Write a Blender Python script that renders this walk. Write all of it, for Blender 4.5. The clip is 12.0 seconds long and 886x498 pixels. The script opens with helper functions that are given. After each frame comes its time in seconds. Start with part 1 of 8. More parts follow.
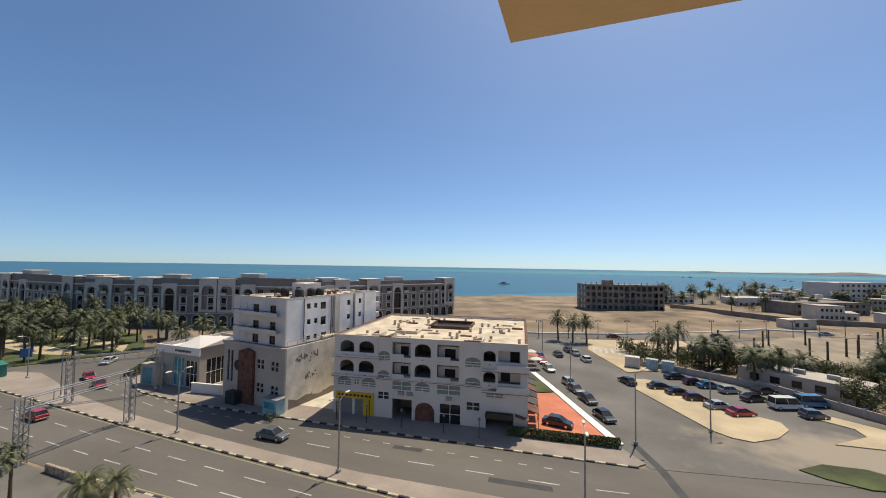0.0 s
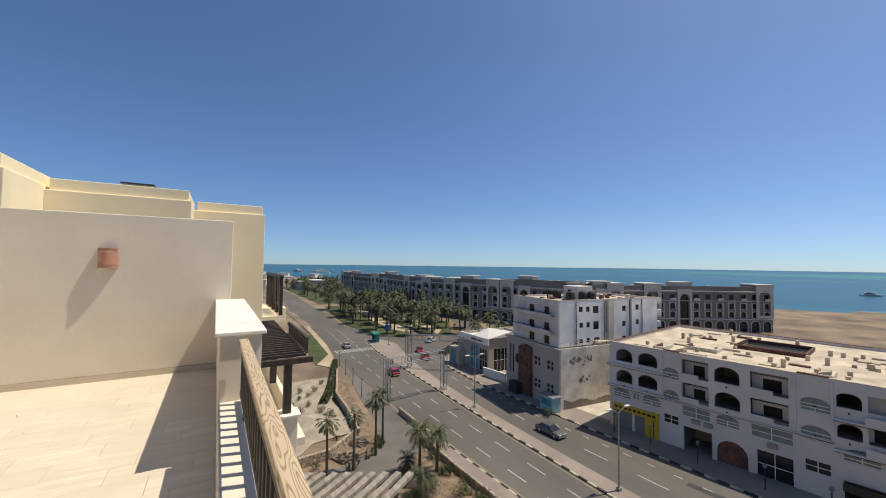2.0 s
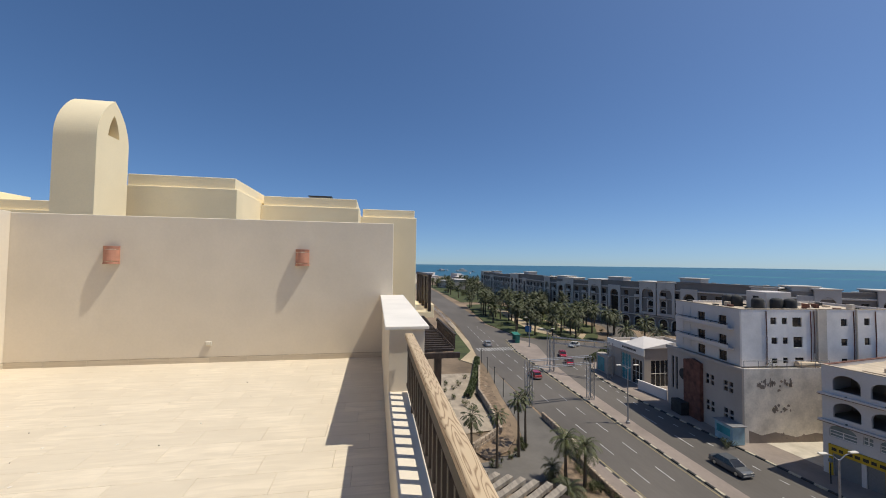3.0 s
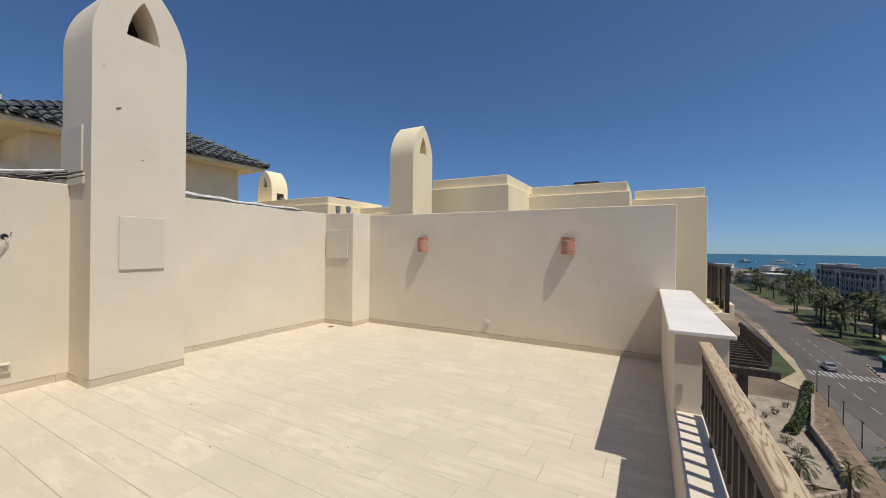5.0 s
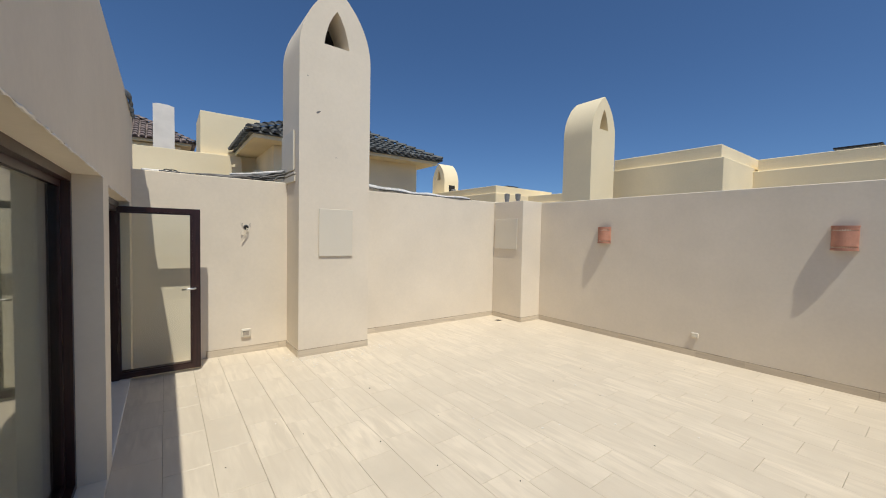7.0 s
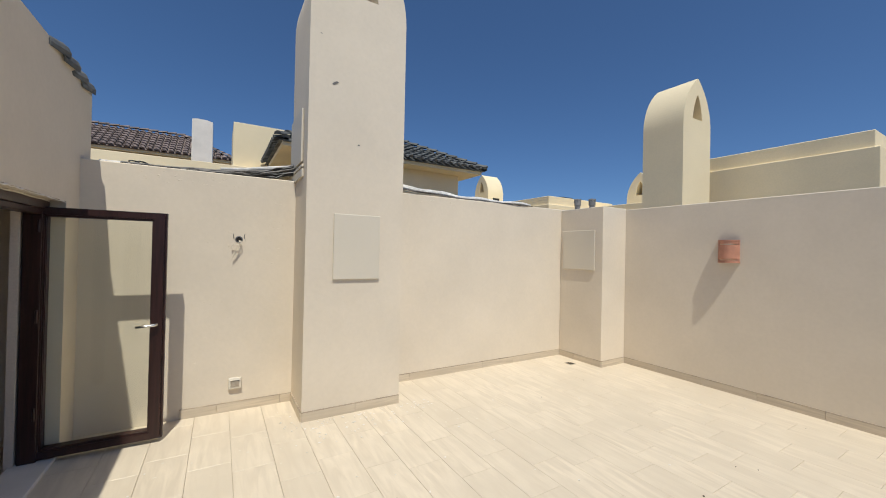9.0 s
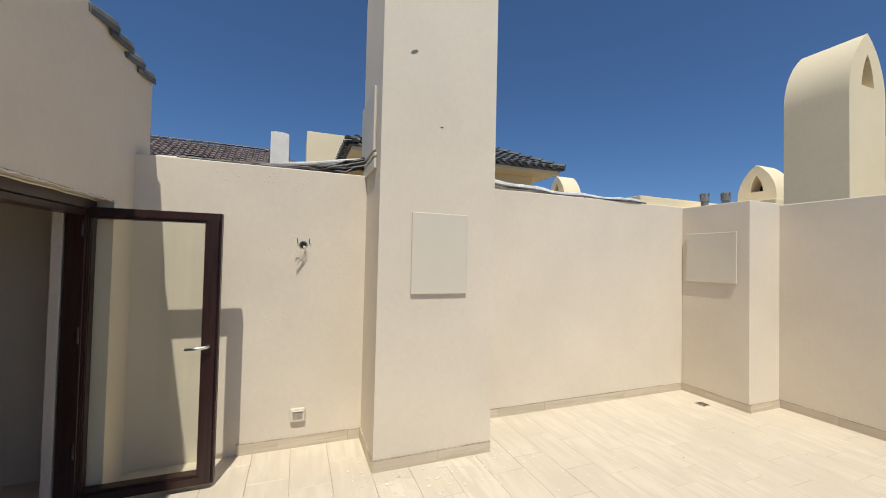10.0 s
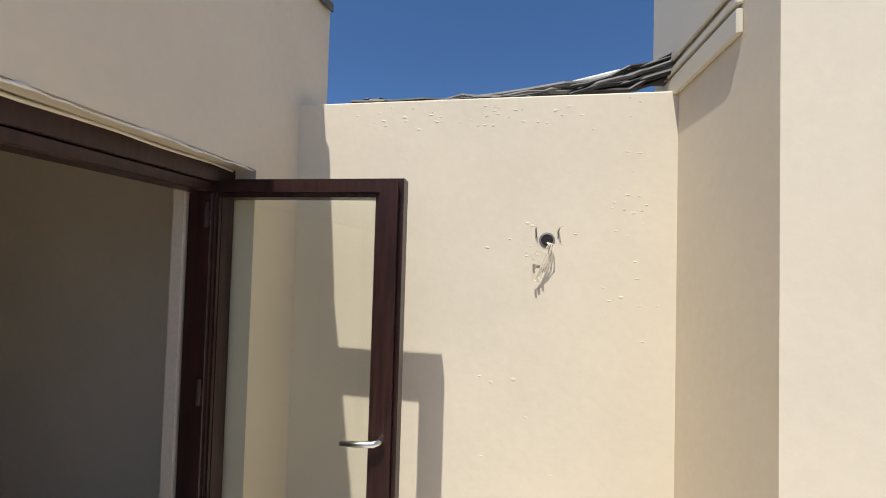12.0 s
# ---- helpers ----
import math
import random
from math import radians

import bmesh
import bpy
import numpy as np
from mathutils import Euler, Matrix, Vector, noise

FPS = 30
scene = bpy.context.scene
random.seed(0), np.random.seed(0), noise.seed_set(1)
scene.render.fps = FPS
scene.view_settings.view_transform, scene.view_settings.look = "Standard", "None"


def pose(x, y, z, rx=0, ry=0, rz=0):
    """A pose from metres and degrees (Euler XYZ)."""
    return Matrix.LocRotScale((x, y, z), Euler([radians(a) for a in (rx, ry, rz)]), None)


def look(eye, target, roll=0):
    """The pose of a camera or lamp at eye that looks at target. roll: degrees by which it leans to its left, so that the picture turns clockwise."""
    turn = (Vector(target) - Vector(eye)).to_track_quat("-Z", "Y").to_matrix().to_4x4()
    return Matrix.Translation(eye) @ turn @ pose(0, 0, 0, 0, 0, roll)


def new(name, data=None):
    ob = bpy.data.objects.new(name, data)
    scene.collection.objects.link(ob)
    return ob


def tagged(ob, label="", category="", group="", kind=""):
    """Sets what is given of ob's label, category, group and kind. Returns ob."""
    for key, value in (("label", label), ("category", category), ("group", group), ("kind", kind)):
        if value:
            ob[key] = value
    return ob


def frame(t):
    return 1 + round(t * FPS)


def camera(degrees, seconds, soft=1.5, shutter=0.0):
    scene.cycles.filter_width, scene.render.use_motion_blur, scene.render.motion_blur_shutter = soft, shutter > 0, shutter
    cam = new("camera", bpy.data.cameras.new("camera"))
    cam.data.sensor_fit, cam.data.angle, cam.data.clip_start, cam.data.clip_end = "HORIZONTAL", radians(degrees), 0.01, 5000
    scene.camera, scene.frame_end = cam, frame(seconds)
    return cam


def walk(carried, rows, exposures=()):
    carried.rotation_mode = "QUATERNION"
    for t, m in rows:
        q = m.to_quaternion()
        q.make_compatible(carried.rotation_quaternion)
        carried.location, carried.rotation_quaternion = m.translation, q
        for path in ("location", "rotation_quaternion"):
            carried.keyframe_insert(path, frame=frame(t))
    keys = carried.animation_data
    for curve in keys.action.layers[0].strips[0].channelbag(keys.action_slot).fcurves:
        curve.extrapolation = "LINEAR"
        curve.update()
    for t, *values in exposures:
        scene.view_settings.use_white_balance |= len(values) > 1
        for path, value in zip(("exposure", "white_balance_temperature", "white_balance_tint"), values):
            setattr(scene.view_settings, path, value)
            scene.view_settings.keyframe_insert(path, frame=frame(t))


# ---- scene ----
cam = camera(99.3, 12.0, soft=1.0)

PATH = [
    (0, (0.442, 0.166, 1.707), (-0.232, 2.047, 1.794), 0.9),
    (0.5, (0.387, 0.224, 1.746), (-0.555, 1.986, 1.835), 0.9),
    (1, (0.337, 0.263, 1.795), (-0.841, 1.876, 1.883), 1.0),
    (1.5, (0.167, 0.316, 1.786), (-1.302, 1.671, 1.869), 1.1),
    (2, (0.097, 0.275, 1.762), (-1.616, 1.303, 1.843), 0.7),
    (2.5, (-0.048, 0.22, 1.754), (-1.932, 0.887, 1.828), 0.7),
    (3, (-0.188, 0.182, 1.735), (-2.156, 0.533, 1.808), 0.7),
    (3.2, (-0.227, 0.161, 1.728), (-2.212, 0.395, 1.8), 0.7),
    (4.8, (-0.407, 0.129, 1.738), (-2.206, -0.744, 1.747), 0.9),
    (5, (-0.433, 0.148, 1.729), (-2.185, -0.816, 1.724), 0.7),
    (5.5, (-0.491, 0.152, 1.737), (-2.113, -1.018, 1.7), 0.8),
    (6, (-0.57, 0.111, 1.747), (-2.043, -1.24, 1.692), 0.9),
    (6.5, (-0.704, -0.118, 1.74), (-2.048, -1.598, 1.675), 0.9),
    (7, (-0.857, -0.353, 1.745), (-2.045, -1.96, 1.67), 1.1),
    (7.2, (-0.938, -0.465, 1.739), (-2.073, -2.109, 1.664), 1.1),
    (8.8, (-1.505, -1.71, 1.775), (-2.546, -3.417, 1.745), 1.4),
    (9, (-1.61, -1.802, 1.712), (-2.631, -3.522, 1.728), 1.2),
    (9.3, (-1.651, -2.082, 1.741), (-2.655, -3.811, 1.756), 0.9),
    (9.5, (-1.693, -2.256, 1.686), (-2.616, -4.029, 1.732), 1.0),
    (10, (-1.734, -2.711, 1.711), (-2.456, -4.575, 1.758), 1.3),
    (10.5, (-1.766, -3.17, 1.7), (-2.362, -5.078, 1.75), 1.3),
    (11, (-1.749, -3.661, 1.693), (-2.144, -5.621, 1.747), 1.2),
    (11.5, (-1.646, -4.12, 1.703), (-1.772, -6.115, 1.758), 1.4),
    (12, (-1.578, -4.537, 1.7), (-1.271, -6.513, 1.753), 1.6),
]
SKY_STRENGTH, SUN_STRENGTH = 0.106, 3.5
walk(cam, [(t, look(eye, target, roll)) for t, eye, target, roll in PATH], [(0.0, 0.54, 7350, 6), (1.0, 0.54, 7300, 6), (2.0, 0.40, 7050, 7), (3.0, 0.24, 6750, 8), (5.0, 0.04, 6570, 8),
      (7.0, 0.05, 6480, 7), (9.5, 0.06, 6480, 7), (11.0, 0.26, 6480, 7), (12.0, 0.46, 6400, 7)])


# ---- world, sun and exposure ----
SUN = Vector((0.130, 0.477, 1.0)).normalized()
world = bpy.data.worlds.new("world")
scene.world = world
world.use_nodes = True
wn = world.node_tree.nodes
sky = wn.new("ShaderNodeTexSky")
sky.sky_type = "NISHITA"
sky.sun_disc = False
sky.sun_elevation = math.asin(SUN.z)
sky.sun_rotation = math.atan2(SUN.x, SUN.y)
sky.altitude = 0
sky.air_density, sky.dust_density, sky.ozone_density = 0.70, 0.9, 7.0
wn["Background"].inputs["Strength"].default_value = SKY_STRENGTH
turn = wn.new("ShaderNodeTexCoord")
lift = wn.new("ShaderNodeMapping")  # the terrace stands above the brightest haze of the horizon
lift.inputs["Location"].default_value = (0, 0, 0.035)
unit = wn.new("ShaderNodeVectorMath")
unit.operation = "NORMALIZE"
world.node_tree.links.new(turn.outputs["Generated"], lift.inputs["Vector"])
world.node_tree.links.new(lift.outputs[0], unit.inputs[0])
world.node_tree.links.new(unit.outputs[0], sky.inputs["Vector"])
deep = wn.new("ShaderNodeHueSaturation")  # very clear, dry desert air
deep.inputs["Saturation"].default_value = 1.08
world.node_tree.links.new(sky.outputs[0], deep.inputs["Color"])
world.node_tree.links.new(deep.outputs[0], wn["Background"].inputs["Color"])
sun_data = bpy.data.lights.new("sun", "SUN")
sun_data.energy, sun_data.angle, sun_data.color = SUN_STRENGTH, radians(0.5), (1.0, 0.95, 0.86)
sun = new("sun", sun_data)
sun.matrix_world = look(SUN * 50, (0, 0, 0))


# ---- materials ----
def srgb(r, g, b):
    return tuple((c / 12.92 if c <= 0.04045 else ((c + 0.055) / 1.055) ** 2.4) for c in (r / 255, g / 255, b / 255)) + (1,)


def material(name, color, rough=0.8, metal=0.0, spots=0.12, size=1.2, grain=0.06, fine=60.0, bump=0.15, depth=0.004,
             stretch=(1, 1, 1), tint=None, local=False, vary=0.0):
    """A painted or mineral surface: broad stains, fine grain and relief, in metres."""
    m = bpy.data.materials.new(name)
    m.use_nodes = True
    n, l = m.node_tree.nodes, m.node_tree.links
    b = n["Principled BSDF"]
    b.inputs["Roughness"].default_value, b.inputs["Metallic"].default_value = rough, metal
    if local:
        src = n.new("ShaderNodeTexCoord").outputs["Object"]
    else:
        src = n.new("ShaderNodeNewGeometry").outputs["Position"]
    mp = n.new("ShaderNodeMapping")
    mp.inputs["Scale"].default_value = stretch
    l.new(src, mp.inputs["Vector"])
    big = n.new("ShaderNodeTexNoise")
    big.inputs["Scale"].default_value, big.inputs["Detail"].default_value = 1 / size, 5
    small = n.new("ShaderNodeTexNoise")
    small.inputs["Scale"].default_value, small.inputs["Detail"].default_value = fine, 3
    for t in (big, small):
        l.new(mp.outputs[0], t.inputs["Vector"])
    c = Vector(color[:3])
    dark = tint if tint else tuple(c * (1 - 2.2 * spots))
    mix = n.new("ShaderNodeMix")
    mix.data_type = "RGBA"
    mix.inputs["A"].default_value, mix.inputs["B"].default_value = (*dark[:3], 1), (*(c * (1 + spots * 0.6)), 1)
    rr = n.new("ShaderNodeMapRange")
    rr.inputs["From Min"].default_value, rr.inputs["From Max"].default_value = 0.3, 0.68
    l.new(big.outputs["Fac"], rr.inputs["Value"])
    l.new(rr.outputs[0], mix.inputs["Factor"])
    hsv = n.new("ShaderNodeHueSaturation")
    val = n.new("ShaderNodeMapRange")
    val.inputs["To Min"].default_value, val.inputs["To Max"].default_value = 1 - grain * 2, 1 + grain * 2
    l.new(small.outputs["Fac"], val.inputs["Value"])
    last = val.outputs[0]
    if vary:
        oi = n.new("ShaderNodeObjectInfo")
        vr = n.new("ShaderNodeMapRange")
        vr.inputs["To Min"].default_value, vr.inputs["To Max"].default_value = 1 - vary, 1 + vary
        l.new(oi.outputs["Random"], vr.inputs["Value"])
        mul = n.new("ShaderNodeMath")
        mul.operation = "MULTIPLY"
        l.new(last, mul.inputs[0])
        l.new(vr.outputs[0], mul.inputs[1])
        last = mul.outputs[0]
    l.new(last, hsv.inputs["Value"])
    l.new(mix.outputs["Result"], hsv.inputs["Color"])
    l.new(hsv.outputs[0], b.inputs["Base Color"])
    if bump:
        bp = n.new("ShaderNodeBump")
        bp.inputs["Strength"].default_value, bp.inputs["Distance"].default_value = bump, depth
        l.new(small.outputs["Fac"], bp.inputs["Height"])
        l.new(bp.outputs[0], b.inputs["Normal"])
    return m


def glass(name, color=(0.9, 0.95, 0.92, 1), rough=0.0, shine=0.25):
    m = bpy.data.materials.new(name)
    m.use_nodes = True
    n, l = m.node_tree.nodes, m.node_tree.links
    n.remove(n["Principled BSDF"])
    tr, gl, mix, lw, fr = (n.new(k) for k in ("ShaderNodeBsdfTransparent", "ShaderNodeBsdfGlossy", "ShaderNodeMixShader", "ShaderNodeLayerWeight", "ShaderNodeMath"))
    tr.inputs["Color"].default_value = color
    gl.inputs["Roughness"].default_value = rough
    lw.inputs["Blend"].default_value = 0.25
    fr.operation = "MULTIPLY_ADD"
    fr.inputs[1].default_value, fr.inputs[2].default_value = shine, 0.03
    l.new(lw.outputs["Facing"], fr.inputs[0])
    l.new(fr.outputs[0], mix.inputs[0])
    l.new(tr.outputs[0], mix.inputs[1])
    l.new(gl.outputs[0], mix.inputs[2])
    l.new(mix.outputs[0], n["Material Output"].inputs["Surface"])
    return m


def marble_tile(name, color, dark, veins=(16, 2.2, 1)):
    """Porcelain tile printed with veins that run along the tile."""
    m = material(name, color, rough=0.42, spots=0.05, size=0.5, grain=0.02, fine=90, bump=0.05, depth=0.001, vary=0.05)
    n, l = m.node_tree.nodes, m.node_tree.links
    geo = n.new("ShaderNodeTexCoord")
    oi = n.new("ShaderNodeObjectInfo")
    off = n.new("ShaderNodeVectorMath")
    off.operation = "MULTIPLY_ADD"
    sc = n.new("ShaderNodeCombineXYZ")
    for k in range(3):
        l.new(oi.outputs["Random"], sc.inputs[k])
    off.inputs[1].default_value = (37, 53, 11)
    l.new(sc.outputs[0], off.inputs[0])
    l.new(geo.outputs["Object"], off.inputs[2])
    mp = n.new("ShaderNodeMapping")
    mp.inputs["Scale"].default_value = veins
    mp.inputs["Rotation"].default_value = (0, 0, 0.34)
    l.new(off.outputs[0], mp.inputs["Vector"])
    nz = n.new("ShaderNodeTexNoise")
    nz.inputs["Scale"].default_value, nz.inputs["Detail"].default_value, nz.inputs["Distortion"].default_value = 1.0, 6, 0.8
    l.new(mp.outputs[0], nz.inputs["Vector"])
    r = n.new("ShaderNodeMapRange")
    r.inputs["From Min"].default_value, r.inputs["From Max"].default_value = 0.34, 0.6
    l.new(nz.outputs["Fac"], r.inputs["Value"])
    mx = n.new("ShaderNodeMix")
    mx.data_type = "RGBA"
    mx.inputs["A"].default_value = (*dark[:3], 1)
    b = n["Principled BSDF"]
    src = b.inputs["Base Color"].links[0].from_socket
    l.new(r.outputs[0], mx.inputs["Factor"])
    l.new(src, mx.inputs["B"])
    l.new(mx.outputs["Result"], b.inputs["Base Color"])
    return m


def wood(name, light, dark, along="x", local=True, rings=7.0):
    m = bpy.data.materials.new(name)
    m.use_nodes = True
    n, l = m.node_tree.nodes, m.node_tree.links
    b = n["Principled BSDF"]
    b.inputs["Roughness"].default_value = 0.55
    tc = n.new("ShaderNodeTexCoord")
    mp = n.new("ShaderNodeMapping")
    mp.inputs["Scale"].default_value = (0.8, 9, 9) if along == "x" else (9, 0.42, 9)
    l.new(tc.outputs["Object"], mp.inputs["Vector"])
    nz = n.new("ShaderNodeTexNoise")
    nz.inputs["Scale"].default_value, nz.inputs["Detail"].default_value = 1.3, 2
    l.new(mp.outputs[0], nz.inputs["Vector"])
    mul = n.new("ShaderNodeMath")
    mul.operation = "MULTIPLY"
    mul.inputs[1].default_value = rings
    l.new(nz.outputs["Fac"], mul.inputs[0])
    fr = n.new("ShaderNodeMath")
    fr.operation = "PINGPONG"
    fr.inputs[1].default_value = 0.5
    l.new(mul.outputs[0], fr.inputs[0])
    ramp = n.new("ShaderNodeValToRGB")
    ramp.color_ramp.elements[0].color, ramp.color_ramp.elements[1].color = light, dark
    ramp.color_ramp.elements[0].position, ramp.color_ramp.elements[1].position = 0.27, 0.5
    l.new(fr.outputs[0], ramp.inputs[0])
    l.new(ramp.outputs[0], b.inputs["Base Color"])
    bp = n.new("ShaderNodeBump")
    bp.inputs["Strength"].default_value, bp.inputs["Distance"].default_value = 0.2, 0.002
    l.new(fr.outputs[0], bp.inputs["Height"])
    l.new(bp.outputs[0], b.inputs["Normal"])
    return m


PAINT = material("terrace_paint", (0.725, 0.640, 0.515, 1), 0.85, spots=0.035, size=0.9, grain=0.02, fine=26, bump=0.14, depth=0.006)
ROUGH = material("rough_render", (0.62, 0.55, 0.47, 1), 0.9, spots=0.05, size=0.6, grain=0.05, fine=38, bump=0.7, depth=0.012)
CREAM = material("cream_paint", (0.90, 0.765, 0.51, 1), 0.85, spots=0.05, size=1.8, grain=0.03, fine=40, bump=0.2)
COPING = material("coping_stone", (0.78, 0.73, 0.66, 1), 0.6, spots=0.05, size=0.5, grain=0.03, fine=90, bump=0.08, depth=0.002)
SKIRT = marble_tile("skirting_tile", (0.63, 0.54, 0.415, 1), (0.51, 0.43, 0.325, 1), (1.6, 1.6, 30))
# Brown colour stands for the shaded line along the skirting top.
SKIRTTOP = material("skirting_edge_shade", (0.46, 0.38, 0.285, 1), 0.9, spots=0.2, size=0.2, grain=0.1)
TILE = marble_tile("floor_tile", (0.70, 0.61, 0.475, 1), (0.615, 0.53, 0.41, 1))
GROUT = material("grout", (0.56, 0.485, 0.375, 1), 0.95, spots=0.1, size=0.3)
PANEL = material("panel_paint", (0.665, 0.605, 0.495, 1), 0.6, spots=0.02, size=0.8, grain=0.01, bump=0.05)
FRAME = material("dark_wood_frame", (0.035, 0.012, 0.010, 1), 0.35, spots=0.25, size=0.15, grain=0.15, fine=30, bump=0.1, stretch=(8, 8, 0.6))
BROWN = material("brown_timber", (0.045, 0.03, 0.024, 1), 0.6, spots=0.25, size=0.3, grain=0.1, stretch=(3, 3, 1))
RAILWOOD = wood("varnished_pine", (0.55, 0.42, 0.27, 1), (0.24, 0.15, 0.08, 1), rings=22.0)
STEEL = material("brushed_steel", (0.75, 0.74, 0.70, 1), 0.28, metal=1.0, spots=0.03, size=0.1, bump=0.02)
GREY = material("grey_plastic", (0.20, 0.20, 0.20, 1), 0.5, spots=0.1, size=0.1, bump=0)
WHITEP = material("white_plastic", (0.70, 0.64, 0.53, 1), 0.4, spots=0.03, size=0.1, bump=0)
SOCKETC = material("dusty_plastic", (0.40, 0.35, 0.28, 1), 0.5, spots=0.15, size=0.05, bump=0)
BLACKC = material("black_cable", (0.02, 0.02, 0.022, 1), 0.5, spots=0.2, size=0.1, bump=0)
GREYC = material("grey_cable", (0.16, 0.15, 0.14, 1), 0.6, spots=0.2, size=0.1, bump=0)
FOAM = material("white_foam_wrap", (0.72, 0.70, 0.66, 1), 0.8, spots=0.15, size=0.08, grain=0.1, fine=30, bump=0.5, depth=0.01)
TERRA = material("terracotta", (0.53, 0.25, 0.165, 1), 0.8, spots=0.12, size=0.12, grain=0.08, fine=120, bump=0.2, depth=0.002)
# Near-black colour that stands for the shade inside openings.
DARKIN = material("dark_inside", (0.02, 0.017, 0.015, 1), 0.9, spots=0.1, bump=0)
ROOFT = material("grey_clay_tile", (0.14, 0.145, 0.14, 1), 0.75, spots=0.3, size=0.35, grain=0.15, fine=18, bump=0.3, vary=0.2)
ROOFT2 = material("brown_clay_tile", (0.25, 0.195, 0.175, 1), 0.75, spots=0.3, size=0.35, grain=0.15, fine=18, bump=0.3)
PLASTER = material("interior_plaster", (0.62, 0.54, 0.45, 1), 0.9, spots=0.04, size=1.0)
GLASS = glass("door_glass", (0.97, 0.98, 0.95, 1))
PANE = glass("window_glass", (0.75, 0.77, 0.70, 1), shine=0.7)


# ---- mesh helpers ----
def link(name, bm, mat, parent=None, smooth=False):
    if isinstance(bm, bpy.types.Mesh):
        me = bm
    else:
        me = bpy.data.meshes.new(name)
        bm.normal_update()
        bm.to_mesh(me)
        bm.free()
        me.materials.append(mat)
        if smooth:
            for p in me.polygons:
                p.use_smooth = True
    ob = new(name, me)
    ob.parent = parent
    return ob


def part(name, bm, mat, parent, label="", m=None, smooth=False):
    ob = link(name, bm, mat, parent, smooth)
    if m is not None:
        ob.matrix_basis = m
    return tagged(ob, label) if label else ob


def thing(name, label, category, m=None, group="", kind=""):
    ob = new(name)
    ob.empty_display_size = 0.2
    if m is not None:
        ob.matrix_basis = m
    return tagged(ob, label, category, group, kind)


def structure(name, bm, mat, label, category="", smooth=False):
    return tagged(link(name, bm, mat, None, smooth), label, category or name.split("_")[0], "", "structure")


def box(x0, x1, y0, y1, z0, z1, bevel=0.0, bm=None, segs=1):
    own = bmesh.new() if bm is None or bevel else bm
    v = [own.verts.new((x, y, z)) for x in (x0, x1) for y in (y0, y1) for z in (z0, z1)]
    for f in ((0, 1, 3, 2), (4, 6, 7, 5), (0, 4, 5, 1), (2, 3, 7, 6), (0, 2, 6, 4), (1, 5, 7, 3)):
        own.faces.new([v[i] for i in f])
    if bevel:
        bmesh.ops.bevel(own, geom=own.edges[:], offset=bevel, segments=segs, affect="EDGES", profile=0.5)
        if bm is not None:
            merge(bm, own)
            return bm
    return own


def merge(bm, other, m=None):
    """Adds the mesh other to bm and frees other."""
    if m is not None:
        bmesh.ops.transform(other, matrix=m, verts=other.verts[:])
    tmp = bpy.data.meshes.new("tmp")
    other.to_mesh(tmp)
    other.free()
    bm.from_mesh(tmp)
    bpy.data.meshes.remove(tmp)
    return bm


def prism(points, depth, bm=None, m=None):
    """An outline in x and z, drawn out along y from 0 to depth."""
    own = bmesh.new()
    a = [own.verts.new((x, 0, z)) for x, z in points]
    b = [own.verts.new((x, depth, z)) for x, z in points]
    own.faces.new(a)
    own.faces.new(b[::-1])
    k = len(points)
    for i in range(k):
        own.faces.new((a[(i + 1) % k], a[i], b[i], b[(i + 1) % k]))
    bmesh.ops.recalc_face_normals(own, faces=own.faces[:])
    if bm is None and m is None:
        return own
    if m is not None:
        bmesh.ops.transform(own, matrix=m, verts=own.verts[:])
    return own if bm is None else merge(bm, own)


def lathe(rings, seg=16, bm=None, cap=True, m=None):
    """Turned shape from (radius, height) rings."""
    own = bmesh.new()
    rows = [[own.verts.new((r * math.cos(2 * math.pi * i / seg), r * math.sin(2 * math.pi * i / seg), z)) for i in range(seg)] for r, z in rings]
    for a, b in zip(rows, rows[1:]):
        for i in range(seg):
            own.faces.new((a[i], a[(i + 1) % seg], b[(i + 1) % seg], b[i]))
    if cap:
        own.faces.new(rows[0][::-1])
        own.faces.new(rows[-1])
    if m is not None:
        bmesh.ops.transform(own, matrix=m, verts=own.verts[:])
    return own if bm is None else merge(bm, own)


def tube(points, radius, seg=8, bm=None):
    """A round bar through points; radius may be a list."""
    own = bmesh.new()
    pts = [Vector(p) for p in points]
    rad = radius if isinstance(radius, (list, tuple)) else [radius] * len(pts)
    rows = []
    for i, p in enumerate(pts):
        d = (pts[min(i + 1, len(pts) - 1)] - pts[max(i - 1, 0)]).normalized()
        u = d.cross(Vector((0, 0, 1)) if abs(d.z) < 0.9 else Vector((1, 0, 0))).normalized()
        w = d.cross(u)
        rows.append([own.verts.new(p + rad[i] * (u * math.cos(2 * math.pi * k / seg) + w * math.sin(2 * math.pi * k / seg))) for k in range(seg)])
    for a, b in zip(rows, rows[1:]):
        for i in range(seg):
            own.faces.new((a[i], a[(i + 1) % seg], b[(i + 1) % seg], b[i]))
    own.faces.new(rows[0][::-1])
    own.faces.new(rows[-1])
    bmesh.ops.recalc_face_normals(own, faces=own.faces[:])
    return own if bm is None else merge(bm, own)


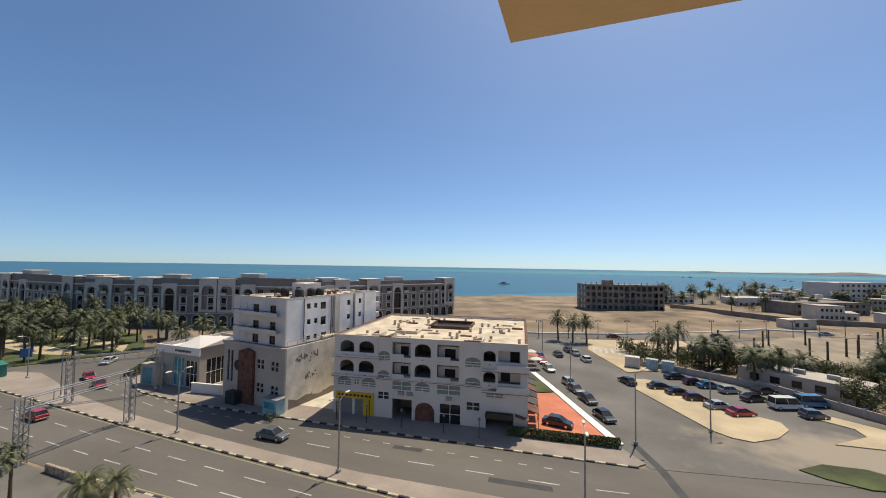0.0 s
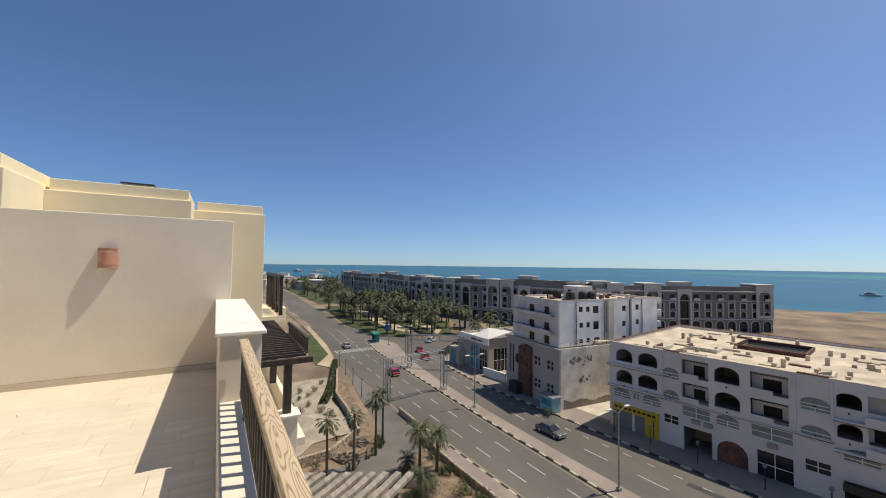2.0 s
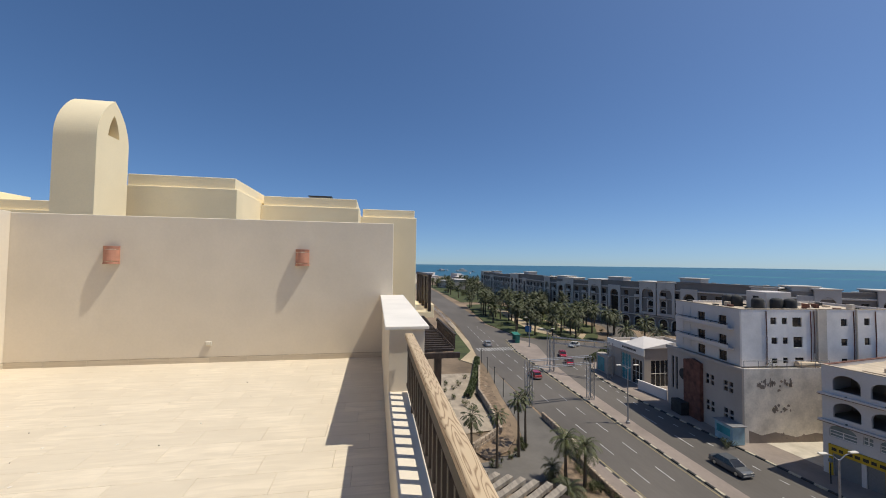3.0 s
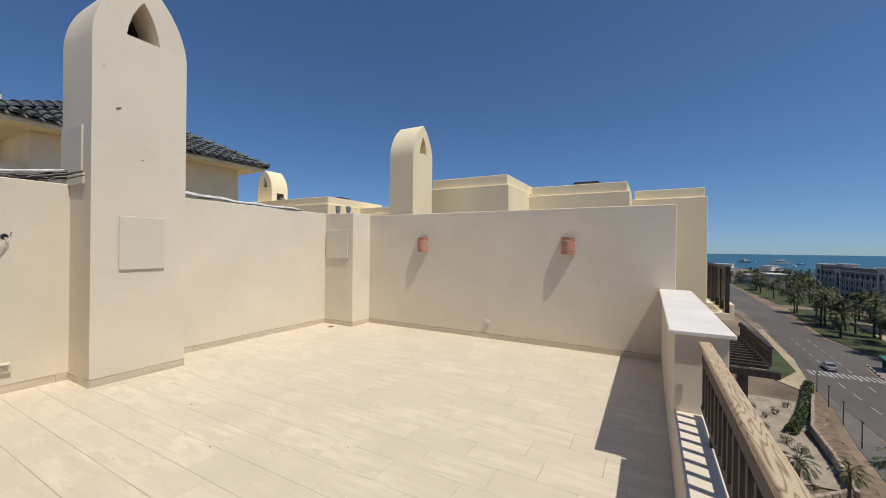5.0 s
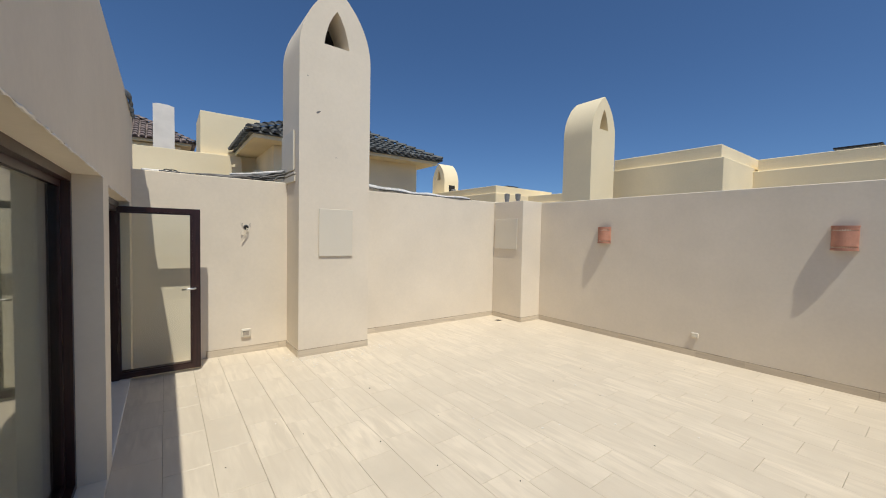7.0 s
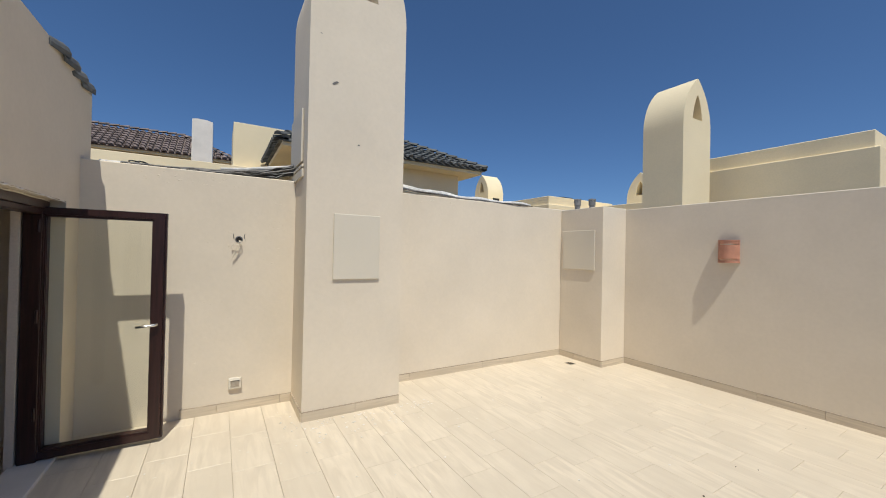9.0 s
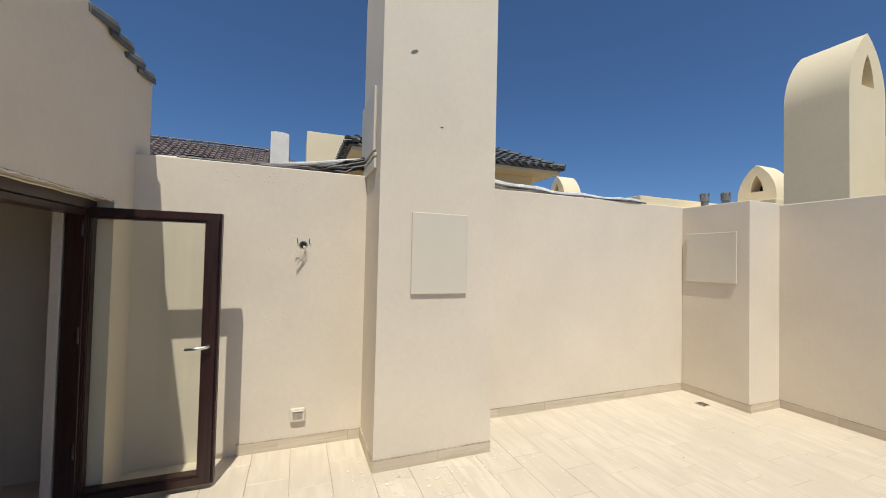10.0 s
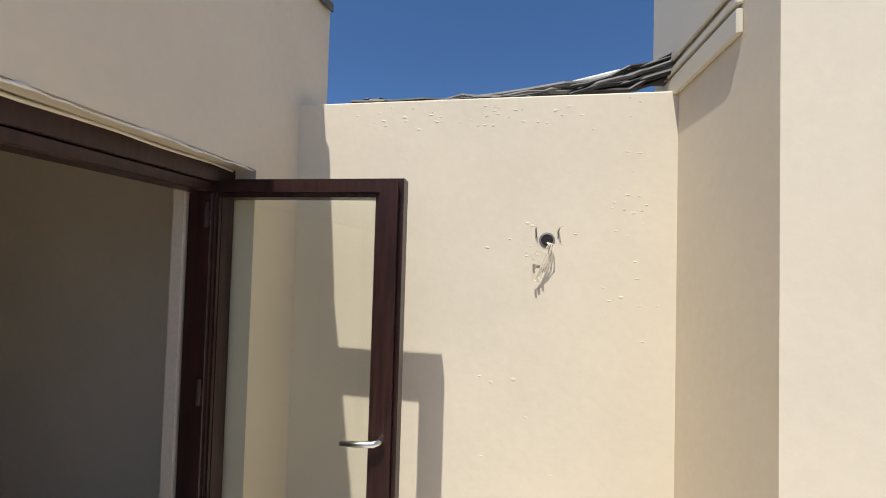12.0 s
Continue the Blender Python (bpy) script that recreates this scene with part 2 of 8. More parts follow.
def wall_with(x0, x1, z0, z1, holes, thick):
    """An upright wall in x and z (outer face at y = 0, inner at thick) with openings cut through: lists of outline points."""
    bm = bmesh.new()
    for y in (0.0, thick):
        edges = []
        for loop in [[(x0, z0), (x1, z0), (x1, z1), (x0, z1)]] + holes:
            vs = [bm.verts.new((x, y, z)) for x, z in loop]
            edges += [bm.edges.new((vs[i], vs[(i + 1) % len(vs)])) for i in range(len(vs))]
        bmesh.ops.triangle_fill(bm, edges=edges, use_beauty=True)
    for loop in [[(x0, z0), (x1, z0), (x1, z1), (x0, z1)]] + holes:
        k = len(loop)
        for i in range(k):
            (ax, az), (bx, bz) = loop[i], loop[(i + 1) % k]
            bm.faces.new([bm.verts.new(p) for p in ((ax, 0, az), (bx, 0, bz), (bx, thick, bz), (ax, thick, az))])
    bmesh.ops.remove_doubles(bm, verts=bm.verts[:], dist=0.0005)
    bmesh.ops.recalc_face_normals(bm, faces=bm.faces[:])
    return bm


def rect(a, b, c, d):
    return [(a, c), (b, c), (b, d), (a, d)]


def arch(a, b, c, d, rise, seg=8, pointed=False):
    """An opening from a to b, sill at c, springing at d, with a round or pointed head."""
    mid, half = (a + b) / 2, (b - a) / 2
    pts = [(a, c), (b, c)]
    for i in range(seg + 1):
        s = i / seg
        if pointed:
            u = 1 - 2 * s
            pts.append((mid + half * u, d + rise * (1 - abs(u) ** 1.7)))
        else:
            pts.append((mid + half * math.cos(math.pi * s), d + rise * math.sin(math.pi * s)))
    return pts


# ---- the terrace: floor, walls and parapet ----
def terrace():
    structure("floor", box(-7.22, -0.53, -6.33, 0.32, -0.30, -0.012), GROUT, "pale porcelain tiled terrace floor", "floor")
    structure("floor_landing", box(-0.53, 6.0, -0.73, 0.32, -0.30, -0.004), COPING, "pale landing floor along the railing", "floor")
    # south wall with the chimney, west wall with the lamps
    structure("wall_south", box(-7.22, -0.45, -6.62, -6.33, -0.3, 2.48, 0.008), PAINT, "beige painted rendered terrace wall", "wall")
    structure("wall_west", box(-7.46, -7.22, -6.62, 0.50, -0.3, 2.45, 0.008), PAINT, "beige painted rendered terrace wall", "wall")
    structure("corner_pillar", box(-7.22, -6.65, -6.33, -5.505, -0.3, 2.466, 0.006), PAINT, "beige rendered corner pillar", "pillar")
    # house wall with window and door openings
    hw = wall_with(0.73, 6.62, -0.3, 3.2, [rect(1.35, 3.70, 0.04, 2.09), rect(4.0, 6.0, 0.0, 2.06)], 0.25)
    bmesh.ops.transform(hw, matrix=Matrix(((0, 1, 0, -0.53), (-1, 0, 0, 0), (0, 0, 1, 0), (0, 0, 0, 1))), verts=hw.verts[:])
    bmesh.ops.recalc_face_normals(hw, faces=hw.faces[:])
    structure("wall_east", hw, PAINT, "beige rendered house wall with door and window", "wall")
    structure("wall_house_north", box(-0.564, 6.0, -0.80, -0.72, -0.3, 3.2, 0.006), ROUGH, "rough rendered house end wall", "wall")
    structure("wall_house_south", box(-0.28, 6.0, -6.62, -6.40, -0.3, 3.2), PAINT, "beige rendered house wall", "wall")
    structure("wall_room_back", box(3.2, 3.4, -6.40, -0.75, -0.3, 3.0), PLASTER, "plain plastered room wall", "wall")
    structure("wall_room_side", box(-0.28, 3.2, -3.94, -3.80, 0.0, 2.8), PLASTER, "plain plastered room partition", "wall")
    structure("floor_room", box(-0.28, 3.2, -6.40, -0.75, -0.3, 0.0), TILE, "tiled room floor", "floor")
    structure("ceiling", box(-0.28, 3.2, -6.40, -0.75, 2.8, 3.0), PLASTER, "plain plastered ceiling", "ceiling")
    structure("roof_slab", box(-0.28, 6.0, -6.40, -0.75, 3.0, 3.12), CREAM, "flat house roof slab", "roof")
    structure("canopy", box(0.09, 6.0, -0.73, 2.21, 2.95, 3.15), material("tan_paint", (0.50, 0.36, 0.21, 1), 0.85, spots=0.06, size=0.8, grain=0.03, fine=40, bump=0.2), "tan painted flat canopy over the railing", "canopy")
    # parapet, ledge
    structure("parapet", box(-7.22, -3.82, 0.32, 0.66, -0.3, 1.095, 0.004), PAINT, "beige rendered parapet", "parapet")
    structure("parapet_ledge", box(-3.82, 6.0, 0.32, 0.66, -0.3, 0.51, 0.006), PAINT, "low rendered wall below the railing", "parapet")
    tagged(link("parapet_coping", box(-7.22, -3.79, 0.28, 0.70, 1.095, 1.13, 0.006), COPING), "white stone coping slab", "coping", "", "structure")
    structure("facade_below", box(-7.46, 6.0, 0.32, 0.66, -22.4, -0.3), PAINT, "rendered facade of the apartment block", "facade")


def chimney(m, label, paint=PAINT, d=0.89, h=4.25):
    """A square chimney with a pointed barrel top and a pointed vent; front at local y = 0, growing to +y."""
    w, rise = 0.522, 1.05
    holder = thing("chimney", label, "chimney", m)
    out = [(-w, 0), (w, 0)]
    n = 44
    for i in range(n + 1):
        u = math.cos(math.pi * i / n)
        big_r = (w * w + rise * rise) / (2 * w)
        out.append((w * u, h + 0.93 * math.sqrt(max(0, big_r ** 2 - (abs(w * u) + big_r - w) ** 2))))
    vent = [(u, h + v) for u, v in ((-0.185, 0.15), (0.185, 0.15), (0.165, 0.27), (0.12, 0.43), (0.05, 0.58), (0, 0.65), (-0.05, 0.58), (-0.12, 0.43), (-0.165, 0.27))]
    bm = bmesh.new()
    for y, holes in ((0.0, [vent]), (d, [vent])):
        edges = []
        for loop in [out] + holes:
            vs = [bm.verts.new((x, y, z)) for x, z in loop]
            edges += [bm.edges.new((vs[i], vs[(i + 1) % len(vs)])) for i in range(len(vs))]
        bmesh.ops.triangle_fill(bm, edges=edges, use_beauty=True)
    for loop in (out, vent):
        k = len(loop)
        deep = d if loop is out else 0.5
        for i in range(k):
            (ax, az), (bx, bz) = loop[i], loop[(i + 1) % k]
            bm.faces.new([bm.verts.new(p) for p in ((ax, 0, az), (bx, 0, bz), (bx, deep, bz), (ax, deep, az))])
    bmesh.ops.remove_doubles(bm, verts=bm.verts[:], dist=0.0005)
    bmesh.ops.recalc_face_normals(bm, faces=bm.faces[:])
    part("shaft", bm, paint, holder)
    # Dark plate at the vent's back, coloured as the shade inside.
    part("flue", box(-0.19, 0.19, 0.48, 0.5, h + 0.13, h + 0.67), DARKIN, holder)
    return holder


def access_panel(m, w, h, label):
    """A thin painted hatch with a raised edge, front to local -y."""
    p = thing("access_panel", label, "hatch", m, "access panels")
    part("leaf", box(-w / 2, w / 2, -0.024, -0.006, -h / 2, h / 2, 0.004), PANEL, p)
    part("frame", box(-w / 2 + 0.012, w / 2 - 0.012, -0.006, 0, -h / 2 + 0.012, h / 2 - 0.012), PANEL, p)
    return p


def wall_lamp(m):
    """A half-round terracotta wall lamp with two rows of triangular holes; back at local y = 0, front to -y."""
    lamp = thing("wall_lamp", "half-round terracotta wall lamp with pierced triangles", "lamp", m, "terracotta wall lamps")
    r, h, seg = 0.115, 0.29, 16
    bm = bmesh.new()

    def at(i, z, rad):
        a = math.pi * i / seg
        return (rad * math.cos(a), -rad * math.sin(a) * 0.95, z)
    zs = [0, 0.014, 0.018, 0.032, 0.062, 0.075, h - 0.075, h - 0.062, h - 0.032, h - 0.018, h - 0.014, h]
    for rad in (r, r - 0.012):
        for i in range(seg):
            for a, b in zip(zs, zs[1:]):
                lip = 0.004 if (b <= 0.014 or a >= h - 0.014) and rad == r else 0
                if (abs(a - 0.032) < 1e-6 or abs(a - (h - 0.062)) < 1e-6) and 1 <= i < seg - 1:
                    mid = [(at(i, a, rad), at(i + 0.5, b, rad), at(i, b, rad)), (at(i + 1, a, rad), at(i + 1, b, rad), at(i + 0.5, b, rad))]
                    for tri in mid:
                        bm.faces.new([bm.verts.new(p) for p in tri])
                    continue
                bm.faces.new([bm.verts.new(p) for p in (at(i, a, rad + lip), at(i + 1, a, rad + lip), at(i + 1, b, rad + lip), at(i, b, rad + lip))])
    for z in (0, h):
        for i in range(seg):
            bm.faces.new([bm.verts.new(p) for p in (at(i, z, r + 0.004), at(i + 1, z, r + 0.004), at(i + 1, z, r - 0.012), at(i, z, r - 0.012))])
    bmesh.ops.remove_doubles(bm, verts=bm.verts[:], dist=0.0004)
    part("shade", bm, TERRA, lamp)
    part("back_plate", box(-0.05, 0.05, -0.012, 0, 0.05, 0.24, 0.003), WHITEP, lamp)
    part("bulb", lathe([(0.012, 0.09), (0.014, 0.12), (0.026, 0.15), (0.024, 0.18), (0.004, 0.2)], 10, m=Matrix.Translation((0, -0.05, 0))), WHITEP, lamp)
    return lamp


def socket(m, label, closed=True):
    s = thing("wall_socket", label, "socket", m, "wall sockets")
    part("plate", box(-0.062, 0.062, -0.035, 0, -0.06, 0.06, 0.012, segs=2), WHITEP, s)
    part("cover", box(-0.04, 0.04, -0.041, -0.035, -0.03, 0.03, 0.003), SOCKETC if closed else STEEL, s, "dusty beige hinged cover")
    part("hinge_bar", box(-0.045, 0.045, -0.046, -0.035, 0.034, 0.042, 0.002), WHITEP, s)
    return s


def terrace_fittings():
    chimney(pose(-2.862, -5.71, 0, 0, 0, 180) @ Matrix.Identity(4), "tall beige rendered chimney with a pointed vent")
    access_panel(pose(-2.863, -5.712, 1.745, 0, 0, 180), 0.50, 0.68, "beige painted hatch on the chimney front")
    access_panel(pose(-2.338, -6.235, 2.90, 0, 0, 90), 0.64, 0.56, "beige painted hatch high on the chimney side")
    access_panel(pose(-6.648, -5.945, 1.79, 0, 0, 90), 0.62, 0.63, "beige painted hatch on the corner pillar")
    # Two thin boards along the bottom of the side hatch.
    tray = thing("hatch_boards", "beige boards at the foot of the chimney hatch", "trunking")
    part("cover", box(-2.338, -2.316, -6.45, -5.87, 2.46, 2.545, 0.004), PANEL, tray)
    part("strip", box(-2.338, -2.314, -6.45, -5.87, 2.56, 2.59, 0.004), PANEL, tray)
    for y in (-4.075, -1.10):
        wall_lamp(pose(-7.22, y, 1.65, 0, 0, 90))
    socket(pose(-1.78, -6.33, 0.29, 0, 0, 180), "cream wall socket with a dusty hinged cover")
    s = socket(pose(-7.22, -2.58, 0.32, 0, 0, 90), "small white wall socket above the skirting", False)
    s.scale = (0.8, 0.8, 0.62)
    # open junction box with hanging wires
    jb = thing("junction_box", "open round junction box with loose hanging wires", "junction box", pose(-1.785, -6.33, 1.80, 0, 0, 180))
    part("hole", lathe([(0.026, -0.002), (0.026, 0.004)], 18, m=pose(0, 0, 0.0, 90, 0, 0)), DARKIN, jb, "dark round recess")
    part("rim", lathe([(0.026, 0), (0.036, 0.001), (0.036, 0.003), (0.028, 0.006)], 18, cap=False, m=pose(0, 0, 0.0, 90, 0, 0)), GREY, jb)
    for sx in (-1, 1):
        part("bracket_screw", tube([(sx * 0.052, -0.03, 0.055), (sx * 0.05, 0, 0.04), (sx * 0.05, 0, 0.01)], 0.004, 6), GREY, jb)
    for i, (dx, drop) in enumerate(((-0.012, 0.15), (0.004, 0.17), (0.018, 0.185), (0.03, 0.07))):
        part("wire", tube([(0.0, 0.0, -0.01), (0.02 - dx * 0.5, -0.03, -0.02), (0.012 - dx, -0.04, -0.06), (-dx - 0.012, -0.035, -drop * 0.7), (-dx - 0.034, -0.025, -drop)], 0.0032, 5), PANEL, jb)
        part("connector", box(-dx - 0.039, -dx - 0.029, -0.031, -0.019, -drop - 0.022, -drop, 0.002), WHITEP, jb)
    # chips in the chimney's render and flecks of paint on the floor
    for x, z, s, a in ((-2.60, 3.43, 0.036, 35), (-2.86, 2.83, 0.014, 10), (-2.45, 3.9, 0.01, 0)):
        c = thing("render_chip", "small grey chip in the chimney render", "chip", pose(x, -5.709, z, 0, a, 0), "render chips")
        part("gouge", prism([(-s, -s * 0.25), (s * 0.4, -s * 0.35), (s, 0.1 * s), (s * 0.3, s * 0.4), (-s * 0.7, s * 0.2)], 0.0025), GREYC, c)
    fl = thing("paint_flecks", "dried flecks of white paint on the floor tiles", "paint", kind="stuff")
    bm = bmesh.new()
    rnd = random.Random(4)
    for k in range(90):
        x, y, r = rnd.gauss(-3.2, 0.8), -5.55 + abs(rnd.gauss(0, 0.25)), rnd.uniform(0.003, 0.014)
        if x > -2.3 and y < -5.7 or x < -6.5:
            continue
        n = 6
        bm.faces.new([bm.verts.new((x + r * rnd.uniform(0.5, 1.2) * math.cos(i * 6.283 / n), y + r * rnd.uniform(0.5, 1.2) * math.sin(i * 6.283 / n), 0.0012)) for i in range(n)])
    part("fleck_layer", bm, WHITEP, fl)
    # floor drain
    dr = thing("floor_drain", "small square metal floor drain", "drain", pose(-6.39, -5.87, 0))
    part("grate", box(-0.06, 0.06, -0.06, 0.06, 0.0, 0.004, 0.001), STEEL, dr)
    for i in range(5):
        # Dark bars on top of the grate draw its shaded slots.
        part("slot", box(-0.045, 0.045, -0.042 + i * 0.02, -0.034 + i * 0.02, 0.0041, 0.0052), DARKIN, dr)
    # vent pipes on the pillar
    for x, y in ((-6.90, -6.20), (-7.06, -6.03)):
        v = thing("vent_pipe", "short grey plastic vent pipe on the wall top", "pipe", pose(x, y, 2.466), "vent pipes")
        part("pipe", lathe([(0.045, 0), (0.045, 0.09), (0.056, 0.095), (0.056, 0.15), (0.05, 0.155), (0.05, 0.19), (0.02, 0.21)], 14), GREY, v)
        for k in range(8):
            a = k * math.pi / 4
            part("fin", box(-0.004, 0.004, -0.008, 0.008, 0, 0.05), GREY, v, m=Matrix.Translation((0.054 * math.cos(a), 0.054 * math.sin(a), 0.152)) @ Matrix.Rotation(a, 4, "Z"))


def skirting():
    """Tile skirting, one tile at a time, along the terrace walls."""
    runs = [((-1.30, -6.33), (-2.34, -6.33), 180), ((-3.385, -6.33), (-6.65, -6.33), 180), ((-2.34, -5.71), (-3.385, -5.71), 180),
            ((-6.65, -6.33), (-6.65, -5.505), 90), ((-6.65, -5.505), (-7.22, -5.505), 180), ((-7.22, -5.505), (-7.22, 0.32), 90), ((-2.34, -6.33), (-2.34, -5.71), -1)]
    for k, (a, b, side) in enumerate(runs):
        a, b = Vector((*a, 0)), Vector((*b, 0))
        d = (b - a)
        total = d.length
        d.normalize()
        out = Vector((0, 1, 0)) if side == 180 else Vector((1, 0, 0))
        base = thing("skirting", "beige veined tile skirting along the wall foot", "skirting", kind="structure")
        pos, first = 0.0, 0.32 + 0.11 * (k % 3)
        while pos < total - 0.01:
            ln = min(first if pos == 0 else 0.6, total - pos)
            p0, p1 = a + d * (pos + 0.001), a + d * (pos + ln - 0.001)
            q0, q1 = p0 - out * 0.001, p1 + out * 0.012
            bm = box(min(q0.x, q1.x), max(q0.x, q1.x), min(q0.y, q1.y), max(q0.y, q1.y), -0.008, 0.088 + random.uniform(-0.001, 0.001), 0.0015)
            part("skirting_tile", bm, SKIRT, base)
            # Thin strip whose darker colour draws the shadow line above each tile.
            part("grout_line", box(min(q0.x, q1.x), max(q0.x, q1.x), min(q0.y, q1.y), max(q0.y, q1.y), 0.0885, 0.096), SKIRTTOP, base)
            pos += ln


def handrail():
    r = thing("balcony_railing", "dark railing with a varnished pine handrail", "railing")
    part("handrail", box(-3.76, 6.0, 0.465, 0.545, 1.025, 1.07, 0.012, segs=3), RAILWOOD, r, "varnished pine handrail with bold grain")
    part("top_bar", box(-3.78, 6.0, 0.492, 0.524, 0.90, 1.024), BROWN, r)
    part("bottom_bar", box(-3.78, 6.0, 0.488, 0.528, 0.57, 0.60, 0.003), BROWN, r)
    me = None
    x = -3.70
    while x < 5.9:
        if me is None:
            ob = part("baluster", box(-0.019, 0.019, -0.019, 0.019, 0.60, 0.90, 0.003), BROWN, r, m=Matrix.Translation((x, 0.508, 0)))
            me = ob.data
        else:
            part("baluster", me, BROWN, r, m=Matrix.Translation((x, 0.508, 0)))
        x += 0.14
    for x in (-3.3, -1.5, 0.3, 2.1, 3.9):
        part("foot", box(x - 0.02, x + 0.02, 0.488, 0.528, 0.51, 0.57), BROWN, r)


def door_and_window():
    # open glazed door leaf, standing square to the wall
    d = thing("glazed_door", "open dark-stained wooden glazed door", "door")
    fr = wall_with(-1.21, -0.40, 0.03, 2.0, [rect(-1.105, -0.45, 0.115, 1.925)], 0.06)
    part("leaf_frame", fr, FRAME, d, m=Matrix.Translation((0, -5.97, 0)))
    for k, ins in enumerate((0.012, 0.03)):
        fr = wall_with(-1.21 + ins * 1.4, -0.40 - ins, 0.03 + ins, 2.0 - ins, [rect(-1.105 - 0.03 + ins, -0.45 + 0.018 - ins * 0.5, 0.115 - 0.03 + ins, 1.925 + 0.03 - ins)], 0.012)
        part("moulding", fr, FRAME, d, m=Matrix.Translation((0, -5.908 + 0.004 - 0.012 * k + 0.008, 0)))
    p = part("pane", box(-1.11, -0.445, -5.945, -5.935, 0.11, 1.93), GLASS, d)
    p.visible_shadow = False
    h = part("handle", tube([(-1.155, -5.90, 1.03), (-1.155, -5.862, 1.03), (-1.14, -5.852, 1.028), (-1.08, -5.85, 1.024), (-1.015, -5.852, 1.02)], [0.011, 0.011, 0.012, 0.011, 0.009], 10), STEEL, d, "brushed steel lever handle", smooth=True)
    part("rose", box(-1.17, -1.14, -5.905, -5.896, 0.995, 1.075, 0.006, segs=2), STEEL, h)
    part("lock_plate", box(-1.173, -1.142, -5.906, -5.898, 0.90, 0.965, 0.003), FRAME, d)
    # fixed frame in the door opening
    f = thing("door_frame", "dark-stained wooden door frame", "door frame", kind="structure")
    part("jamb", box(-0.435, -0.315, -6.0, -5.90, 0.0, 1.985, 0.004), FRAME, f)
    part("rebate", box(-0.43, -0.325, -5.90, -5.875, 0.0, 1.94, 0.003), FRAME, f)
    part("jamb", box(-0.435, -0.315, -4.08, -4.0, 0.0, 1.985, 0.004), FRAME, f)
    part("head", box(-0.435, -0.315, -6.0, -4.0, 1.985, 2.055, 0.004), FRAME, f)
    part("head_bead", box(-0.425, -0.33, -5.90, -4.08, 1.94, 1.985, 0.006), FRAME, f)
    for z in (0.35, 1.10, 1.80):
        part("hinge", lathe([(0.009, 0), (0.009, 0.09), (0.006, 0.1)], 8, m=Matrix.Translation((-0.415, -5.868, z))), FRAME, f)
    part("plaster_reveal", box(-0.312, -0.262, -6.0, -5.868, 0.0, 1.99), PLASTER, f, "bare plaster reveal")
    part("sealant", tube([(-0.44, -4.05 - 0.12 * i, 2.056 - 0.008 * random.random()) for i in range(17)], 0.006, 5), WHITEP, f, "torn strip of cream sealant")
    part("threshold", box(-0.53, -0.28, -6.0, -4.0, 0.001, 0.03, 0.004), COPING, f)
    # sliding window
    w = thing("sliding_window", "large dark-framed sliding glass window", "window", kind="structure")
    y0, y1 = -3.70, -1.35
    fr = wall_with(0, y1 - y0, 0.04, 2.09, [rect(0.045, (y1 - y0) - 0.045, 0.085, 2.04)], 0.10)
    turn = Matrix(((0, -1, 0, -0.28), (1, 0, 0, y0), (0, 0, 1, 0), (0, 0, 0, 1)))
    part("window_frame", fr, FRAME, w, m=turn)
    mid = 1.62
    for a, b, back in ((0.045, mid + 0.03, 0.03), (mid - 0.03, y1 - y0 - 0.045, 0.06)):
        s = part("sash", wall_with(a, b, 0.085, 2.04, [rect(a + 0.03, b - 0.03, 0.12, 2.0)], 0.025), FRAME, w, m=turn @ Matrix.Translation((0, back, 0)))
        g = part("pane", box(a + 0.03, b - 0.03, 0.008, 0.014, 0.12, 1.99), PANE, s, m=Matrix.Identity(4))
        g.visible_shadow = False
    # Blind is added; its pale cloth stands for the glass's bright reflection.
    c = thing("added_blind", "pale blind added behind the window to brighten its glass", "blind")
    part("cloth", box(-0.235, -0.23, -3.66, -1.40, 0.002, 2.15), COPING, c)
    part("roller", tube([(-0.232, -3.68, 2.17), (-0.232, -1.38, 2.17)], 0.025, 10), WHITEP, c)


def barrel_tiles_on_wall():
    """A verge of overlapping barrel tiles along the top of the house wall."""
    v = thing("roof_verge", "row of grey clay barrel tiles along the wall top", "roof tiles")
    me = None
    for i in range(4):
        bm = bmesh.new()
        pts = []
        for rad in (0.092, 0.076):
            for y, k in ((0, 1.0), (0.32, 0.68)):
                pts.append([bm.verts.new((rad * k * math.cos(math.pi * (j / 8) * 1.2 - 0.3), y, rad * k * math.sin(math.pi * (j / 8) * 1.2 - 0.3))) for j in range(9)])
        for a, b in ((0, 1), (2, 3), (0, 2), (1, 3)):
            for j in range(8):
                bm.faces.new((pts[a][j], pts[a][j + 1], pts[b][j + 1], pts[b][j]))
        bmesh.ops.recalc_face_normals(bm, faces=bm.faces[:])
        part("roof_tile", bm, ROOFT, v, m=pose(-0.485 + random.uniform(-0.012, 0.012), -6.59 + i * 0.24, 3.17 + 0.012 * i, -9, 0, random.uniform(-4, 4)))


